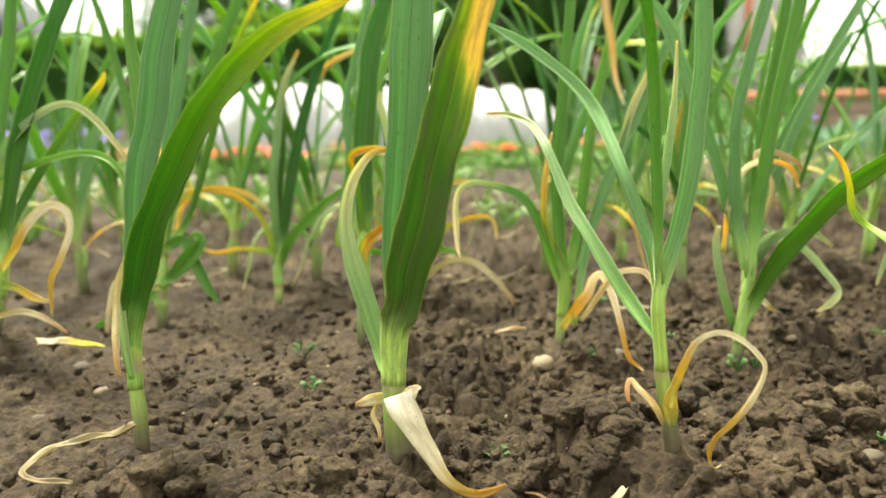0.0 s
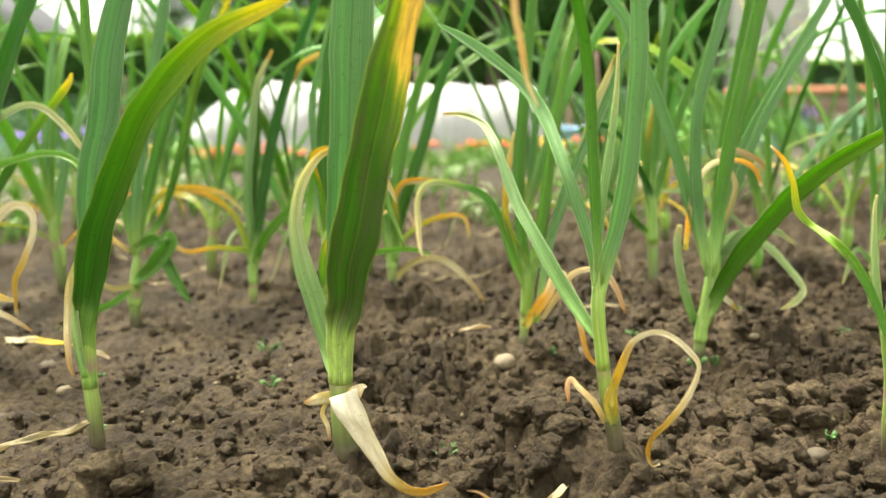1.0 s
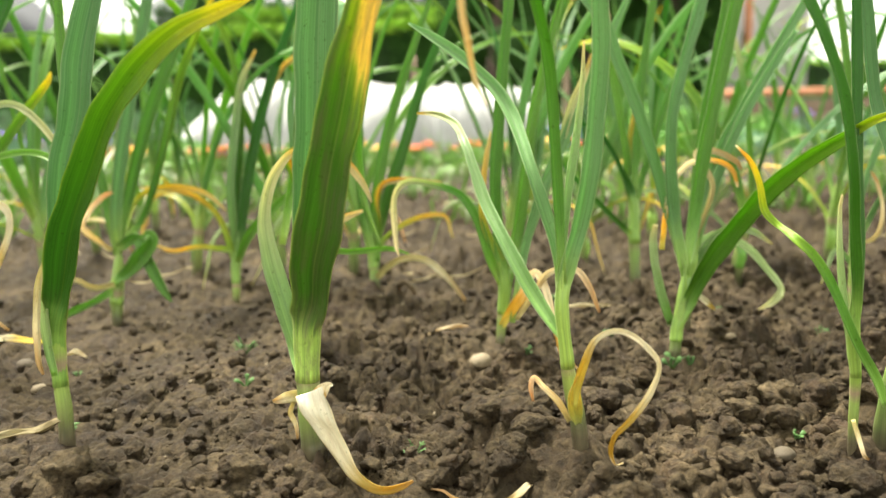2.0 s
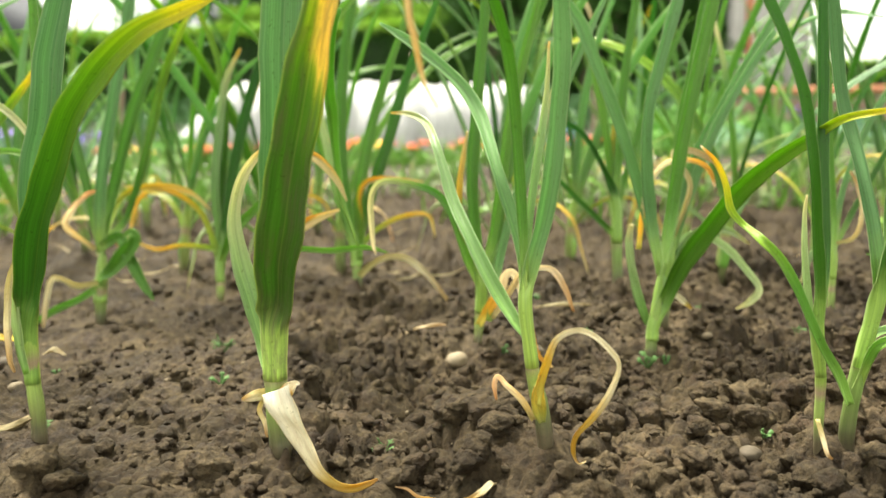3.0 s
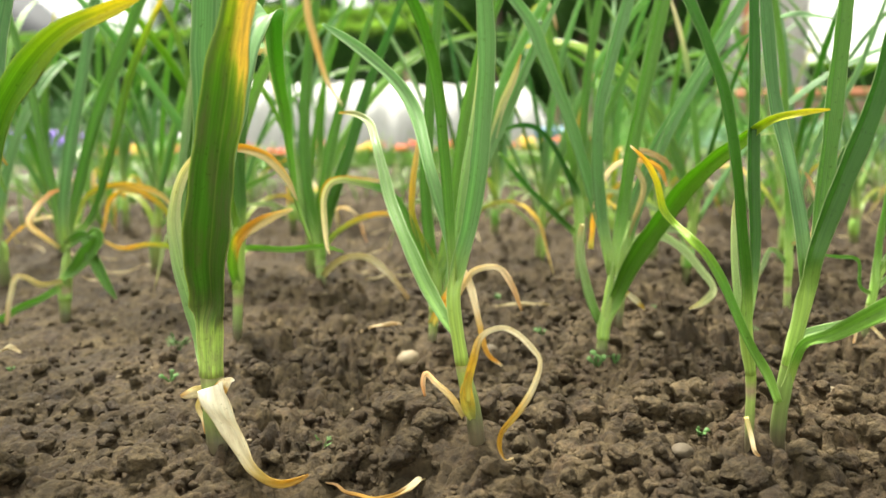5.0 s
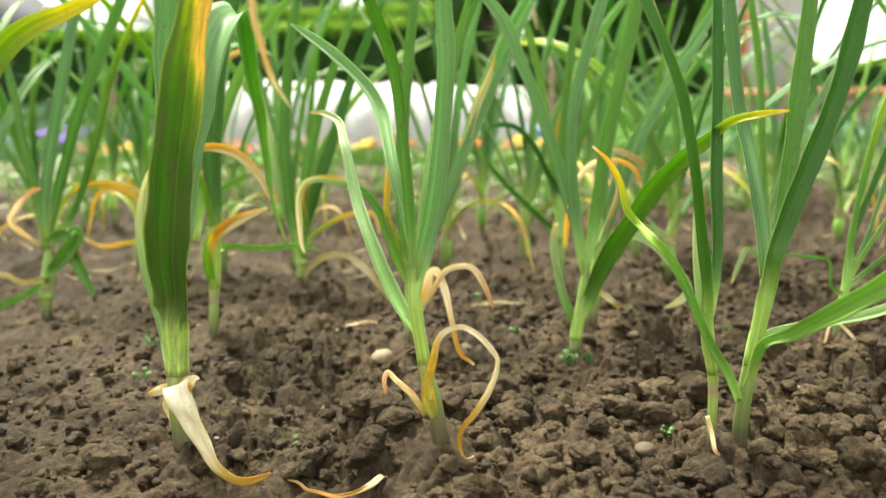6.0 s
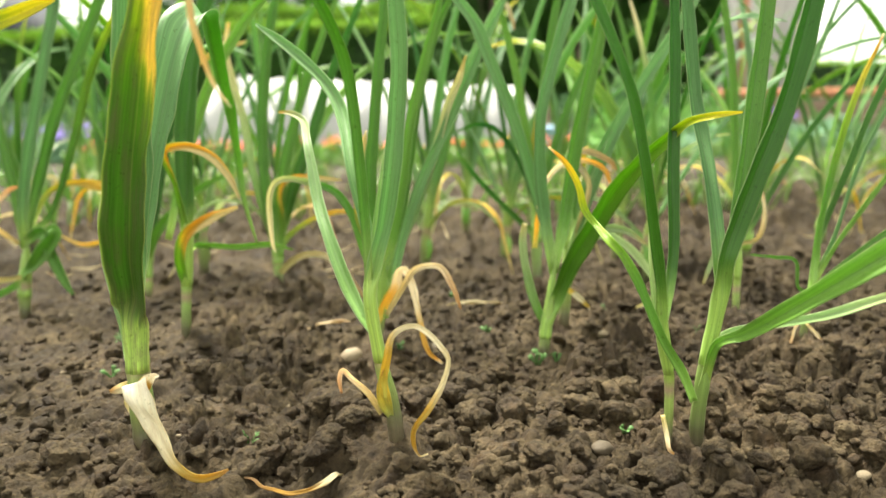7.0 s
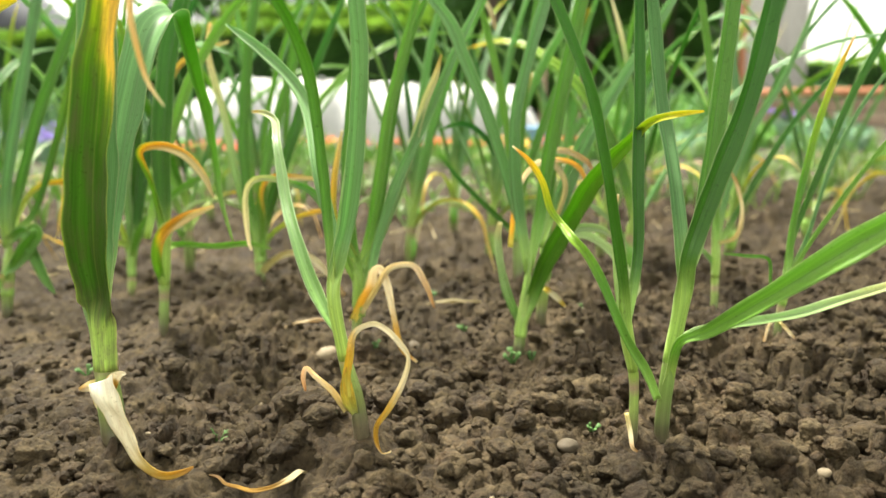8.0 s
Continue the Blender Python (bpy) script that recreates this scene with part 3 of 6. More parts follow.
# the soil meets each stalk at its foot, and lies low where dead leaves rest on it
DIPS = [(0.012, 0.435, -0.014), (0.024, 0.432, -0.014), (0.034, 0.420, -0.014), (0.055, 0.416, -0.013), (0.077, 0.408, -0.012), (0.095, 0.416, -0.010), (0.150, 0.428, -0.003), (-0.05, 0.42, -0.002)]
for _ in range(3):
    for sx, sy, sz in DIPS + STANDS:
        r2 = (XX - sx) ** 2 + (YY - sy) ** 2
        HH += (sz - HH[r2 < 0.018 ** 2].mean()) * np.exp(-r2 / 0.05 ** 2)
nx, ny = len(GX), len(GY)
ii = (np.arange(ny - 1)[:, None] * nx + np.arange(nx - 1)[None, :]).ravel()
ground_mesh = bpy.data.meshes.new("ground")
ground_mesh.from_pydata(np.stack([XX, YY, HH], -1).reshape(-1, 3).tolist(), [], np.stack([ii, ii + 1, ii + nx + 1, ii + nx], -1).tolist())
ground_mesh.materials.append(SOIL)
ground_mesh.polygons.foreach_set("use_smooth", [True] * len(ground_mesh.polygons))
tagged(new("ground", ground_mesh), "dark brown crumbly garden soil with clods and dried crust", "soil", kind="structure")


def ground_z(x, y):
    i, j = int(np.clip(np.searchsorted(GX, x), 1, nx - 1)), int(np.clip(np.searchsorted(GY, y), 1, ny - 1))
    return float(HH[j - 1:j + 1, i - 1:i + 1].mean())


# ---- garlic ----
def garlic(x, y, z, label):
    e = new("garlic_plant")
    e.location = (x, y, z)
    return tagged(e, label, "garlic plant", "garlic plants in the bed")


STALKS = {}


def stem(p, points, sides=14):
    x, y, z, w = points[0]
    # the stalk thins inside the sheaths that clasp it
    fine = spline(points, 3)
    thin = np.interp(np.linspace(0, 1, len(fine)), (0, 0.55, 0.75, 1), (1, 1, 0.75, 0.15))
    v, f, uv = tube([(x, y, z - 3.0, w)] + [(*q[:3], q[3] * k) for q, k in zip(fine, thin)], sides, 2)
    STALKS[p.name] = [spline(points, 8), 0]
    return mesh_object("stem", v, f, STEM, p, uvs=uv)


def leaf(p, name, mat, points, face=(0, -1, 0.15), fold=0.75, steps=6, half=3):
    """A leaf of plant p; where it starts at the stalk it clasps it as a sheath."""
    dry = name == "dry_leaf"
    wrap = hold = 0.0
    if dry and mat is not PAPER:
        points = [(*q[:3], q[3] * 0.82) for q in points]
    axis = STALKS[p.name][0]
    d = np.linalg.norm(axis[:, :3] - np.array(points[0][:3]), axis=1)
    k = int(d.argmin())
    if not dry and d[k] < 1.6 * axis[k, 3]:
        first = STALKS[p.name][1] == 0
        STALKS[p.name][1] += 1
        low = int(k * 0.6)
        if first and k - low > 1:
            head = [(*axis[low, :3], axis[low, 3] * 1.10), (*axis[k, :3], max(axis[k, 3] * 1.12, points[0][3]))]
            points = head + list(points[1:])
            run = [np.linalg.norm(np.subtract(a[:3], c[:3])) for a, c in zip(points, points[1:])]
            hold = run[0] / 100
            wrap = hold + max(1.2, min(4.5, 0.6 * run[1])) / 100
        else:
            points = [(*axis[k, :3], axis[k, 3] * 0.7)] + list(points[1:])
    v, f, uv = blade(points, face, 0.3 if mat is PAPER else 0.7 if dry else fold, steps, (0.17 if mat is DULL else 0.07) if dry else 0.0, 0.0004, half + (1 if wrap else 0), wrap, hold, mat is FOLDED)
    ob = mesh_object(name, v, f, mat, p, "withered leaf" if dry else "", uvs=uv)
    # crisp margins: only the two faces of the blade are smooth
    k = 2 * (half + (1 if wrap else 0)) + 1
    broad = (len(v) // k - 2) * (k - 1)
    ob.data.polygons.foreach_set("use_smooth", [i < broad for i in range(len(f))])
    return ob

p = garlic(-0.200, 0.511, -0.010, "tall garlic plant with a long arching leaf, standing in crumbly soil")
stem(p, [(0.0, 0.0, 0.0, 1.00), (-0.0, 0.2, 2.2, 0.96), (-0.1, 0.3, 4.5, 0.96), (0.0, 0.4, 7.5, 1.02), (0.2, 0.4, 9.0, 1.09), (0.6, 0.6, 11.2, 1.23)])
leaf(p, "leaf", TIPPED, [(0.2, 0.2, 7.8, 1.02), (1.3, -0.6, 11.4, 2.00), (3.0, -2.2, 15.2, 2.05), (5.2, -3.9, 18.6, 1.92), (7.6, -6.2, 21.7, 1.75), (10.2, -7.5, 24.2, 1.52), (12.3, -8.1, 25.7, 1.29), (13.9, -7.8, 26.5, 0.90), (15.0, -7.6, 27.0, 0.62), (15.8, -7.5, 27.3, 0.11)])
leaf(p, "leaf", BLUE, [(0.1, 0.9, 8.9, 0.95), (0.4, 1.4, 12.8, 1.46), (1.2, 1.9, 18.3, 1.88), (2.1, 2.3, 21.8, 2.01), (2.7, 2.4, 25.3, 1.92), (3.6, 2.7, 28.7, 1.76), (5.9, 3.2, 36.4, 1.32), (8.4, 3.7, 43.9, 0.15)])
leaf(p, "leaf", GREEN, [(-0.1, 2.9, 11.4, 0.53), (0.0, 5.6, 18.0, 1.01), (-0.7, 7.5, 23.0, 1.03), (-1.6, 9.2, 27.3, 0.80), (-1.7, 9.6, 29.7, 0.64), (-2.1, 10.4, 34.6, 0.48), (-2.5, 11.4, 39.5, 0.15)])
leaf(p, "dry_leaf", CREAM, [(0.4, -0.4, 13.0, 0.35), (-0.1, -0.7, 11.5, 0.56), (-0.3, -1.2, 9.1, 0.56), (-0.5, -1.2, 6.5, 0.46), (-0.3, -1.3, 5.5, 0.18)])
leaf(p, "dry_leaf", PALE, [(0.2, -0.8, 5.2, 0.50), (-0.2, -0.4, 7.7, 0.79), (-0.3, -0.1, 10.3, 0.71), (0.1, 0.1, 12.4, 0.36)])
leaf(p, "dry_leaf", DULL, [(0.1, -0.8, 2.1, 0.73), (-0.6, -1.5, 1.9, 0.66), (-1.7, -2.7, 2.1, 0.63), (-3.2, -3.9, 2.2, 0.61), (-4.0, -5.3, 2.1, 0.59), (-4.3, -6.4, 1.7, 0.45), (-3.3, -7.1, 1.6, 0.44), (-2.2, -7.3, 1.6, 0.38), (-1.1, -7.3, 1.5, 0.25)], face=(0, -.5, 1))

p = garlic(-0.029, 0.469, 0.001, "stout garlic plant with broad dark leaves and a yellowing tip")
stem(p, [(0.0, 0.0, 0.0, 1.58), (-0.1, 0.1, 1.6, 1.54), (-0.2, 0.2, 4.1, 1.42), (-0.2, 0.3, 5.8, 1.48), (0.0, 0.1, 8.0, 1.50), (0.3, -0.1, 9.2, 1.52)])
leaf(p, "leaf", SCORCHED, [(0.0, 0.0, 7.8, 1.53), (0.6, -1.3, 10.0, 2.05), (0.9, -2.2, 11.9, 2.36), (1.7, -3.7, 14.6, 2.43), (2.4, -4.5, 17.6, 2.35), (3.2, -5.2, 20.4, 2.22), (3.9, -5.7, 23.1, 2.06), (4.7, -6.3, 25.6, 1.63), (5.8, -7.0, 28.8, 1.22), (6.9, -7.8, 32.0, 0.15)])
leaf(p, "leaf", BLUE, [(0.0, 0.7, 8.6, 1.35), (0.3, 0.6, 13.0, 1.85), (0.85, 0.5, 17.2, 2.15), (1.25, 0.45, 22.0, 2.30), (1.65, 0.5, 26.7, 2.25), (2.4, 0.8, 33.0, 1.6), (3.2, 1.2, 40.0, 0.15)])
leaf(p, "leaf", FOLDED, [(-0.1, 0.9, 8.5, 1.35), (-0.0, 1.7, 11.1, 1.29), (0.2, 2.5, 13.7, 1.51), (0.5, 3.7, 17.0, 1.80), (1.0, 4.9, 20.4, 2.11), (1.6, 6.1, 23.7, 2.34), (2.0, 7.2, 25.5, 2.47), (2.4, 8.2, 26.4, 2.25), (2.7, 9.3, 26.7, 1.85), (2.6, 10.6, 26.4, 1.50), (2.2, 12.5, 25.7, 1.35), (1.7, 15.1, 24.4, 1.28), (1.4, 17.6, 22.3, 1.15), (1.4, 19.4, 20.0, 0.98), (1.4, 20.4, 17.7, 0.78), (1.5, 21.0, 15.2, 0.64), (1.8, 20.6, 12.8, 0.48), (3.3, 18.4, 9.2, 0.19)])
leaf(p, "leaf", PALER, [(-0.3, 0.5, 4.8, 0.82), (-1.0, 1.8, 6.4, 1.16), (-1.85, 3.0, 8.9, 1.29), (-2.65, 3.8, 11.4, 1.16), (-3.05, 4.5, 13.8, 0.89), (-2.65, 5.1, 16.0, 0.69), (-1.75, 5.6, 17.5, 0.52), (-0.95, 6.0, 18.0, 0.38), (-0.15, 6.3, 18.0, 0.18)])
leaf(p, "dry_leaf", PAPER, [(0.2, -1.0, 4.3, 2.05), (0.45, -1.3, 3.6, 1.95), (0.9, -1.7, 2.8, 1.60), (1.5, -2.1, 1.9, 1.22), (2.1, -2.6, 0.9, 0.92), (2.8, -3.1, -0.0, 0.74), (3.7, -3.5, -0.6, 0.60), (4.6, -3.7, -0.7, 0.48), (5.5, -3.7, -0.5, 0.36), (6.1, -3.7, -0.2, 0.13)], face=(-.25, -1, .1))
leaf(p, "dry_leaf", PAPER, [(1.45, -0.8, 4.55, 0.1), (1.2, -0.9, 4.6, 0.4), (0.85, -0.95, 4.35, 0.8), (0.5, -0.9, 3.9, 0.9)])
leaf(p, "dry_leaf", CREAM, [(-0.8, 1.5, 3.1, 0.91), (-1.7, 1.6, 3.0, 0.84), (-2.3, 1.6, 2.8, 0.56), (-2.7, 1.6, 2.7, 0.21)])
leaf(p, "dry_leaf", CREAM, [(-1.3, 1.6, 2.8, 0.32), (-1.6, 1.5, 2.0, 0.42), (-1.3, 1.4, 1.2, 0.35), (-1.2, 1.2, 0.3, 0.14)])

p = garlic(0.130, 0.447, 0.011, "slender garlic plant with an arched dead leaf at its foot")
stem(p, [(0.0, 0.0, 0.0, 0.95), (-0.2, 0.1, 1.8, 0.94), (-0.6, -0.0, 3.6, 0.90), (-0.9, -0.2, 5.3, 0.73), (-1.2, -0.5, 7.4, 0.66), (-1.3, -0.6, 9.4, 0.68), (-1.2, -0.6, 10.6, 0.74)])
leaf(p, "leaf", BLUE, [(-1.2, -0.7, 8.6, 0.58), (-0.9, -0.4, 10.9, 0.89), (-0.3, -0.4, 13.1, 0.94), (0.2, -0.5, 16.1, 0.98), (0.5, -0.3, 19.1, 1.02), (0.7, -0.3, 22.0, 0.91), (0.6, -0.3, 24.9, 0.94), (0.3, -0.2, 31.9, 0.71), (0.1, -0.1, 38.9, 0.15)])
leaf(p, "leaf", BLUE, [(-1.2, -0.3, 8.8, 0.53), (-1.3, 1.0, 11.3, 0.71), (-1.7, 2.0, 13.1, 0.72), (-2.5, 3.4, 15.9, 0.73), (-3.3, 6.5, 19.0, 0.83), (-4.5, 8.1, 21.0, 0.79), (-6.5, 9.6, 22.9, 0.74), (-8.1, 10.6, 24.1, 0.57), (-9.6, 11.5, 25.1, 0.16)])
leaf(p, "leaf", FADING, [(-1.3, -0.7, 6.4, 0.53), (-1.9, 0.3, 7.7, 0.76), (-3.0, 1.8, 9.5, 0.83), (-4.1, 3.8, 11.7, 0.81), (-5.0, 6.1, 13.6, 0.75), (-5.6, 7.9, 15.6, 0.68), (-6.1, 9.5, 17.2, 0.60), (-6.7, 12.2, 18.4, 0.50), (-7.9, 14.3, 19.0, 0.41), (-9.3, 16.3, 19.1, 0.14)])
leaf(p, "leaf", FADING, [(-1.2, 0.2, 9.8, 0.32), (-1.0, 0.9, 11.9, 0.49), (-0.6, 1.6, 14.7, 0.49), (0.0, 2.4, 17.8, 0.46), (0.4, 3.0, 20.4, 0.33), (0.6, 3.5, 23.1, 0.11)])
leaf(p, "dry_leaf", ORANGE, [(-0.7, -0.9, 2.8, 0.60), (-0.6, -1.4, 4.1, 0.68), (-0.3, -2.0, 5.6, 0.54), (0.1, -2.8, 7.2, 0.42), (1.1, -3.1, 7.8, 0.35), (1.9, -3.8, 7.7, 0.38), (2.7, -4.3, 7.0, 0.40), (3.1, -4.4, 6.2, 0.29), (2.7, -4.2, 4.7, 0.41), (1.9, -3.7, 3.1, 0.42), (1.2, -3.1, 1.9, 0.36), (1.1, -2.7, 0.8, 0.31), (1.4, -2.6, -0.0, 0.12), (1.9, -2.4, -0.0, 0.12)], face=(0, -1, .3))
leaf(p, "leaf", GREEN, [(-1.2, -0.3, 9.9, 0.42), (-1.6, -0.4, 16.2, 0.62), (-2.2, -1.1, 22.0, 0.64), (-3.8, -4.2, 25.9, 0.58), (-5.4, -7.9, 27.0, 0.44), (-6.3, -9.8, 26.4, 0.37), (-6.6, -10.6, 25.9, 0.26)])
HANG_BEND = (-6.3, -9.8, 26.5)
hanging_tip = leaf(p, "dry_leaf", TIP_DRY, [(-6.3, -9.8, 26.5, 0.37), (-6.7, -10.9, 25.6, 0.38), (-7.0, -11.5, 24.3, 0.36), (-7.0, -11.7, 23.1, 0.34), (-6.8, -11.7, 22.1, 0.30), (-6.5, -11.3, 20.6, 0.22), (-6.0, -10.8, 19.6, 0.09)])
leaf(p, "dry_leaf", CREAM, [(-0.8, -0.7, 1.8, 0.38), (-1.5, -0.9, 3.1, 0.44), (-2.4, -1.1, 4.1, 0.41), (-2.9, -1.3, 4.7, 0.34), (-3.1, -1.4, 4.2, 0.34), (-3.0, -1.5, 3.4, 0.16)])
leaf(p, "dry_leaf", SHEATH, [(-0.3, -0.6, 1.6, 0.45), (-0.55, -0.9, 2.6, 0.95), (-0.65, -1.2, 3.7, 0.90), (-0.45, -1.7, 4.9, 0.40)])

p = garlic(0.298, 0.461, -0.003, "thin young garlic shoot beside a thicker plant")
stem(p, [(0.0, 0.0, 0.0, 0.52), (-0.0, 0.1, 1.9, 0.55), (-0.1, -0.0, 4.1, 0.61), (-0.5, -0.4, 6.4, 0.67), (-0.9, -0.6, 7.8, 0.73)])
leaf(p, "leaf", DARK, [(-0.9, -0.9, 7.6, 0.50), (-1.3, -1.2, 10.7, 0.71), (-2.0, -1.8, 14.1, 0.64), (-2.7, -2.5, 17.3, 0.62), (-3.6, -2.7, 21.2, 0.61), (-4.6, -2.6, 23.8, 0.60), (-5.4, -2.2, 25.8, 0.60), (-7.7, -0.9, 31.2, 0.45), (-10.3, 0.4, 36.5, 0.15)])
leaf(p, "leaf", DARK, [(-0.4, 0.1, 7.9, 0.46), (0.2, 1.4, 11.8, 0.69), (0.4, 2.8, 16.8, 0.76), (0.6, 3.8, 21.8, 0.70), (0.6, 4.6, 26.9, 0.64), (0.5, 5.7, 33.8, 0.48), (0.5, 6.9, 40.7, 0.15)])
leaf(p, "leaf", PALE, [(-0.5, -0.2, 4.9, 0.40), (-1.0, 0.1, 8.3, 0.46), (-1.3, 0.6, 11.6, 0.40), (-1.3, 1.0, 14.3, 0.28), (-1.1, 1.2, 15.4, 0.11)])
leaf(p, "dry_leaf", CREAM, [(-0.8, -1.2, 2.4, 0.30), (-0.7, -1.8, 1.5, 0.33), (-0.7, -2.4, 0.8, 0.30), (-0.4, -2.5, 0.5, 0.16)])

p = garlic(0.315, 0.462, -0.005, "stout garlic plant with blue-green blades and a low side leaf")
stem(p, [(0.1, 0.0, -0.0, 0.94), (0.1, 0.0, 1.6, 0.90), (0.2, -0.2, 3.9, 0.89), (0.4, -0.4, 6.4, 0.84), (0.7, -0.6, 8.6, 0.89), (0.8, -0.8, 10.3, 0.95), (0.9, -1.0, 11.4, 1.01)])
leaf(p, "leaf", DARK, [(0.4, -1.0, 9.6, 0.64), (0.7, -1.4, 12.0, 0.97), (1.3, -1.2, 14.0, 1.21), (2.4, -1.1, 17.2, 1.20), (3.6, -0.9, 20.4, 1.19), (4.4, -0.8, 23.5, 1.17), (5.0, -0.7, 26.5, 1.11), (6.5, -0.5, 34.4, 0.84), (8.3, -0.3, 42.2, 0.15)])
leaf(p, "leaf", BLUE, [(0.9, -0.9, 9.7, 0.65), (0.7, -0.2, 12.5, 0.86), (0.7, 2.1, 16.9, 0.84), (0.5, 4.6, 21.3, 0.87), (-0.0, 5.5, 27.2, 0.80), (-0.7, 6.4, 34.1, 0.60), (-1.4, 7.6, 40.9, 0.15)])
leaf(p, "leaf", GREEN, [(-0.4, -1.2, 4.0, 0.61), (0.4, -1.5, 6.9, 0.60), (1.7, -2.5, 7.9, 0.78), (3.2, -4.3, 9.7, 1.03), (4.9, -5.7, 11.5, 1.22), (6.6, -6.7, 13.1, 1.44), (8.4, -7.5, 14.6, 1.41), (10.2, -7.9, 15.8, 1.16), (12.1, -8.3, 16.3, 0.65), (13.3, -8.5, 16.3, 0.14)], face=(0, -.8, .6))
leaf(p, "leaf", FADING, [(0.5, 0.5, 6.6, 0.49), (3.1, 3.4, 6.1, 0.59), (6.2, 5.8, 5.8, 0.62), (11.2, 7.3, 6.0, 0.72), (15.3, 8.3, 6.8, 0.73), (19.0, 9.2, 7.5, 0.66), (22.4, 9.5, 8.2, 0.25)], face=(0, -.7, .7))
leaf(p, "leaf", CURLED, [(-0.7, -1.4, 3.5, 0.48), (-1.4, -1.3, 5.2, 0.56), (-2.5, -1.3, 7.0, 0.56), (-3.2, -1.2, 8.5, 0.56), (-4.1, -0.7, 10.7, 0.56), (-4.9, -0.2, 12.2, 0.53), (-5.7, 0.4, 13.1, 0.54), (-6.1, 2.1, 13.7, 0.47), (-6.7, 2.7, 14.6, 0.47), (-7.2, 2.4, 16.2, 0.41), (-8.1, 1.7, 17.6, 0.34), (-9.2, 1.1, 18.6, 0.11)])
leaf(p, "leaf", GREEN, [(1.4, -0.1, 11.4, 0.95), (2.2, 1.2, 13.6, 1.10), (3.1, 2.6, 16.9, 1.12), (4.1, 4.2, 21.7, 1.14), (5.0, 5.5, 26.3, 1.01), (6.0, 7.1, 32.0, 0.75), (7.3, 9.0, 37.6, 0.15)])

p = garlic(-0.384, 0.679, 0.026, "garlic plant with arching yellowed leaves and a hanging dead one")
stem(p, [(0.0, 0.0, 0.0, 1.17), (0.5, 0.2, 2.3, 1.26), (1.1, 0.4, 5.2, 1.35), (1.7, 0.4, 7.7, 1.44)])
leaf(p, "leaf", DARK, [(1.6, 0.0, 5.8, 0.87), (2.5, 0.3, 10.1, 1.30), (3.7, 0.7, 15.2, 1.58), (5.4, 1.1, 20.3, 1.63), (7.5, 1.5, 25.3, 1.55), (8.6, 2.0, 28.0, 1.41), (11.2, 3.1, 34.4, 1.06), (14.1, 4.4, 40.6, 0.15)])
leaf(p, "leaf", GREEN, [(0.7, 1.0, 5.6, 0.81), (-0.2, 3.3, 12.2, 1.20), (0.8, 4.4, 18.5, 1.27), (1.6, 5.5, 24.3, 1.20), (1.9, 6.2, 28.2, 1.12), (2.5, 7.5, 35.1, 0.84), (3.1, 8.9, 41.9, 0.15)])
leaf(p, "leaf", PALER, [(1.2, 0.6, 9.1, 0.58), (0.8, 0.8, 12.5, 0.79), (2.6, 0.8, 15.5, 0.86), (5.2, 0.6, 17.8, 0.78), (7.6, 0.3, 18.9, 0.71), (9.2, 0.2, 18.7, 0.60), (11.0, -0.5, 17.4, 0.56), (12.6, -1.4, 15.7, 0.49), (14.0, -1.8, 13.8, 0.17)], face=(0, -1, .5))
leaf(p, "leaf", GREEN, [(0.5, 1.3, 7.1, 0.52), (-0.8, 1.5, 10.5, 0.66), (1.0, 1.3, 12.6, 0.69), (4.6, 1.0, 14.0, 0.69), (8.2, 0.6, 14.9, 0.64), (10.8, -0.0, 14.7, 0.60), (12.4, -0.8, 13.5, 0.49), (13.3, -1.2, 11.4, 0.18)], face=(0, -1, .6))
leaf(p, "dry_leaf", ORANGE, [(1.7, -0.6, 5.4, 0.66), (3.5, -1.2, 7.5, 0.94), (5.2, -1.9, 9.6, 1.01), (7.0, -2.2, 11.0, 0.91), (8.6, -2.8, 10.7, 0.82), (9.2, -3.5, 9.3, 0.72), (8.4, -4.0, 6.9, 0.63), (7.6, -4.3, 5.2, 0.58), (7.6, -4.8, 2.5, 0.27)])
leaf(p, "leaf", YELLOW, [(1.5, -0.8, 4.0, 0.51), (3.2, -1.3, 4.1, 0.64), (4.9, -2.0, 3.4, 0.64), (6.5, -2.6, 3.1, 0.18)])
leaf(p, "leaf", TIPPED, [(1.3, 1.5, 8.0, 0.59), (3.3, 3.2, 12.2, 0.82), (5.6, 4.4, 16.0, 0.91), (7.5, 5.4, 18.9, 0.84), (9.0, 5.7, 20.8, 0.69), (9.3, 5.9, 21.8, 0.23)])
leaf(p, "dry_leaf", CREAM, [(1.4, -1.7, 1.8, 0.57), (4.2, -2.7, 2.4, 0.65), (6.3, -3.3, 1.9, 0.55), (8.3, -4.1, 0.9, 0.23)])

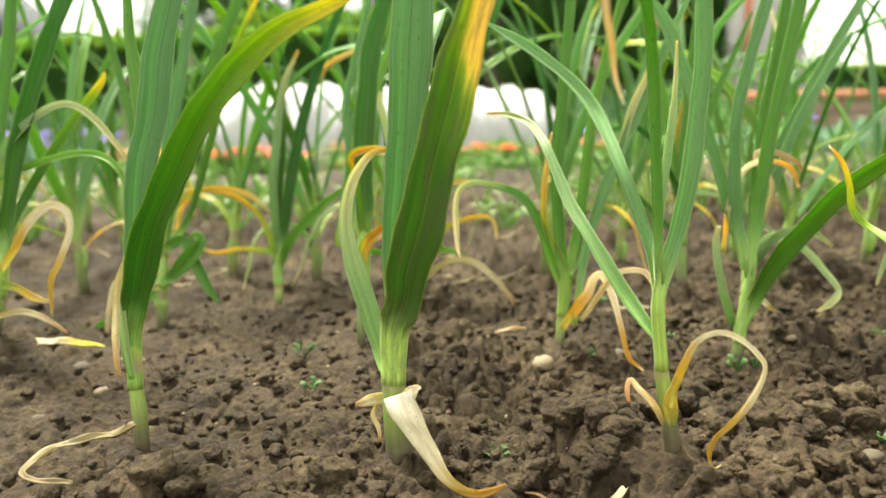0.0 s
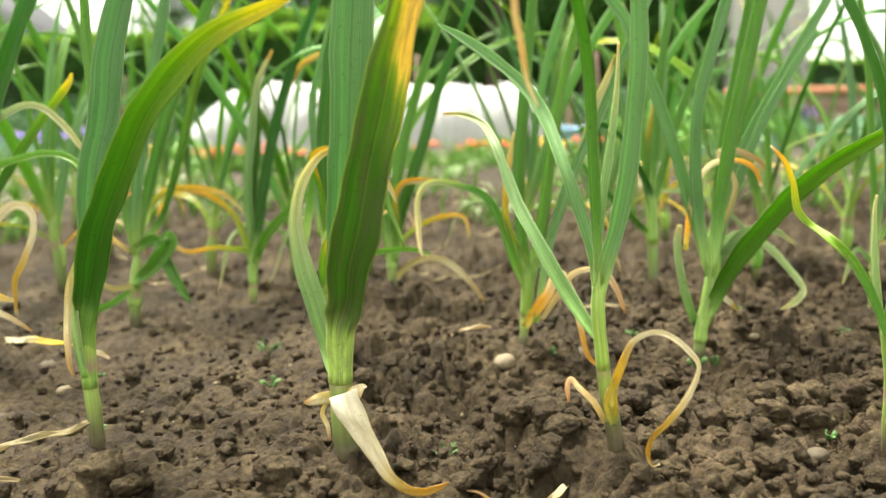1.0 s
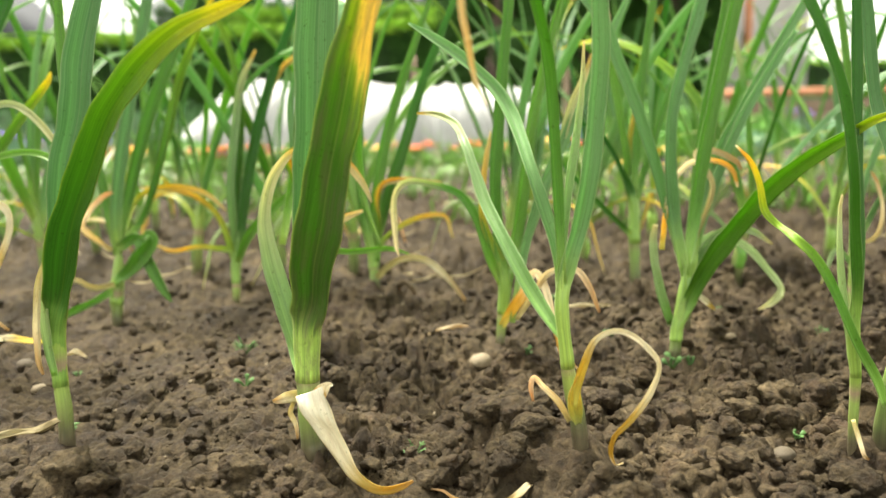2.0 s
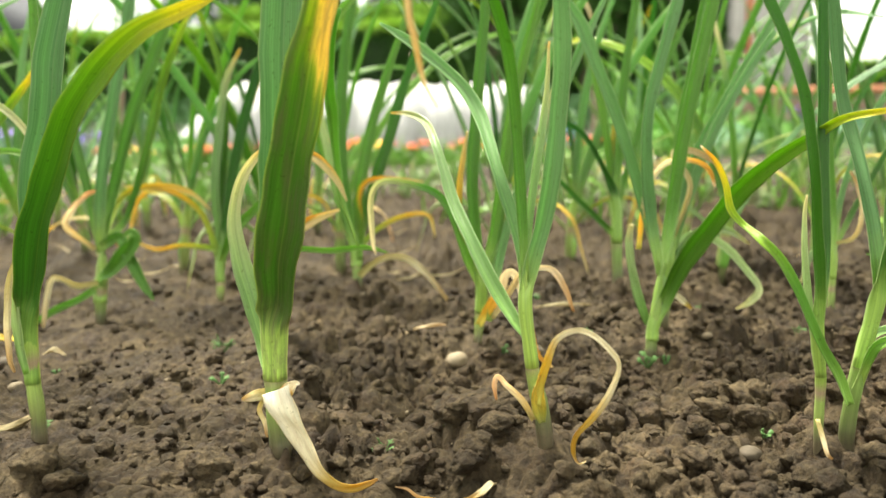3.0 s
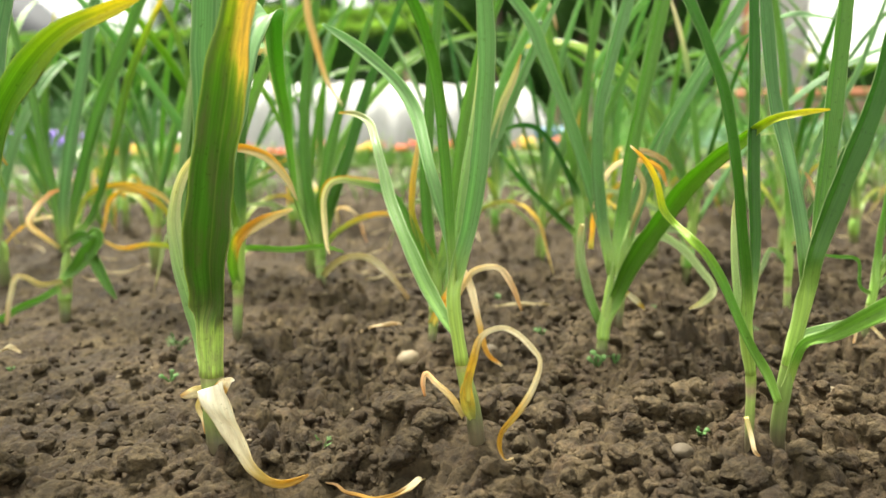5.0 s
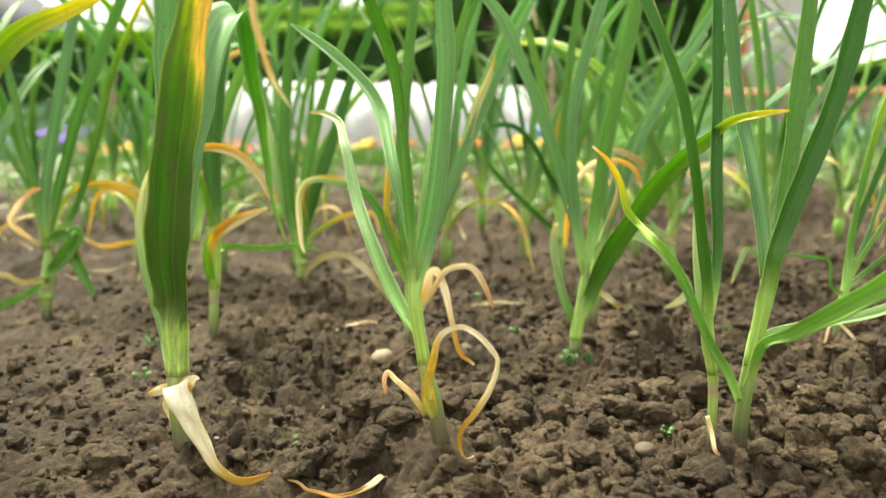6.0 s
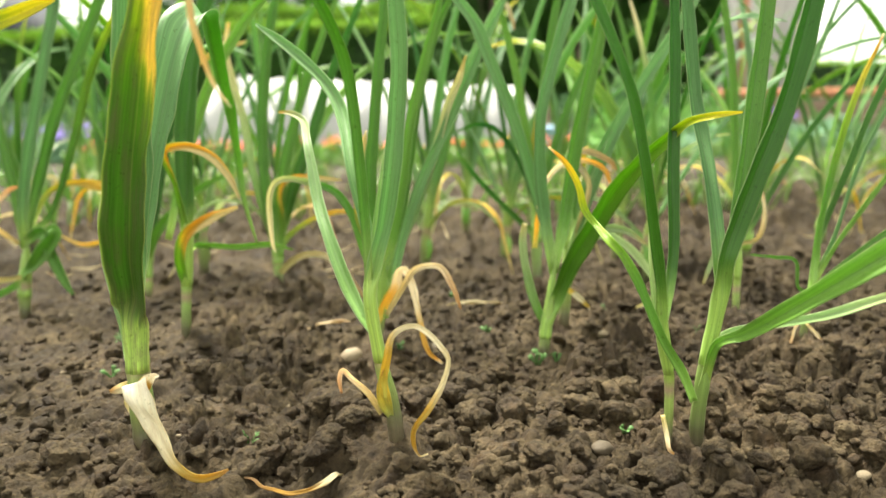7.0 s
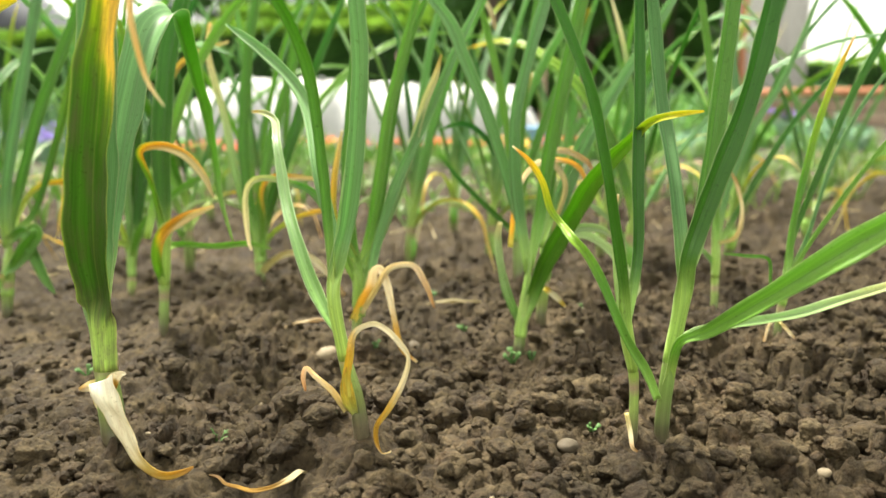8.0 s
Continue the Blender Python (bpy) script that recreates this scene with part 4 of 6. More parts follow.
p = garlic(0.457, 0.634, 0.088, "sprawling garlic plant with narrow fanned leaves")
stem(p, [(-0.1, -1.5, -7.8, 0.56), (0.1, -1.3, -5.8, 0.61), (0.4, -1.3, -3.9, 0.65), (0.6, -1.1, -2.0, 0.69)])
leaf(p, "leaf", CURLED, [(0.4, -1.3, -2.9, 0.39), (0.7, -0.9, 0.8, 0.55), (1.4, -0.6, 4.9, 0.58), (2.4, -0.3, 9.4, 0.58), (3.7, -0.0, 13.3, 0.46), (5.2, 0.1, 16.8, 0.15)])
leaf(p, "leaf", DARK, [(0.7, -1.0, -2.5, 0.39), (1.2, -0.2, 0.6, 0.50), (3.7, 1.1, 6.1, 0.60), (6.4, 2.7, 11.5, 0.61), (9.3, 3.6, 16.6, 0.64), (11.3, 4.2, 19.3, 0.54), (13.5, 4.8, 22.6, 0.40), (16.0, 5.4, 25.6, 0.15)])
leaf(p, "leaf", BLUE, [(0.7, -1.2, -2.5, 0.28), (2.1, -0.8, 0.7, 0.35), (3.9, 0.0, 6.1, 0.35), (5.9, 0.6, 10.2, 0.35), (8.1, 1.0, 13.3, 0.28), (10.0, 1.4, 15.5, 0.14)])
leaf(p, "leaf", GREEN, [(0.7, -1.3, -2.9, 0.28), (2.1, -1.3, 0.3, 0.38), (4.7, -1.0, 4.0, 0.42), (7.8, -0.6, 8.0, 0.38), (11.1, -0.4, 11.5, 0.14)])
leaf(p, "leaf", GREEN, [(0.8, -1.2, -3.4, 0.28), (3.6, -0.3, -1.3, 0.39), (7.2, 0.6, 0.9, 0.43), (10.8, 1.5, 2.6, 0.36), (14.5, 2.1, 3.4, 0.15)])
leaf(p, "leaf", GREEN, [(0.2, -1.4, -3.8, 0.25), (-0.9, -1.6, -3.1, 0.24), (-1.2, -1.5, -1.0, 0.28), (-3.1, -1.8, -0.6, 0.28), (-5.1, -2.1, -0.3, 0.14)])
leaf(p, "dry_leaf", CREAM, [(-0.0, -1.6, -5.7, 0.28), (-1.1, -2.2, -6.2, 0.32), (-1.6, -2.7, -7.3, 0.27), (-2.0, -3.0, -7.7, 0.18)])
leaf(p, "dry_leaf", CREAM, [(-0.0, -1.7, -6.2, 0.28), (0.6, -2.4, -7.0, 0.32), (1.1, -2.8, -7.8, 0.18)])

p = garlic(0.447, 0.751, 0.084, "garlic plant standing behind a stouter one")
stem(p, [(-0.1, -1.6, -8.5, 0.66), (-0.0, -1.2, -5.3, 0.66), (0.0, -0.9, -2.0, 0.77)])
leaf(p, "leaf", GREEN, [(-0.0, -1.0, -2.6, 0.50), (-0.2, -0.3, 2.9, 0.71), (-0.4, 0.7, 8.8, 0.75), (-0.6, 1.7, 15.2, 0.74), (-1.4, 2.7, 21.6, 0.70), (-2.1, 3.8, 28.5, 0.53), (-3.0, 5.1, 35.3, 0.15)])
leaf(p, "leaf", BLUE, [(0.3, -0.4, -2.1, 0.46), (1.5, 1.1, 3.2, 0.63), (4.3, 2.8, 9.2, 0.72), (7.7, 4.2, 14.1, 0.64), (10.0, 5.5, 18.5, 0.52), (11.7, 6.6, 22.0, 0.39), (13.7, 7.7, 25.3, 0.15)])
leaf(p, "dry_leaf", CREAM, [(0.1, -1.3, -1.4, 0.38), (1.5, -1.7, -0.8, 0.49), (2.0, -1.8, 1.4, 0.48), (1.5, -1.5, 4.1, 0.43), (0.8, -1.4, 5.4, 0.21)])
leaf(p, "leaf", PALE, [(-0.3, -1.2, -3.6, 0.33), (-1.9, -1.4, -1.9, 0.46), (-3.1, -2.2, -3.4, 0.45), (-3.9, -2.9, -4.9, 0.16)])
leaf(p, "leaf", DARK, [(0.5, 0.1, -2.2, 0.42), (4.2, 1.7, 3.7, 0.60), (8.5, 3.3, 9.7, 0.60), (13.3, 4.8, 14.6, 0.47), (17.1, 5.9, 17.9, 0.17)])

p = garlic(0.266, 0.840, 0.007, "slim garlic plant with a thin drooping leaf")
stem(p, [(0.0, 0.0, 0.0, 1.05), (-0.0, 0.7, 3.5, 1.11), (-0.1, 1.4, 8.4, 1.11), (-0.1, 1.6, 10.9, 1.11)])
leaf(p, "leaf", DARK, [(-0.4, 0.7, 9.1, 0.51), (-1.5, 0.9, 12.5, 0.60), (-3.1, 0.9, 15.5, 0.60), (-4.9, 0.8, 17.3, 0.55), (-6.8, 0.3, 17.6, 0.50), (-8.6, 0.3, 17.0, 0.23)])
leaf(p, "leaf", DARK, [(-0.5, 0.5, 5.4, 0.51), (-3.3, 0.6, 8.5, 0.60), (-6.4, 0.7, 11.7, 0.55), (-8.8, 0.8, 14.8, 0.23)])
leaf(p, "leaf", GREEN, [(0.0, 1.4, 9.7, 0.75), (0.4, 2.5, 15.7, 0.93), (1.1, 3.7, 22.9, 0.93), (2.5, 5.1, 30.7, 0.84), (3.3, 5.9, 35.6, 0.63), (4.3, 6.9, 40.4, 0.15)])
leaf(p, "leaf", GREEN, [(0.2, 1.6, 8.4, 0.66), (1.7, 2.8, 13.8, 0.85), (4.0, 4.2, 19.9, 0.85), (6.8, 5.7, 25.4, 0.67), (8.8, 6.5, 29.6, 0.29)])
leaf(p, "leaf", GREEN, [(-0.2, 1.5, 7.8, 0.66), (-0.8, 2.9, 15.1, 0.89), (-1.9, 4.3, 22.4, 0.89), (-3.3, 5.4, 28.5, 0.71), (-4.6, 6.2, 32.8, 0.47)])
leaf(p, "dry_leaf", CREAM, [(-4.4, 6.1, 32.2, 0.56), (-4.5, 6.1, 33.0, 0.62), (-3.8, 5.6, 31.6, 0.68), (-3.0, 5.2, 30.4, 0.68), (-2.5, 4.7, 29.1, 0.55), (-2.2, 4.2, 27.7, 0.24)])
leaf(p, "leaf", YELLOW, [(-0.2, 1.8, 9.6, 0.47), (-0.2, 3.4, 15.1, 0.57), (1.0, 4.8, 19.9, 0.57), (2.0, 5.3, 23.0, 0.24)])

p = garlic(0.270, 0.687, 0.011, "small garlic plant with a browned foot")
stem(p, [(0.0, 0.0, 0.0, 0.98), (0.2, 0.3, 2.4, 1.03), (0.4, 0.4, 5.0, 1.02), (0.6, 0.5, 7.0, 1.12)])
leaf(p, "leaf", GREEN, [(0.4, 0.3, 6.0, 0.70), (0.7, 1.1, 11.0, 0.93), (1.5, 2.0, 17.0, 1.00), (2.8, 3.0, 23.0, 1.00), (3.9, 3.8, 28.4, 0.92), (5.0, 4.7, 34.2, 0.69), (6.3, 5.7, 40.0, 0.15)])
leaf(p, "leaf", BLUE, [(0.7, 0.6, 6.0, 0.62), (2.4, 2.1, 10.9, 0.86), (5.2, 3.7, 16.9, 0.87), (8.5, 5.2, 22.0, 0.79), (11.2, 6.1, 25.6, 0.48)])
leaf(p, "dry_leaf", CREAM, [(0.7, 0.4, 7.6, 0.51), (2.2, 0.8, 12.1, 0.61), (0.6, 0.8, 14.9, 0.70), (2.1, 0.7, 15.2, 0.70), (3.8, 0.3, 14.4, 0.60), (4.4, 0.0, 13.6, 0.25)])
leaf(p, "dry_leaf", ORANGE, [(0.2, -0.4, 3.1, 0.51), (1.2, -1.1, 2.4, 0.61), (2.0, -1.7, 1.6, 0.25)])
leaf(p, "leaf", PALE, [(0.7, -0.1, 5.1, 0.54), (2.6, 0.0, 8.1, 0.69), (5.0, -0.5, 8.4, 0.69), (6.9, -1.2, 7.2, 0.23)])

p = garlic(0.103, 0.670, 0.002, "garlic plant with several upright blades and two withered leaves")
stem(p, [(0.0, 0.0, 0.0, 0.78), (0.2, 0.3, 2.0, 0.83), (0.4, 0.3, 4.5, 0.97), (0.5, 0.2, 6.6, 1.16)])
leaf(p, "leaf", GREEN, [(0.3, -0.1, 5.1, 0.66), (-0.0, 0.1, 8.6, 0.95), (-0.3, 0.5, 13.8, 1.01), (0.1, 1.2, 18.9, 1.01), (0.6, 1.9, 24.0, 0.93), (1.2, 2.8, 29.1, 0.86), (1.9, 4.3, 36.9, 0.64), (2.8, 5.9, 44.7, 0.15)])
leaf(p, "leaf", GREEN, [(0.7, 0.5, 5.5, 0.66), (1.5, 1.2, 9.3, 0.89), (2.3, 2.0, 13.6, 0.96), (3.1, 2.9, 18.8, 0.89), (4.4, 3.9, 24.1, 0.81), (5.6, 4.6, 28.3, 0.59), (6.9, 5.5, 33.1, 0.44), (8.4, 6.5, 37.8, 0.15)])
leaf(p, "leaf", PALER, [(0.8, 0.6, 6.0, 0.52), (2.1, 1.0, 8.3, 0.66), (4.0, 1.7, 12.6, 0.66), (5.4, 2.0, 16.9, 0.73), (6.4, 2.1, 20.2, 0.73), (7.4, 2.0, 22.5, 0.58), (8.0, 1.8, 24.5, 0.14)])
leaf(p, "leaf", PALE_TIP, [(0.0, -0.2, 4.7, 0.59), (-0.8, -0.1, 7.6, 0.80), (-1.9, 0.0, 11.0, 0.79), (-3.4, -0.0, 13.2, 0.64), (-5.8, -0.3, 14.1, 0.54), (-7.3, -0.6, 14.4, 0.54), (-8.3, -0.7, 14.0, 0.52), (-8.8, -0.8, 12.8, 0.50), (-8.8, -0.9, 10.8, 0.48), (-8.7, -1.0, 9.0, 0.34), (-8.5, -1.0, 8.2, 0.10)])
leaf(p, "leaf", YELLOW, [(-0.2, -0.3, 6.7, 0.44), (-1.3, -0.1, 10.5, 0.58), (-1.4, -0.0, 13.4, 0.57), (-1.0, 0.5, 16.2, 0.43), (-0.6, 0.9, 18.3, 0.14)])
leaf(p, "dry_leaf", ORANGE, [(-0.0, -1.2, 2.0, 0.75), (0.8, -1.9, 3.6, 1.05), (1.7, -2.6, 5.2, 1.15), (2.1, -3.4, 6.7, 0.85), (2.7, -3.8, 7.0, 0.75), (3.3, -4.6, 5.7, 0.78), (3.8, -5.6, 3.4, 0.58), (4.4, -6.0, 0.9, 0.45), (5.6, -6.2, -0.2, 0.22)])
leaf(p, "leaf", BLUE, [(0.8, -2.0, 2.5, 0.52), (2.2, 0.2, 8.5, 0.75), (3.8, 1.1, 13.3, 0.90), (5.9, 1.9, 17.7, 0.90), (7.7, 2.6, 21.5, 0.82), (9.5, 3.4, 25.4, 0.75), (11.0, 3.9, 28.3, 0.52), (12.3, 4.4, 30.9, 0.39), (13.7, 5.0, 33.5, 0.15)])
leaf(p, "leaf", GREEN, [(0.6, 0.3, 3.3, 0.52), (2.0, 2.1, 9.9, 0.76), (3.0, 3.7, 15.7, 0.76), (4.0, 4.8, 21.6, 0.76), (5.4, 5.7, 26.5, 0.69), (6.7, 6.2, 29.5, 0.53), (7.9, 6.7, 32.2, 0.40), (9.3, 7.3, 34.8, 0.15)])
leaf(p, "dry_leaf", CREAM, [(1.0, -3.9, 3.3, 0.42), (2.3, -4.3, 5.5, 0.61), (3.5, -4.7, 7.3, 0.64), (5.4, -5.6, 7.7, 0.54), (6.4, -6.4, 6.4, 0.58), (7.1, -6.8, 4.5, 0.22)])

p = garlic(0.245, 0.637, -0.003, "garlic plant with one long dark leaf bowing sideways")
stem(p, [(0.0, 0.0, 0.0, 0.95), (0.2, 0.2, 1.9, 0.94), (0.6, 0.5, 4.7, 0.94), (1.0, 0.9, 8.0, 1.03)])
leaf(p, "leaf", LIME, [(0.8, 1.5, 2.8, 0.66), (1.3, 0.3, 5.2, 1.21), (2.2, -0.8, 8.1, 1.46), (3.5, -2.9, 11.4, 1.53), (4.4, -5.7, 14.3, 1.44), (5.2, -9.1, 16.6, 1.23), (5.8, -12.6, 18.3, 0.87), (6.2, -15.6, 19.6, 0.56), (7.1, -17.6, 20.1, 0.41), (8.6, -18.0, 20.3, 0.12)], face=(-.15, -1, .25))
leaf(p, "leaf", BLUE, [(1.0, 1.8, 6.4, 0.80), (0.3, 1.9, 10.7, 1.00), (-0.2, 2.2, 15.4, 1.00), (-0.1, 2.5, 20.0, 0.92), (1.0, 3.1, 24.5, 0.98), (2.4, 3.8, 29.0, 0.98), (4.6, 5.0, 35.6, 0.74), (7.0, 6.2, 42.0, 0.15)])
leaf(p, "leaf", GREEN, [(1.3, 2.2, 6.8, 0.88), (2.0, 2.6, 11.5, 1.09), (2.9, 3.3, 17.1, 1.15), (4.1, 3.9, 22.7, 1.15), (5.6, 4.8, 29.1, 1.14), (7.5, 5.8, 36.8, 0.85), (9.5, 6.9, 44.5, 0.15)])
leaf(p, "leaf", BLUE, [(2.2, 4.1, 8.3, 0.67), (4.4, 7.1, 12.9, 0.85), (6.4, 8.9, 16.7, 0.94), (9.3, 10.8, 20.8, 0.96), (12.6, 12.8, 25.4, 0.97), (15.6, 14.1, 29.6, 0.90), (17.2, 15.1, 31.8, 0.66), (18.9, 16.1, 34.0, 0.49), (20.8, 17.1, 36.1, 0.15)])
leaf(p, "leaf", BLUE, [(1.3, 2.8, 7.1, 0.66), (-0.1, 3.4, 12.4, 0.95), (-1.2, 3.8, 16.2, 1.02), (-2.6, 4.3, 20.5, 1.01), (-4.3, 4.7, 24.7, 1.08), (-5.4, 5.0, 27.5, 1.07), (-7.1, 5.2, 29.8, 0.93), (-9.4, 5.4, 33.1, 0.70), (-11.9, 5.7, 36.1, 0.15)])
leaf(p, "dry_leaf", PALE, [(0.1, 1.5, 2.4, 0.70), (-0.8, 1.1, 4.6, 0.95), (-1.4, 1.2, 7.0, 0.90), (-1.7, 1.4, 9.4, 0.78), (-1.5, 1.5, 11.0, 0.50)])
leaf(p, "dry_leaf", ORANGE, [(-0.5, 2.8, 8.6, 0.53), (-0.1, 3.3, 12.0, 0.53), (0.5, 3.7, 14.1, 0.53), (2.0, 4.1, 15.7, 0.58), (4.2, 4.3, 15.9, 0.58), (5.7, 4.3, 15.1, 0.53), (6.3, 4.2, 13.6, 0.29)])
leaf(p, "leaf", PALE, [(1.8, 4.1, 4.3, 0.60), (3.9, 6.4, 7.9, 0.85), (6.3, 7.8, 8.7, 0.95), (8.7, 7.9, 7.5, 0.95), (10.4, 7.2, 5.5, 0.95), (11.5, 6.5, 3.9, 0.71), (10.5, 5.8, 2.9, 0.62), (9.0, 5.0, 2.5, 0.19)], face=(.3, -.8, .6))

p = garlic(-0.068, 0.673, 0.008, "garlic plant with a thin stem and an orange side leaf")
stem(p, [(0.0, 0.0, 0.0, 0.81), (0.1, 0.3, 2.5, 0.86), (0.3, 0.6, 5.6, 0.95), (0.6, 0.8, 9.6, 1.09)])
leaf(p, "leaf", DARK, [(0.5, 0.6, 8.6, 0.76), (0.7, 1.0, 12.0, 1.43), (0.7, 1.6, 16.4, 1.72), (1.2, 2.3, 21.3, 1.72), (1.7, 3.0, 25.1, 1.64), (3.0, 3.8, 29.4, 1.34), (5.0, 5.1, 36.0, 1.01), (7.2, 6.5, 42.5, 0.15)])
leaf(p, "leaf", ORANGETIP, [(0.6, -0.7, 4.6, 0.52), (0.3, -0.7, 7.1, 1.00), (1.0, -0.8, 9.1, 1.00), (3.3, -1.5, 10.6, 0.92), (5.8, -1.9, 11.6, 0.29)])
leaf(p, "leaf", ORANGETIP, [(0.8, 0.2, 9.2, 0.45), (0.3, -0.5, 13.2, 0.44), (-0.1, -1.5, 16.1, 0.66), (1.9, -2.4, 16.7, 0.74), (4.3, -3.6, 16.0, 0.74), (5.9, -4.4, 14.4, 0.60), (6.8, -5.2, 12.7, 0.17)])
leaf(p, "leaf", GREEN, [(0.1, 1.9, 7.3, 0.46), (1.1, 3.0, 7.5, 0.55), (4.2, 2.9, 7.3, 0.55), (7.3, 2.9, 7.5, 0.47), (9.3, 2.8, 7.0, 0.16)])
leaf(p, "leaf", GREEN, [(-2.0, 3.3, 8.0, 0.62), (-0.8, 5.5, 14.4, 1.02), (1.5, 7.9, 22.0, 1.03), (4.6, 10.0, 27.7, 0.97), (6.8, 10.5, 30.3, 0.73), (9.4, 11.0, 33.3, 0.54), (12.2, 11.6, 36.1, 0.15)])
leaf(p, "leaf", BLUE, [(-0.5, 3.3, 8.8, 0.53), (-0.8, 5.4, 14.6, 0.70), (-1.2, 7.6, 20.6, 0.63), (0.4, 8.6, 26.7, 0.55), (1.6, 9.5, 31.5, 0.41), (3.0, 10.5, 36.1, 0.15)])

p = garlic(-0.291, 0.822, -0.013, "garlic plant with a curled lower leaf and long upright blades")
stem(p, [(0.0, 0.0, 0.0, 1.09), (0.0, 0.4, 2.3, 1.21), (0.3, 0.8, 5.3, 1.33), (0.6, 1.0, 8.3, 1.44)])
leaf(p, "leaf", GREEN, [(0.9, -0.2, 4.2, 0.80), (2.1, -1.0, 5.6, 1.30), (3.8, -1.7, 7.2, 1.65), (5.1, -1.9, 8.8, 1.45), (4.9, -1.8, 9.7, 0.95), (3.8, -1.3, 9.3, 0.30)], face=(.3, -.8, .5))
leaf(p, "leaf", GREEN, [(1.2, 0.4, 7.8, 0.75), (3.2, -0.4, 9.1, 1.15), (4.7, -1.8, 6.9, 1.25), (6.0, -2.7, 4.7, 1.0), (7.2, -3.6, 3.1, 0.22)])
leaf(p, "leaf", BLUE, [(0.6, 0.8, 7.1, 0.91), (0.8, 1.3, 12.5, 1.27), (1.6, 2.4, 18.3, 1.36), (2.9, 3.7, 25.3, 1.27), (4.5, 5.3, 33.5, 1.18), (5.9, 6.7, 41.2, 0.88), (7.6, 8.3, 48.9, 0.15)])
leaf(p, "leaf", GREEN, [(0.0, 1.4, 7.6, 0.83), (-1.1, 3.1, 13.5, 1.11), (-2.5, 4.5, 18.3, 1.02), (-3.7, 6.0, 23.7, 0.93), (-5.8, 7.8, 30.4, 0.85), (-7.1, 8.6, 34.1, 0.75), (-8.7, 9.4, 38.8, 0.56), (-10.5, 10.5, 43.3, 0.15)])
leaf(p, "leaf", GREEN, [(0.8, 1.6, 8.8, 0.92), (2.1, 2.7, 14.7, 1.19), (4.1, 4.1, 21.8, 1.38), (6.7, 5.3, 28.2, 1.38), (8.9, 6.2, 33.5, 1.19), (11.6, 7.4, 39.9, 0.89), (14.6, 8.7, 46.1, 0.15)])
leaf(p, "leaf", TIPPED, [(0.8, 2.0, 8.1, 0.65), (2.8, 3.1, 11.0, 0.74), (5.3, 5.1, 19.3, 0.93), (6.6, 6.8, 25.3, 0.94), (9.1, 7.9, 31.4, 0.66), (11.0, 8.5, 35.0, 0.28)])
leaf(p, "leaf", YELLOW, [(0.8, 2.6, 8.6, 0.51), (1.3, 4.3, 12.1, 0.66), (2.9, 5.1, 13.5, 0.66), (5.8, 5.6, 13.8, 0.62), (8.9, 5.4, 13.0, 0.57), (11.1, 5.0, 11.1, 0.24)])
leaf(p, "dry_leaf", CREAM, [(0.2, -0.2, 4.3, 0.66), (-1.4, -1.2, 4.2, 0.71), (-3.0, -1.5, 5.1, 0.70), (-3.7, -2.1, 4.8, 0.81), (-4.2, -3.2, 1.5, 0.58), (-4.2, -4.1, -0.6, 0.23)])
leaf(p, "dry_leaf", CREAM, [(0.0, 0.5, 7.8, 0.60), (-2.4, -0.1, 10.3, 0.82), (-1.5, -0.2, 12.1, 0.82), (0.2, -0.5, 13.6, 0.70), (1.1, -0.4, 14.0, 0.29)])
leaf(p, "leaf", GREEN, [(0.4, -0.3, 3.7, 0.63), (-1.6, -1.0, 2.7, 0.72), (-3.8, -1.7, 1.8, 0.72), (-6.5, -2.4, 0.4, 0.62), (-9.7, -2.9, 0.4, 0.22)])

p = garlic(-0.017, 0.833, 0.017, "garlic plant with a pale arching dead leaf")
stem(p, [(0.0, 0.0, 0.0, 0.98), (-0.1, 0.5, 2.7, 1.10), (-0.2, 1.1, 5.7, 1.34)])
leaf(p, "leaf", GREEN, [(-0.3, -0.4, 3.7, 0.84), (-0.9, 0.7, 9.2, 1.21), (-1.3, 2.0, 15.8, 1.21), (-0.7, 3.6, 24.2, 1.11), (0.3, 4.7, 30.2, 0.93), (1.3, 5.8, 36.0, 0.70), (2.4, 7.1, 41.7, 0.15)])
leaf(p, "leaf", GREEN, [(-0.0, -0.2, 4.3, 0.84), (0.6, 1.4, 10.3, 1.22), (1.8, 3.1, 16.3, 1.13), (3.5, 4.1, 21.7, 0.94), (5.3, 5.0, 26.6, 0.75), (7.2, 5.9, 31.4, 0.38)])
leaf(p, "leaf", DARK, [(0.1, 0.1, 3.6, 0.84), (1.9, 1.9, 10.2, 1.22), (3.8, 3.4, 15.6, 1.23), (5.5, 5.0, 21.1, 1.05), (8.3, 6.3, 27.8, 0.76), (9.8, 7.0, 31.5, 0.57), (11.4, 7.7, 35.0, 0.15)])
leaf(p, "leaf", PALER, [(-0.6, -0.4, 3.8, 0.65), (-2.1, 1.0, 11.0, 0.84), (-3.2, 2.2, 17.0, 0.84), (-5.0, 3.6, 24.2, 0.65), (-4.8, 4.3, 27.8, 0.37)])
leaf(p, "dry_leaf", CREAM, [(0.3, -0.3, 1.1, 0.73), (1.5, -0.6, 2.3, 0.85), (3.2, -0.9, 3.2, 0.84), (5.5, -1.5, 3.1, 0.84), (7.8, -2.9, 1.4, 0.71), (10.2, -4.0, -1.7, 0.35)])
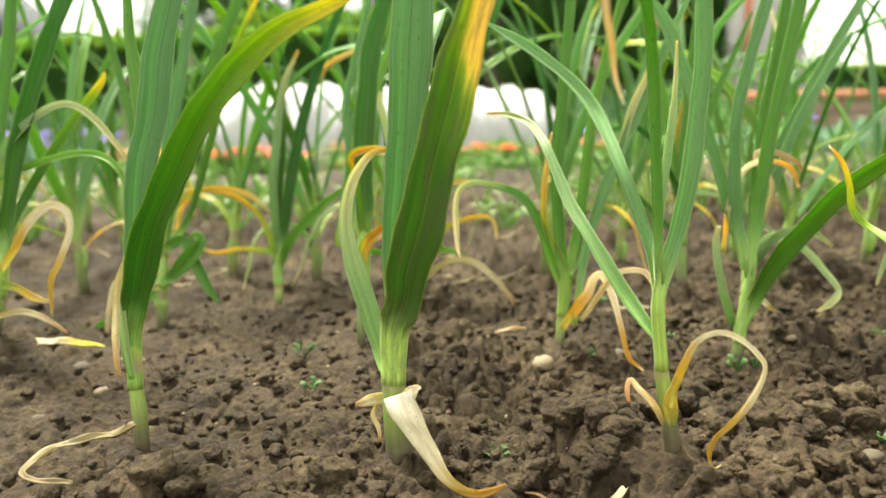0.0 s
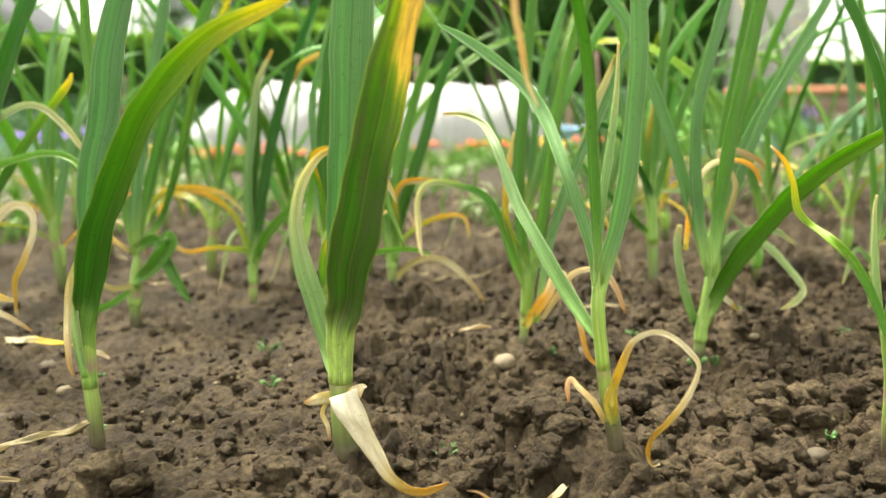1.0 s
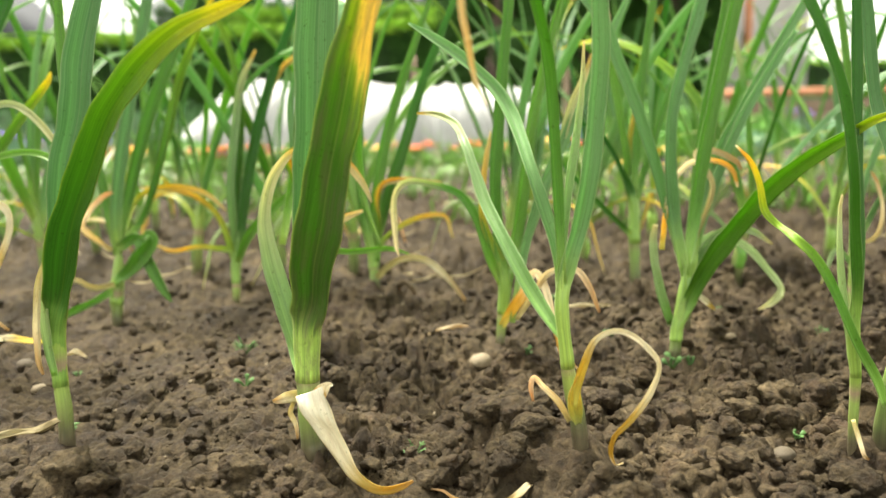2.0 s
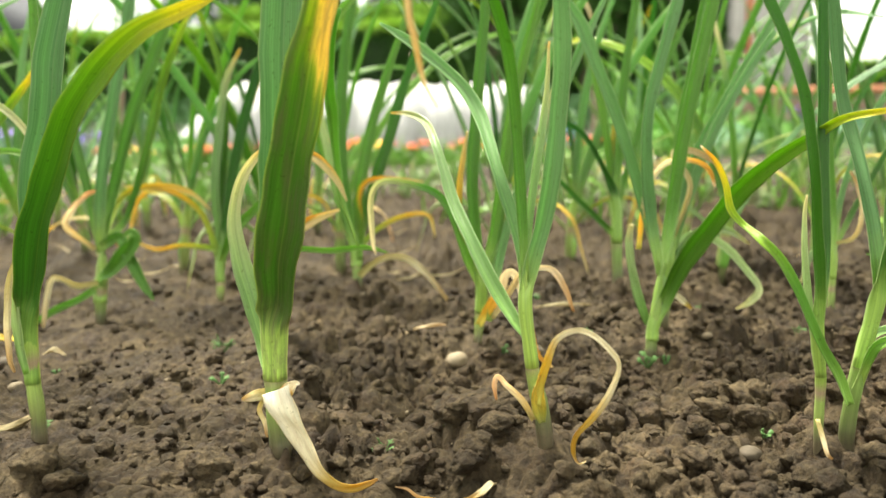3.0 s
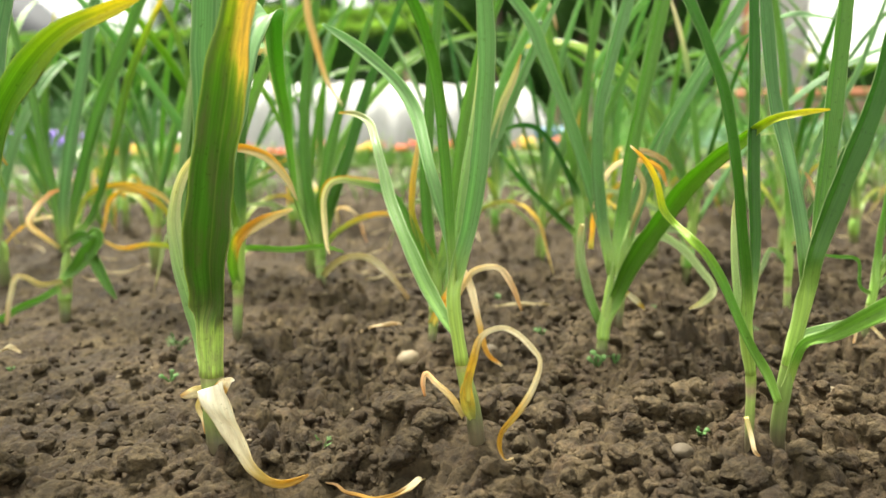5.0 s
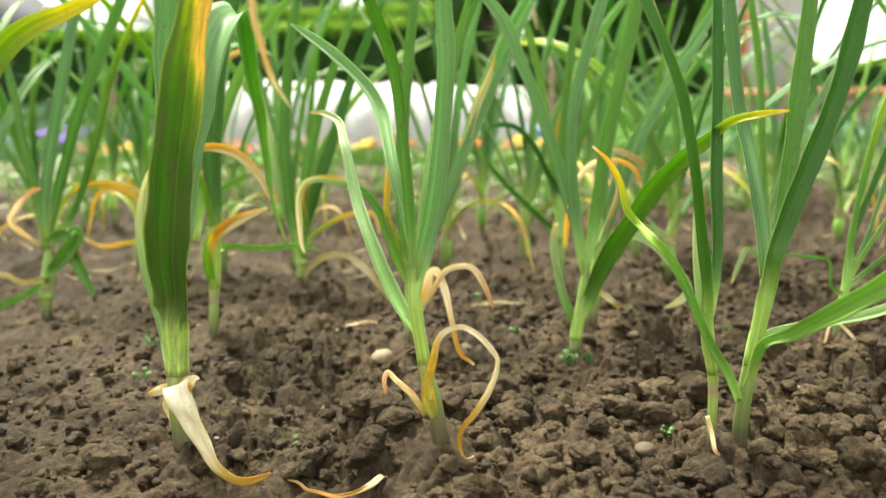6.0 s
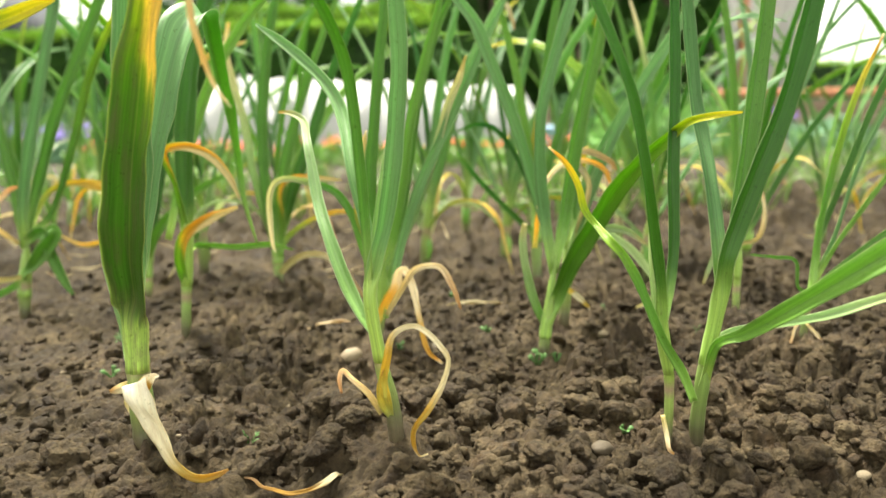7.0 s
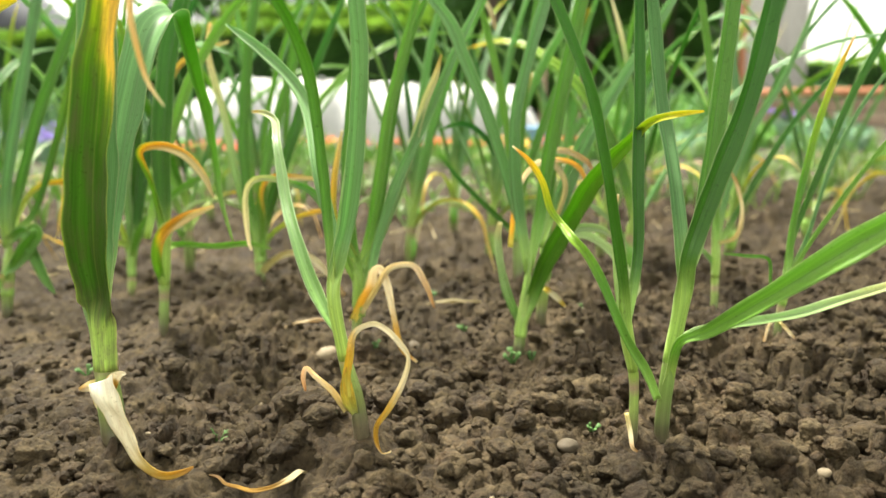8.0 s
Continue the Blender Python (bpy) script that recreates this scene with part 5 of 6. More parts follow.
leaf(p, "dry_leaf", ORANGETIP, [(0.4, 0.0, 2.8, 0.61), (0.6, 0.2, 6.5, 0.72), (0.5, 0.3, 9.5, 0.78), (1.6, 0.1, 11.2, 0.78), (4.5, -0.9, 11.4, 0.71), (7.4, -1.5, 11.2, 0.29)])
leaf(p, "leaf", YELLOW, [(0.3, 1.1, 3.2, 0.47), (1.7, 2.0, 5.4, 0.56), (4.6, 2.8, 6.9, 0.57), (7.7, 3.3, 7.0, 0.48), (8.5, 2.8, 4.6, 0.24)])

p = garlic(-0.180, 0.882, -0.009, "slim garlic plant with a yellowed bowing leaf")
stem(p, [(0.0, 0.0, 0.0, 0.83), (0.1, 0.5, 2.5, 0.96), (0.2, 1.2, 6.3, 1.15)])
leaf(p, "leaf", DARK, [(0.1, 0.8, 4.4, 0.78), (1.1, 1.7, 9.4, 1.17), (2.2, 2.9, 15.7, 1.27), (4.0, 4.1, 22.6, 1.17), (6.7, 5.4, 30.1, 0.97), (8.6, 6.2, 34.5, 0.68), (9.7, 6.7, 37.2, 0.51), (11.0, 7.2, 39.9, 0.15)])
leaf(p, "leaf", FADING, [(0.0, 1.1, 5.7, 0.68), (-0.2, 2.3, 12.6, 0.97), (0.4, 3.5, 18.9, 0.97), (1.3, 4.5, 24.5, 0.78), (3.0, 5.2, 28.3, 0.29)])
leaf(p, "leaf", TIPPED, [(0.1, 1.7, 6.2, 0.69), (0.3, 3.3, 12.5, 0.89), (0.9, 5.0, 21.4, 0.89), (-0.2, 6.3, 28.4, 0.69), (-2.7, 7.4, 34.2, 0.59), (-3.5, 7.8, 36.0, 0.44), (-4.3, 8.2, 37.8, 0.15)])
leaf(p, "leaf", GREEN, [(0.4, -0.3, 4.0, 0.67), (2.0, -0.7, 7.5, 1.05), (4.4, -1.3, 10.1, 1.03), (7.3, -1.4, 12.5, 0.75), (11.4, -1.6, 14.6, 0.23)])
leaf(p, "leaf", YELLOW, [(0.1, 0.3, 4.5, 0.48), (-1.3, 0.8, 9.6, 0.67), (-3.9, 0.8, 12.2, 0.62), (-6.9, 0.5, 13.1, 0.57), (-9.9, 0.6, 13.3, 0.24)])
leaf(p, "leaf", YELLOW, [(0.1, 0.1, 5.9, 0.48), (-3.3, -0.7, 6.7, 0.52), (-6.3, -1.2, 6.4, 0.52), (-8.6, -1.5, 7.6, 0.19)])
leaf(p, "leaf", YELLOW, [(0.4, 2.6, 8.7, 0.49), (3.4, 4.8, 20.7, 0.69), (5.5, 5.7, 25.8, 0.69), (8.2, 6.0, 27.7, 0.64), (11.6, 6.2, 28.9, 0.30)])


# ---- further garlic, each grown from a seed ----
def grown(x, y, turn, seed, tall=1.0):
    """A garlic plant of alternating strap leaves in one plane, the lowest of them yellow or withered."""
    r = np.random.default_rng(seed)
    p = garlic(x, y, ground_z(x, y), ("garlic plant with upright green blades and yellowing lower leaves", "young garlic plant with narrow upright leaves", "garlic plant with bowed leaves and a withered one at its foot")[seed % 3])
    h = r.uniform(9, 13) * tall
    lean = r.uniform(-1.2, 1.2, 2)
    stem(p, [(0, 0, -0.5, 1.35), (lean[0] * 0.2, lean[1] * 0.2, h * 0.35, 1.25), (lean[0] * 0.6, lean[1] * 0.6, h * 0.7, 1.2), (lean[0], lean[1], h, 1.3)], 10)
    n = int(r.integers(5, 8))
    for k in range(n):
        f = k / (n - 1)
        a = turn + (k % 2) * math.pi + r.normal(0, 0.35)
        out = np.array([math.cos(a), math.sin(a), 0])
        z0 = h * (0.35 + 0.6 * f)
        length = (18 + 22 * math.sin(math.pi * (0.25 + 0.6 * f)) + r.uniform(-4, 4)) * tall
        rise = 1.08 + 0.45 * f + r.normal(0, 0.07)
        droop = r.uniform(0.12, 0.6) * (1.2 - f)
        low = f < 0.22
        w = 0.85 * (0.7 + 0.8 * math.sin(math.pi * (0.2 + 0.6 * f))) * r.uniform(0.75, 1.1) * (0.65 if low else 1)
        pos = np.array([lean[0] * z0 / h, lean[1] * z0 / h, z0])
        pts, ang = [(*pos, w * 0.55)], min(rise, 1.5)
        steps = 6
        for s in range(1, steps + 1):
            ang -= droop * (0.10 + 0.14 * s) * (1.9 if low else 1.0)
            ang = max(ang, -1.2)
            pos = pos + (out * math.cos(ang) + np.array([0, 0, math.sin(ang)])) * length * (0.55 if low else 1.0) / steps
            pos[2] = max(pos[2], 0.8)
            pts.append((*pos, w * (1.0, 1.0, 0.95, 0.8, 0.55, 0.08)[s - 1]))
        c = r.random()
        if low:
            kind, mat = ("dry_leaf", (CREAM, ORANGE, CREAM)[int(r.integers(3))]) if c < 0.25 else ("leaf", YELLOW if c < 0.6 else PALE)
        else:
            kind, mat = "leaf", GREEN if c < 0.4 else BLUE if c < 0.7 else DARK if c < 0.8 else TIPPED if c < 0.92 else PALE_TIP
        side = np.cross(out, (0, 0, 1)) * r.uniform(-0.7, 0.7)
        leaf(p, kind, mat, pts, face=tuple(-out * 0.8 + side + np.array([0, 0, 0.35])), fold=0.65, steps=4, half=2)
    return p


seeds = [grown(*a) for a in (
    (-0.60, 0.84, 0.4, 11), (0.40, 0.90, 2.4, 12), (0.80, 0.98, 0.2, 13), (-0.44, 0.98, 1.4, 17), (-0.06, 1.03, 0.3, 18), (0.14, 0.99, 2.2, 19), (0.72, 1.12, 0.1, 22), (0.56, 1.0, 1.9, 23))]
row_rng = np.random.default_rng(5)
for row_y, first, last, gap in ((1.02, -0.66, 0.95, 0.18), (1.21, -0.80, 1.05, 0.17), (1.42, -0.95, 1.2, 0.17), (1.62, -1.0, 1.3, 0.18)):
    for x in np.arange(first, last, gap):
        px, py = x + row_rng.normal(0, 0.02), row_y + row_rng.normal(0, 0.025)
        if any((px - s.location.x) ** 2 + (py - s.location.y) ** 2 < 0.09 ** 2 for s in seeds):
            continue
        if row_rng.random() < (0.5 if row_y > 1.1 and abs(px) < 0.5 else 0.12):
            continue
        copy_thing(seeds[int(row_rng.integers(len(seeds)))], pose(px, py, ground_z(px, py), row_rng.normal(0, 2), row_rng.normal(0, 2), row_rng.uniform(0, 360)))


# ---- loose clods, crumbs and stones ----
def lump_mesh(name, seed, rough, mat, flat=0.75, subdiv=3, crease=0.7):
    r = np.random.default_rng(seed)
    bm = bmesh.new()
    bmesh.ops.create_icosphere(bm, subdivisions=subdiv, radius=1)
    off = Vector(r.uniform(-50, 50, 3))
    for v in bm.verts:
        d = noise.fractal(v.co * 1.3 + off, 1.0, 2.0, 2) * rough + noise.fractal(v.co * 4.0 + off, 0.8, 2.0, 4) * rough * 0.6 - abs(noise.noise(v.co * 2.6 + off)) * rough * crease
        v.co = v.co * (1 + d)
        v.co.z *= flat
    me = bpy.data.meshes.new(name)
    bm.to_mesh(me)
    bm.free()
    me.materials.append(mat)
    me.polygons.foreach_set("use_smooth", [True] * len(me.polygons))
    return me


def clod_mesh(seed, subdiv=4):
    """A broken clod of loam: a ball cut by random planes, its edges crumbled."""
    r = np.random.default_rng(seed)
    bm = bmesh.new()
    bmesh.ops.create_icosphere(bm, subdivisions=subdiv, radius=1)
    cuts = r.normal(0, 1, (13, 3))
    cuts /= np.linalg.norm(cuts, axis=1)[:, None]
    deep = r.uniform(0.62, 0.95, 13)
    off = Vector(r.uniform(-50, 50, 3))
    for v in bm.verts:
        d = np.array(v.co)
        reach = cuts @ d
        k = min(1.0, float(np.min(np.where(reach > 0.05, deep / np.maximum(reach, 0.05), 9))))
        k += noise.fractal(v.co * 2.2 + off, 1.0, 2.0, 3) * 0.16 + noise.fractal(v.co * 6.0 + off, 0.8, 2.0, 4) * 0.115
        v.co = v.co * k
        v.co.z *= 0.82
    me = bpy.data.meshes.new("soil_clod")
    bm.to_mesh(me)
    bm.free()
    me.materials.append(SOIL)
    me.polygons.foreach_set("use_smooth", [True] * len(me.polygons))
    return me


clod_meshes = [clod_mesh(30 + k) for k in range(8)]
clod_rng = np.random.default_rng(44)


def top_soil(x, y, r):
    near = (np.abs(GX - x) < r), (np.abs(GY - y) < r)
    return float(HH[np.ix_(near[1], near[0])].max())


def put_lump(name, me, x, y, r, label, category, group, sink=0.35, z=None):
    ob = new(name, me)
    ob.location = (x, y, (ground_z(x, y) if z is None else z) + r * (0.7 - sink))
    ob.rotation_euler = (clod_rng.uniform(-0.4, 0.4), clod_rng.uniform(-0.4, 0.4), clod_rng.uniform(0, 6.28))
    ob.scale = (r, r * clod_rng.uniform(0.8, 1.1), r * clod_rng.uniform(0.75, 1.0))
    return tagged(ob, label, category, group)


def open_soil(x, y):
    return all((x - sx) ** 2 + (y - sy) ** 2 > 0.022 ** 2 for sx, sy, _ in STANDS) and all((x - sx) ** 2 + (y - sy) ** 2 > 0.02 ** 2 for sx, sy in ((0.006, 0.436), (0.020, 0.432), (0.034, 0.430), (0.06, 0.415), (0.077, 0.409), (0.093, 0.415), (0.083, 0.632), (0.257, 0.462), (0.223, 0.465), (0.395, 0.55), (0.394, 0.413)))


for k in range(170):
    x, y = clod_rng.uniform(-0.05, 0.52) if k % 5 else clod_rng.uniform(-0.32, 0.05), 0.335 + 0.36 * clod_rng.random() ** 1.5
    if open_soil(x, y):
        put_lump("soil_clod", clod_meshes[k % 8], x, y, clod_rng.uniform(0.0055, 0.0105) * (1.15 if x > 0.15 else 0.9), "dark brown rounded clod of moist soil", "soil clod", "clods on the bed", 0.28)
for k in range(150):
    x, y = clod_rng.uniform(0.04, 0.54), clod_rng.uniform(0.35, 0.56)
    if open_soil(x, y):
        put_lump("soil_clod", clod_meshes[k % 8], x, y, clod_rng.uniform(0.0075, 0.0125), "dark brown angular clod of moist soil", "soil clod", "clods on the bed", 0.26)
for x, y, r in ((-0.170, 0.452, 0.014), (-0.152, 0.445, 0.012), (-0.190, 0.447, 0.012), (-0.066, 0.440, 0.013), (-0.045, 0.434, 0.012), (-0.09, 0.438, 0.011), (0.078, 0.505, 0.015), (0.095, 0.50, 0.012)):
    put_lump("soil_clod", clod_meshes[int(r * 1e4) % 5], x, y, r, "large dark clod of soil", "soil clod", "clods on the bed", 0.6)


# crumbs: nobody could count them
def crumbs(count, subdiv, small, big, power, seeds_, reach, mat=None, name="soil_crumbs", label="scattered small crumbs of dark soil", even=False):
    lumps = [clod_mesh(s, subdiv) for s in seeds_]
    shapes = [np.array([v.co for v in me.vertices]) for me in lumps]
    tris = [tuple(p.vertices) for p in lumps[0].polygons]
    v, f = [], []
    while len(v) < count:
        x, y = clod_rng.uniform(-0.55, 0.75), 0.27 + reach * clod_rng.random() ** 1.6
        if (clod_rng.random() > np.clip(0.45 + 1.3 * x, 0.10, 1) and not even) or not open_soil(x, y):
            continue
        r = small + (big - small) * clod_rng.random() ** power
        a = clod_rng.uniform(0, 6.28)
        rot = np.array([[math.cos(a), -math.sin(a), 0], [math.sin(a), math.cos(a), 0], [0, 0, 1]])
        base = len(v) * len(shapes[0])
        v.append((shapes[len(v) % len(shapes)] * clod_rng.uniform(0.75, 1.2, 3)) @ rot.T * r + (x, y, ground_z(x, y) + r * 0.36))
        f += [tuple(i + base for i in t) for t in tris]
    return tagged(mesh_object(name, np.vstack(v), f, mat or SOIL), label, name.replace("_", " "), kind="stuff")


crumbs(2600, 3, 0.0032, 0.0075, 1.8, (71, 72, 73, 74), 0.8)
crumbs(11000, 2, 0.0010, 0.0040, 1.7, (77, 78, 79, 80), 0.6)

crumbs(150, 2, 0.0006, 0.0022, 1.6, (83, 84), 0.6, STONE, "pale_grit", "tiny pale bits of grit scattered over the soil", True)

stone_meshes = [lump_mesh("pebble", 60 + k, 0.13, (STONE, STONE_DULL)[k], 0.72, 3, 0.0) for k in range(2)] + [lump_mesh("stone", 64 + k, 0.16, STONE_GREY, 0.75, 3, 0.2) for k in range(2)]
put_lump("pebble", stone_meshes[0], 0.083, 0.632, 0.0095, "cream-coloured rounded pebble on the soil", "pebble", "stones", 0.6, top_soil(0.083, 0.632, 0.008) - 0.002)
for x, y, r, k in ((0.257, 0.462, 0.0072, 1), (0.395, 0.55, 0.005, 0), (0.394, 0.413, 0.004, 0), (-0.285, 0.55, 0.005, 1), (-0.262, 0.60, 0.006, 0),
                    (-0.30, 0.655, 0.008, 1), (0.155, 0.665, 0.006, 1), (0.30, 0.66, 0.005, 0), (0.318, 0.62, 0.004, 1), (-0.13, 0.415, 0.003, 0)):
    put_lump("stone" if k > 1 else "pebble", stone_meshes[k], x, y, r, "small grey stone half sunk in soil" if k > 1 else "small pale pebble on the soil", "stone" if k > 1 else "pebble", "stones", 0.5, top_soil(x, y, r) - r * 0.75)


# ---- seedlings, feathery weeds and fallen scraps ----
def weed(x, y, size, seed, feathery):
    r = np.random.default_rng(seed)
    e = tagged(new("weed"), "feathery green weed seedling in the soil" if feathery else "tiny round-leaved weed seedling in the soil", "weed", "weeds in the bed")
    e.location = (x, y, ground_z(x, y))
    for k in range(int(r.integers(7, 11)) if feathery else 5):
        a, up = r.uniform(0, 6.28), r.uniform(0.4, 1.3)
        d = np.array([math.cos(a) * math.cos(up), math.sin(a) * math.cos(up), math.sin(up)]) * size * 100 * r.uniform(0.6, 1.0)
        w = 0.10 if feathery else 0.42 * size / 0.012
        pts = [(0, 0, -0.2, w * 0.4), (*(d * 0.5), w * (0.6 if feathery else 0.5)), (*(d * 0.8), w), (*(d + np.array([0, 0, -0.1])), 0.05)]
        v, f, uv = blade(pts, (0.1, -0.6, 0.8), 0.2, 3, 0, 0.0003, 1)
        mesh_object("leaflet", v, f, WEED, e, uvs=uv)
        if feathery:
            for s in (-1, 1):
                q = d * 0.6
                sd = np.cross(d, (0, 0, 1.0)) * 0.35 * s
                v, f, uv = blade([(*q, 0.05), (*(q + sd * 0.6 + d * 0.12), 0.08), (*(q + sd + d * 0.2), 0.04)], (0.1, -0.6, 0.8), 0.2, 3, 0, 0.0003, 1)
                mesh_object("leaflet", v, f, WEED, e, uvs=uv)
    return e


for k, (x, y, s, fe) in enumerate(((-0.115, 0.655, 0.022, True), (-0.098, 0.585, 0.014, False), (0.032, 0.482, 0.014, True), (-0.205, 0.53, 0.010, True), (0.122, 0.64, 0.013, False), (0.238, 0.622, 0.021, False),
                                   (0.254, 0.624, 0.018, False), (0.277, 0.488, 0.012, False), (0.20, 0.67, 0.012, False), (0.40, 0.70, 0.014, True), (-0.25, 0.64, 0.008, False), (0.17, 0.80, 0.015, False), (0.31, 0.72, 0.012, False))):
    weed(x, y, s * 0.8, 100 + k, fe)


def scrap(points, mat, label, z=None):
    """A dead leaf lying loose on the soil; points in centimetres from its first."""
    x, y = points[0][:2]
    e_pts = [(0, 0, 0, points[0][3])] + [(px - x, py - y, pz, w) for px, py, pz, w in points[1:]]
    v, f, uv = blade(e_pts, (0, -0.4, 1), 0.55, 6, 0.13, 0.0004, 3)
    ob = mesh_object("dead_leaf", v, f, mat, None, uvs=uv)
    ob.location = (x / 100, y / 100, ground_z(x / 100, y / 100) + 0.006 if z is None else z)
    return tagged(ob, label, "dead leaf", "dead leaves on the soil")


scrap([(9.9, 43.0, 0.4, 0.12), (9.6, 42.3, 0.4, 0.34), (9.0, 41.6, 0.25, 0.36), (8.2, 41.1, 0.1, 0.22), (7.2, 40.9, 0.05, 0.30), (6.3, 41.2, 0.1, 0.26), (5.5, 41.7, 0.05, 0.2), (4.9, 42.3, 0.2, 0.16), (4.2, 42.8, 0.1, 0.06)], LITTER, "curled dead leaf with a cream tip lying on the soil", -0.005)
scrap([(4.0, 67.0, 0, 0.2), (5.3, 67.6, 0.3, 0.4), (6.6, 68.2, 0.3, 0.45), (7.6, 68.6, 0.2, 0.2)], DULL, "dry straw-coloured leaf scrap")
scrap([(16.5, 76.0, 0, 0.2), (18.2, 75.5, 0.4, 0.45), (20.3, 75.3, 0.4, 0.5), (22.0, 75.8, 0.2, 0.2)], DULL, "dry straw-coloured leaf scrap")
scrap([(-27.0, 66.0, 0, 0.3), (-25.8, 65.4, 0.5, 0.6), (-24.6, 65.0, 0.2, 0.2)], DULL, "dry straw-coloured leaf scrap")
scrap([(-30.0, 70.0, 0, 0.3), (-33.5, 69.0, 0.8, 0.8), (-37.0, 69.5, 0.5, 0.8), (-41.0, 71.0, 0.5, 0.3)], ORANGE, "withered orange leaf on the soil")


def strips(name, count, seed, place, length, width, up, mat, label, category):
    """Many thin bent strips gathered into one mesh."""
    r = np.random.default_rng(seed)
    vs, fs, us, base = [], [], [], 0
    for _ in range(count):
        x, y = place(r)
        a, h = r.uniform(0, 6.28), r.uniform(*up)
        n = r.uniform(*length)
        d = np.array([math.cos(a) * math.cos(h), math.sin(a) * math.cos(h), math.sin(h)]) * n
        sag = np.array([0, 0, -0.35 * n * math.cos(h) if h > 0.5 else 0.12 * n])
        c = np.array([x, y, ground_z(x, y) + 0.006]) * 100
        w = r.uniform(*width)
        v, f, uv = blade([(*c, w * 0.7), (*(c + d * 0.5 + r.normal(0, 0.06 * n, 3) * (1, 1, 0.3) - sag * 0.3), w), (*(c + d + sag), w * 0.25)], (0.1, -0.7, 0.7), 0.5, 3, 0, 0.0004, 1)
        vs.append(v); us.append(uv)
        fs += [tuple(q + base for q in t) for t in f]
        base += len(v)
    return tagged(mesh_object(name, np.vstack(vs), fs, mat, None, uvs=np.vstack(us)), label, category, kind="stuff")


def back_of_bed(r):
    return r.uniform(-1.6, 1.9), 0.95 + 1.9 * r.random() ** 1.2


tuft_rng = np.random.default_rng(63)
TUFTS = [(tuft_rng.uniform(-1.7, 1.9), tuft_rng.uniform(1.3, 2.9)) for _ in range(95)]


def in_tuft(r):
    x, y = TUFTS[int(r.integers(len(TUFTS)))]
    return x + r.normal(0, 0.035), y + r.normal(0, 0.035)


strips("straw_litter", 260, 61, back_of_bed, (2.0, 7.0), (0.15, 0.4), (0.0, 0.25), DULL, "dry straw and leaf scraps strewn over the soil", "straw litter")
strips("grassy_weeds", 700, 64, in_tuft, (4.0, 11.0), (0.3, 0.7), (0.5, 1.4), PALE, "tufts of pale grassy weeds at the back of the bed", "weeds")
strips("grassy_weeds", 1100, 62, in_tuft, (5.0, 15.0), (0.3, 0.8), (0.8, 1.45), GREEN, "tufts of grassy green weeds at the back of the bed", "weeds")


# ---- behind the bed ----
def tunnel():
    """A low fleece tunnel on hoops, pleated between them."""
    e = tagged(new("fleece_tunnel"), "low white fleece tunnel stretched over hoops", "tunnel cloche")
    e.location = (-1.25, 4.22, 0)
    length, n, m = 1.94, 100, 24
    v = []
    for i in range(n + 1):
        s = i / n
        x = s * length
        sag = 0.012 * math.sin(s * math.pi * 8) ** 2
        end = min(1, (s / 0.17) ** 0.75 if s < 0.17 else 1, ((1 - s) / 0.05) ** 0.5 if s > 0.95 else 1)
        high = (0.385 - 0.075 * s - sag) * (0.25 + 0.75 * end)
        for j in range(m + 1):
            a = math.pi * j / m
            ripple = 0.013 * math.sin(x * 40 + 3.0 * math.sin(a * 2 + x * 3)) + 0.009 * math.sin(x * 77 + 1.3 * a + 2 * math.sin(x * 9)) + 0.003 * math.sin(x * 150 + 2 * a)
            rr = 0.34 + ripple
            v.append((x + 0.03 * math.cos(a) * (1 - end), -math.cos(a) * rr, (math.sin(a) ** 0.75) * (high + ripple * 0.6) - 0.02))
    f = [(i * (m + 1) + j, (i + 1) * (m + 1) + j, (i + 1) * (m + 1) + j + 1, i * (m + 1) + j + 1) for i in range(n) for j in range(m)]
    f += [tuple(range(m + 1)), tuple(n * (m + 1) + j for j in range(m + 1))[::-1]]
    mesh_object("cover", v, f, FLEECE, e)
    for x in (0.40, 0.82, 1.24, 1.66):
        hz = 0.385 - 0.075 * x / length
        hoop = [(x * 100, -math.cos(math.pi * k / 12) * 35.2, (math.sin(math.pi * k / 12) ** 0.75) * (hz * 100 + 1.2) - 2, 0.7) for k in range(13)]
        hv, hf, huv = tube(hoop, 6, 2)
        mesh_object("hoop", hv, hf, FLEECE, e, uvs=huv)
    return e


tunnel()


def foliage(n, seed, place, size, cup=0.3):
    """Many small folded leaves: place(rng) gives a point and an outward direction."""
    r = np.random.default_rng(seed)
    v, f = [], []
    for _ in range(n):
        p, o = place(r)
        o = np.array(o, float) + r.normal(0, 0.6, 3)
        o /= np.linalg.norm(o) + 1e-9
        t = np.cross(o, r.normal(0, 1, 3))
        t /= np.linalg.norm(t) + 1e-9
        b = np.cross(o, t)
        s = size * r.uniform(0.6, 1.3)
        k = len(v)
        p = np.array(p)
        v += [p - t * s, p + b * s * 0.45 + o * s * cup, p + t * s, p - b * s * 0.45 + o * s * cup]
        f += [(k, k + 1, k + 2), (k, k + 2, k + 3)]
    return v, f


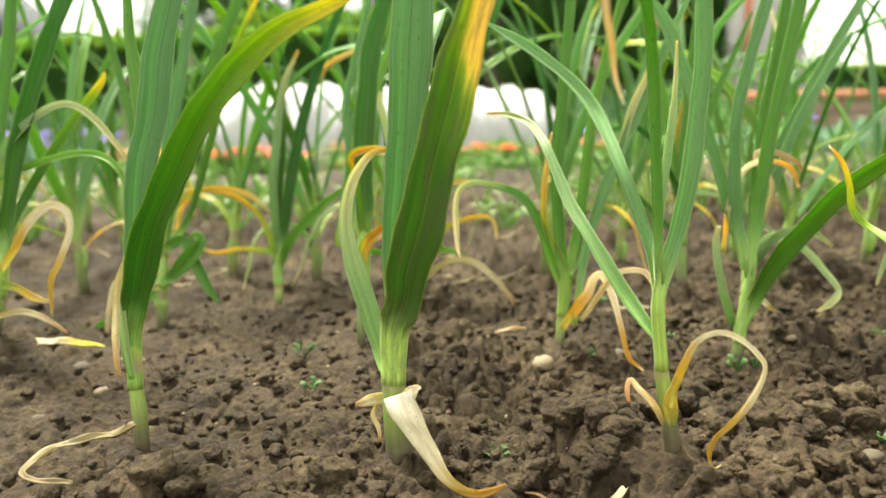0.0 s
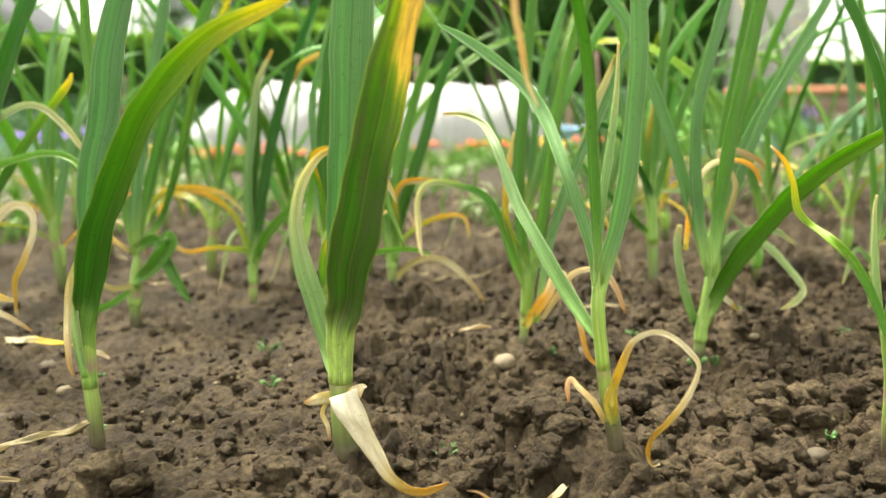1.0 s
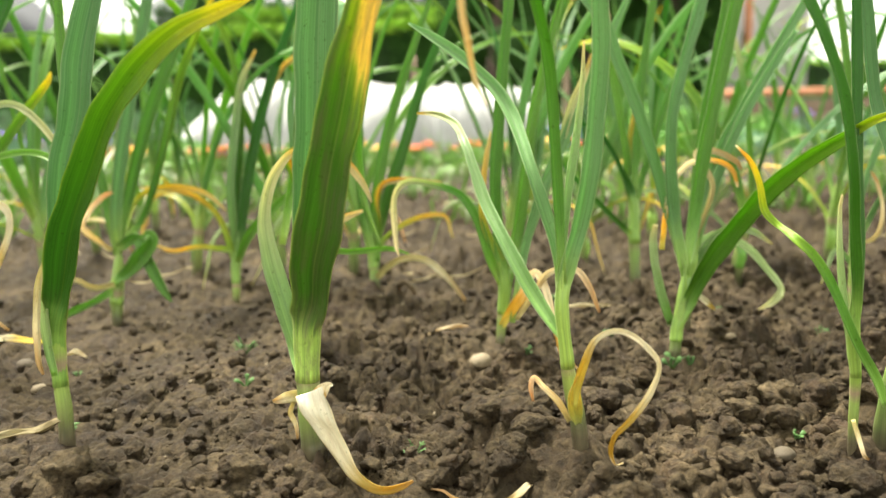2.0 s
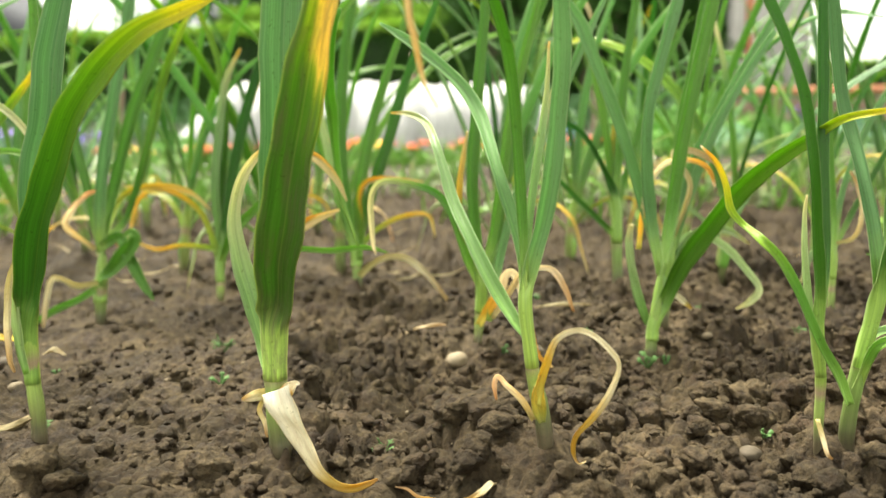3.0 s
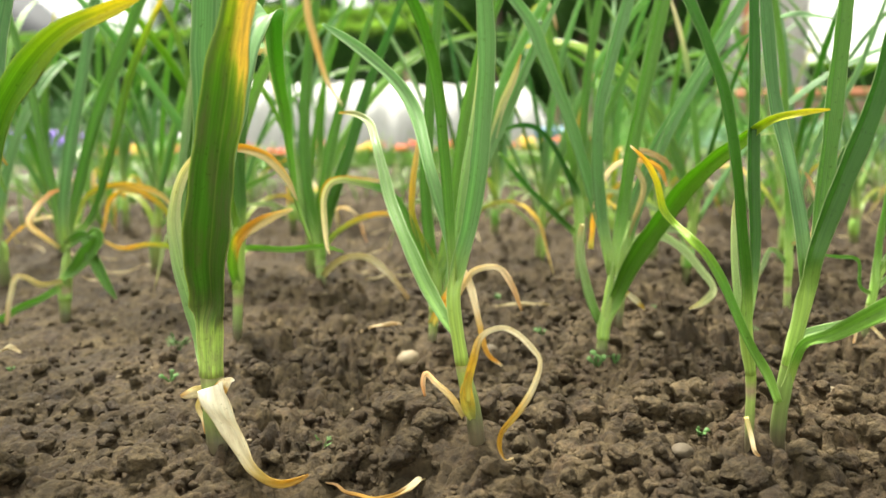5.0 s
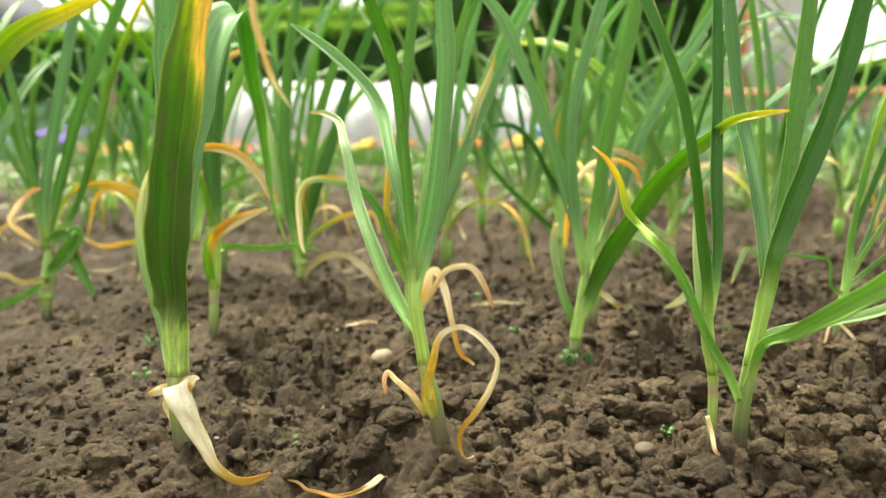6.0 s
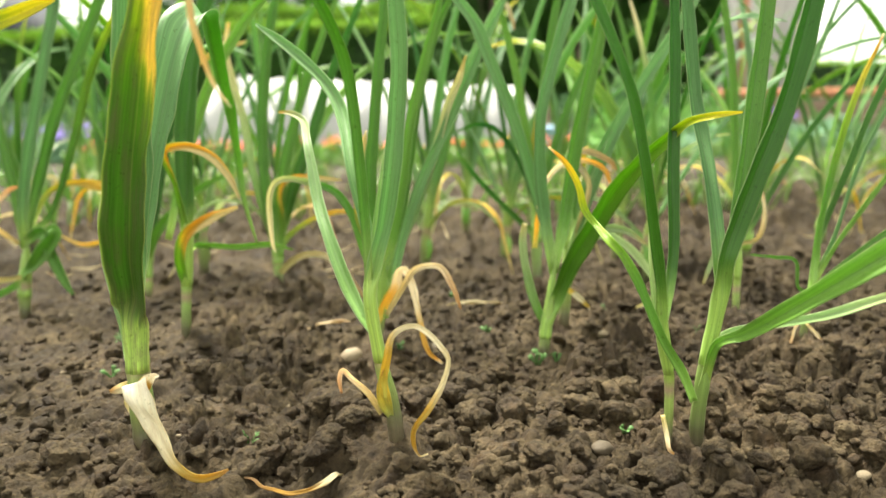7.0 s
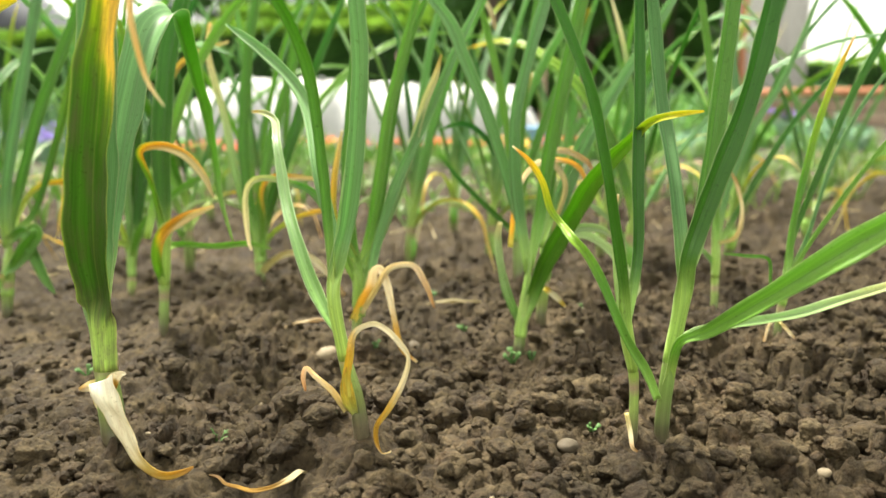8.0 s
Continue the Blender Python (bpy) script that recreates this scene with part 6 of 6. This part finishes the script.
def hedge(x0, x1, y, high, deep, n, top_share, label, seed):
    e = tagged(new("hedge"), label, "hedge")
    e.location = (x0, y, 0)
    w = x1 - x0
    # a dark sheet stands in for the shade deep among the leaves
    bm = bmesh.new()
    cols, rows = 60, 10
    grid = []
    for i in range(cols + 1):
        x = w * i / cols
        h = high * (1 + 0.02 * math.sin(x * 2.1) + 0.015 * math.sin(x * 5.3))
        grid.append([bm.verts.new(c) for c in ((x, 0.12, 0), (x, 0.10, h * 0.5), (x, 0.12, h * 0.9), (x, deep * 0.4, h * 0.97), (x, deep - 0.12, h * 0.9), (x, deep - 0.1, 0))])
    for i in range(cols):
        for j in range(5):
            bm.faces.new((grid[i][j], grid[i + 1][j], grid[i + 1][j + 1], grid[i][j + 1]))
    part("shade_core", bm, HEDGE_CORE, e)

    def side(r):
        x, z = r.uniform(0, w), r.uniform(0, 1) ** 0.8
        return (x, 0.06 + 0.1 * r.random() + 0.05 * math.sin(x * 3), z * high * 0.93), (0, -1, 0.25)

    def crest(r):
        x = r.uniform(0, w)
        d = r.random()
        return (x, d * deep * 0.8, high * (0.86 + 0.14 * r.random()) * (1 + 0.02 * math.sin(x * 2.1)) + 0.05 * r.random()), (0, -0.5, 1)
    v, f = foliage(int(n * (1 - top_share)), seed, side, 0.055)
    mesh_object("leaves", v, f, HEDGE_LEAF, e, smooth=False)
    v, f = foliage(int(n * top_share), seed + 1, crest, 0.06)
    mesh_object("lit_growth", v, f, HEDGE_TOP, e, "fresh light green growth along the top, tinted as lit", smooth=False)
    return e


hedge(-9.5, 1.0, 13.6, 1.42, 1.2, 34000, 0.32, "long clipped green hedge with new growth tinted as lit on top", 301).rotation_euler.z = radians(-12)
hedge(0.7, 4.7, 13.0, 3.3, 1.2, 20000, 0.15, "tall dark clipped evergreen hedge closing the garden", 331)
hedge(5.5, 18.0, 24.0, 1.25, 1.2, 9000, 0.4, "low distant hedge beyond the garden", 321)
hedge(-4.4, 3.4, 17.0, 2.25, 1.2, 16000, 0.6, "tall light green hedge further off", 311)


def tree(x, y, high, wide, n, seed, label, low=0.1):
    """A bushy tree: tapered trunk, limbs, and a crown of many leaves gathered in uneven clumps."""
    r = np.random.default_rng(seed)
    e = tagged(new("tree"), label, "tree")
    e.location = (x, y, 0)
    tv, tf, tuv = tube([(0, 0, -10, 26), (2, 0, high * 25, 20), (6, 3, high * 55, 13), (4, 0, high * 90, 4)], 10, 4, 0.06)
    mesh_object("trunk", tv, tf, BARK, e, uvs=tuv)
    clumps = []
    for k in range(46):
        a, h = r.uniform(0, 6.28), low + (1 - low) * r.random() ** 0.9
        rad = wide * math.sin(math.pi * min(0.93, 0.22 + 0.75 * h)) * r.uniform(0.45, 1.0)
        c = np.array([math.cos(a) * rad, math.sin(a) * rad, h * high])
        clumps.append((c, r.uniform(0.16, 0.34) * wide))
        if k % 4 == 0:
            lv, lf, luv = tube([(2, 0, max(20, h * high * 55), 7), (*(c * 55), 4), (*(c * 95), 1.2)], 6, 3, 0.05)
            mesh_object("limb", lv, lf, BARK, e, uvs=luv)

    def in_clump(rr):
        c, s = clumps[int(rr.integers(len(clumps)))]
        d = rr.normal(0, 1, 3)
        d /= np.linalg.norm(d)
        return c + d * s * rr.uniform(0.5, 1.05), d
    v, f = foliage(n, seed + 1, in_clump, 0.055)
    mesh_object("crown", v, f, HEDGE_LEAF, e, smooth=False)
    return e


tree(1.9, 9.2, 2.6, 0.95, 16000, 401, "dense dark green bushy conifer beside the hedge", 0.03)
tree(2.75, 9.0, 2.5, 0.8, 12000, 421, "dense dark green bush beside the post", 0.03)
tree(0.9, 10.4, 2.4, 0.8, 9000, 405, "dark green shrub tree behind the tunnel", 0.03)
tree(2.35, 10.8, 2.9, 1.1, 16000, 431, "dense dark green conifer at the back of the bushes", 0.03)
tree(1.4, 11.4, 2.8, 0.9, 10000, 441, "dark green bush at the end of the hedge", 0.03)
for k, (tx, ty, th, tw) in enumerate(((-5.2, 19.0, 4.2, 1.5), (-3.6, 19.5, 4.6, 1.5), (-2.3, 18.6, 3.9, 1.2), (-0.4, 19.2, 4.4, 1.4), (1.2, 18.8, 4.4, 1.5))):
    tree(tx, ty, th, tw, 9000, 411 + 7 * k, "leafy tree standing behind the hedge", 0.2)


def house(x, y, wide, deep, wall, ridge, label, pitch_mat, doors):
    """A small building with walls, gabled roof, windows and a door."""
    e = tagged(new("house"), label, "house")
    e.location = (x, y, 0)
    bm = bmesh.new()
    for a, b, c, d in ((0, 0, wide, 0.25), (0, deep - 0.25, wide, deep), (0, 0.25, 0.25, deep - 0.25), (wide - 0.25, 0.25, wide, deep - 0.25)):
        m = Matrix.Translation(((a + c) / 2, (b + d) / 2, wall / 2)) @ Matrix.Diagonal((c - a, d - b, wall, 1))
        bmesh.ops.create_cube(bm, size=1, matrix=m)
    part("wall", bm, RENDER_WALL, e)
    bm = bmesh.new()
    o = 0.3
    pts = [(-o, -o, wall), (wide + o, -o, wall), (wide + o, deep + o, wall), (-o, deep + o, wall), (-o, deep / 2, ridge), (wide + o, deep / 2, ridge)]
    vs = [bm.verts.new(p) for p in pts] + [bm.verts.new((p[0], p[1], p[2] + 0.12)) for p in pts]
    for q in ((0, 1, 5, 4), (2, 3, 4, 5), (3, 0, 4), (1, 2, 5), (0, 3, 2, 1)):
        if len(q) == 4 and q != (0, 3, 2, 1):
            bm.faces.new([vs[i + 6] for i in q])
        elif q == (0, 3, 2, 1):
            bm.faces.new([vs[i] for i in q])
        else:
            bm.faces.new([vs[i + 6] for i in q])
    for a, b in ((0, 1), (1, 2), (2, 3), (3, 0)):
        bm.faces.new((vs[a], vs[b], vs[b + 6], vs[a + 6]))
    part("roof", bm, pitch_mat, e)
    for wx in doors:
        bm = bmesh.new()
        bmesh.ops.create_cube(bm, size=1, matrix=Matrix.Translation((wx, -0.015, wall * 0.62)) @ Matrix.Diagonal((0.9, 0.06, 0.9, 1)))
        bmesh.ops.bevel(bm, geom=bm.edges[:], offset=0.01, segments=1, affect="EDGES")
        wnd = part("window", bm, METAL_GREY, e)
        bm = bmesh.new()
        bmesh.ops.create_cube(bm, size=1, matrix=Matrix.Translation((wx, -0.04, wall * 0.62)) @ Matrix.Diagonal((0.74, 0.03, 0.74, 1)))
        part("pane", bm, ROOF, wnd, "dark window glass")
    return e


house(-13.0, 24.0, 6.0, 5.0, 2.5, 5.0, "pale house with a dark slate roof beyond the hedge", ROOF, (1.5, 4.4)).rotation_euler.z = radians(90)
house(-1.9, 27.0, 5.2, 4.0, 2.9, 4.2, "pale rendered house far beyond the hedge", ROOF, (1.2, 2.6, 4.0))


def shed():
    """A pale shed of upright boards with a shallow roof."""
    e = tagged(new("shed"), "pale grey shed of upright weathered boards", "shed")
    e.location = (5.0, 12.6, 0)
    for k in range(9):
        bm = bmesh.new()
        bmesh.ops.create_cube(bm, size=1, matrix=Matrix.Translation((0.06 + 0.125 * k, 0.012 * (k % 2), 1.3)) @ Matrix.Diagonal((0.118, 0.03, 2.6, 1)))
        bmesh.ops.bevel(bm, geom=bm.edges[:], offset=0.006, segments=1, affect="EDGES")
        part("board", bm, METAL_GREY, e)
    for x in (0.02, 1.1):
        bm = bmesh.new()
        bmesh.ops.create_cube(bm, size=1, matrix=Matrix.Translation((x, 0.75, 1.3)) @ Matrix.Diagonal((0.04, 1.44, 2.6, 1)))
        part("side_wall", bm, METAL_GREY, e)
    bm = bmesh.new()
    bmesh.ops.create_cube(bm, size=1, matrix=Matrix.Translation((0.56, 0.7, 2.68)) @ Matrix.Rotation(0.06, 4, "X") @ Matrix.Diagonal((1.4, 1.8, 0.06, 1)))
    part("roof", bm, ROOF, e)
    return e


shed()


def beam(name, x0, y0, z0, x1, y1, z1, mat, label, category, group=""):
    """A sawn or round-edged timber as one bevelled piece."""
    bm = bmesh.new()
    bmesh.ops.create_cube(bm, size=1, matrix=Matrix.Diagonal((x1 - x0, y1 - y0, z1 - z0, 1)))
    bmesh.ops.bevel(bm, geom=bm.edges[:], offset=min(x1 - x0, y1 - y0, z1 - z0) * 0.12, segments=2, affect="EDGES")
    ob = part(name, bm, mat, None)
    ob.location = ((x0 + x1) / 2, (y0 + y1) / 2, (z0 + z1) / 2)
    return tagged(ob, label, category, group)


# raised bed of boards with a stained rail, grey post and bright glasshouse-like shed behind
def raised_bed():
    e = tagged(new("raised_bed"), "wooden raised bed with a red-brown stained top rail", "raised bed")
    e.location = (2.0, 5.1, 0)
    for k in range(2):
        bm = bmesh.new()
        bmesh.ops.create_cube(bm, size=1, matrix=Matrix.Translation((0.75, 0, 0.05 + 0.095 * k)) @ Matrix.Diagonal((1.5, 0.035, 0.09, 1)))
        bmesh.ops.bevel(bm, geom=bm.edges[:], offset=0.006, segments=1, affect="EDGES")
        part("board", bm, WOOD, e)
    bm = bmesh.new()
    bmesh.ops.create_cube(bm, size=1, matrix=Matrix.Translation((0.75, -0.01, 0.235)) @ Matrix.Diagonal((1.56, 0.11, 0.05, 1)))
    bmesh.ops.bevel(bm, geom=bm.edges[:], offset=0.008, segments=2, affect="EDGES")
    part("rail", bm, WOOD_RED, e, "red-brown stained top rail")
    for x in (0.02, 0.74, 1.46):
        bm = bmesh.new()
        bmesh.ops.create_cube(bm, size=1, matrix=Matrix.Translation((x, 0.04, 0.1)) @ Matrix.Diagonal((0.05, 0.045, 0.24, 1)))
        bmesh.ops.bevel(bm, geom=bm.edges[:], offset=0.005, segments=1, affect="EDGES")
        part("post", bm, WOOD, e)
    return e


raised_bed()
beam("wooden_post", 3.20, 8.3, -0.1, 3.34, 8.44, 2.1, METAL_GREY, "tall weathered grey post", "post")
beam("wooden_post", 3.40, 8.35, -0.1, 3.47, 8.43, 2.2, WOOD_RED, "slim red-brown wooden garden post", "post")


def stake(x, y, high, lean):
    v, f, uv = tube([(0, 0, -6, 3.0), (lean * 0.5, 0, high * 50, 2.8), (lean, 0, high * 100, 2.4)], 8, 4, 0.05)
    ob = mesh_object("garden_stake", v, f, WOOD, None, uvs=uv)
    ob.location = (x, y, 0)
    return tagged(ob, "weathered wooden garden stake", "stake", "stakes")


stake(0.665, 3.58, 0.40, 0.5)
stake(-0.05, 4.75, 0.50, 1)
stake(1.15, 5.2, 0.52, -2)
stake(-1.9, 4.9, 0.42, 6)


def flower_patch(name, x, y, wide, deep, high, seed, stalks, petal, green, label, category, bloom=0.03):
    """A low flowering plant: leafy stalks topped by ruffled blooms."""
    r = np.random.default_rng(seed)
    e = tagged(new(name), label, category)
    e.location = (x, y, ground_z(x, y))

    def mound(rr):
        a, d, h = rr.uniform(0, 6.28), rr.random() ** 0.5, rr.random()
        return (math.cos(a) * d * wide, math.sin(a) * d * deep, h * high * (1.05 - 0.5 * d)), (math.cos(a) * 0.6, math.sin(a) * 0.6, 0.7)
    v, f = foliage(stalks * 26, seed + 1, mound, 0.020)
    mesh_object("foliage", v, f, green, e, smooth=False)
    for k in range(stalks if petal else 0):
        a, d = r.uniform(0, 6.28), r.random() ** 0.5
        c = np.array([math.cos(a) * d * wide, math.sin(a) * d * deep, high * r.uniform(0.75, 1.25)])
        bv, bf = [], []
        for ring, (n, rad, up) in enumerate(((9, 1.0, 0.15), (7, 0.7, 0.45), (5, 0.35, 0.7))):
            for i in range(n):
                b = 6.28 * i / n + ring * 0.4
                o = np.array([math.cos(b), math.sin(b), 0])
                t = np.array([-math.sin(b), math.cos(b), 0])
                s = bloom * rad
                q = len(bv)
                bv += [c + np.array([0, 0, up * bloom * 0.4]), c + o * s * 0.7 - t * s * 0.35 + np.array([0, 0, up * bloom * 0.8]), c + o * s + np.array([0, 0, up * bloom * 0.55]), c + o * s * 0.7 + t * s * 0.35 + np.array([0, 0, up * bloom * 0.8])]
                bf += [(q, q + 1, q + 2, q + 3)]
        mesh_object("bloom", bv, bf, petal, e)
        sv, sf, suv = tube([(c[0] * 60, c[1] * 60, -1, 0.4), (c[0] * 90, c[1] * 90, c[2] * 60, 0.35), (c[0] * 100, c[1] * 100, c[2] * 100 + 0.3, 0.3)], 5, 2)
        mesh_object("stalk", sv, sf, green, e, uvs=suv)
    return e


fl = np.random.default_rng(91)
for k, x in enumerate(np.arange(-1.05, 0.62, 0.15)):
    flower_patch("marigold", x + fl.normal(0, 0.03), 2.75 + fl.normal(0, 0.08), 0.085, 0.08, 0.06, 500 + 3 * k, 7, PETAL_YELLOW if k in (1, 6, 10) else PETAL_ORANGE, CROP_LEAF, "low marigold with orange blooms" if k not in (1, 6, 10) else "low marigold with yellow blooms", "marigold")
for k, (x, y) in enumerate(((-1.42, 3.1), (-1.25, 3.0), (-1.62, 3.2), (2.1, 4.3))):
    flower_patch("purple_flower", x, y, 0.09, 0.09, 0.11, 560 + 3 * k, 8, PETAL_PURPLE, GREY_LEAF, "clump of purple flowers with grey-green leaves", "flower", 0.03)
for k, (x, y, w, h) in enumerate(((0.78, 2.9, 0.13, 0.10), (0.98, 3.1, 0.14, 0.13), (1.2, 2.95, 0.13, 0.11), (0.62, 3.2, 0.1, 0.08), (1.45, 3.3, 0.16, 0.15), (1.75, 3.1, 0.16, 0.14), (-1.05, 3.4, 0.14, 0.10), (0.3, 3.2, 0.12, 0.07), (-1.9, 3.4, 0.2, 0.14), (1.1, 3.9, 0.2, 0.2), (1.5, 4.1, 0.22, 0.24))):
    flower_patch("leafy_crop", x, y, w, w, h, 600 + 3 * k, 26, None, GREY_LEAF if k % 3 == 2 else CROP_LEAF, "leafy green vegetable clump", "vegetable")
for k, (x, y, w, h) in enumerate(((1.25, 5.6, 0.3, 0.34), (1.75, 6.0, 0.35, 0.42), (-1.7, 5.4, 0.45, 0.30), (-2.5, 5.8, 0.5, 0.34), (-1.0, 6.4, 0.5, 0.3), (2.6, 6.2, 0.5, 0.35), (3.5, 6.6, 0.5, 0.36), (-3.4, 6.2, 0.5, 0.36), (0.2, 6.6, 0.5, 0.26))):
    flower_patch("shrub", x, y, w, w, h, 660 + 3 * k, 60, None, SHRUB_LEAF, "low green shrub in the garden", "shrub")


def tub(x, y):
    bm = bmesh.new()
    profile = ((0.055, 0.0), (0.062, 0.05), (0.072, 0.11), (0.078, 0.112), (0.078, 0.122), (0.068, 0.122), (0.058, 0.03))
    rings = []
    for r, z in profile:
        rings.append([bm.verts.new((r * math.cos(6.2832 * k / 20), r * math.sin(6.2832 * k / 20), z)) for k in range(20)])
    for a, b in zip(rings, rings[1:]):
        for k in range(20):
            bm.faces.new((a[k], a[(k + 1) % 20], b[(k + 1) % 20], b[k]))
    bm.faces.new(rings[0][::-1])
    bm.faces.new(rings[-1])
    ob = part("plastic_tub", bm, BLUE_TUB, None)
    ob.location = (x, y, ground_z(x, y) - 0.01)
    return tagged(ob, "small pale blue plastic tub on the ground", "tub")


tub(0.57, 3.03)


# ---- what moves: the withered leaf tip that hangs over the bed starts to flutter ----
def motions():
    """The hanging tip swings about the bend of its leaf: seconds and degrees."""
    swing = ((0.0, 0), (1.0, 0), (2.0, 0.3), (3.0, 0), (4.0, 0), (4.7, 0), (5.3, -2), (5.6, 6), (5.8, 20), (6.0, -1), (6.2, 0), (6.4, 6.5), (6.6, 6.7), (6.8, 4.8), (7.0, -1.2), (7.1, 2.3),
             (7.2, -14.5), (7.3, -1), (7.4, -1), (7.5, -19), (7.6, -23), (7.8, -15), (7.9, 13.5), (8.0, 4.5))
    bend = Matrix.Translation(Vector(HANG_BEND) / 100)
    walk(hanging_tip, [(t, bend @ pose(0, 0, 0, 0, a, 0) @ bend.inverted()) for t, a in swing])


motions()
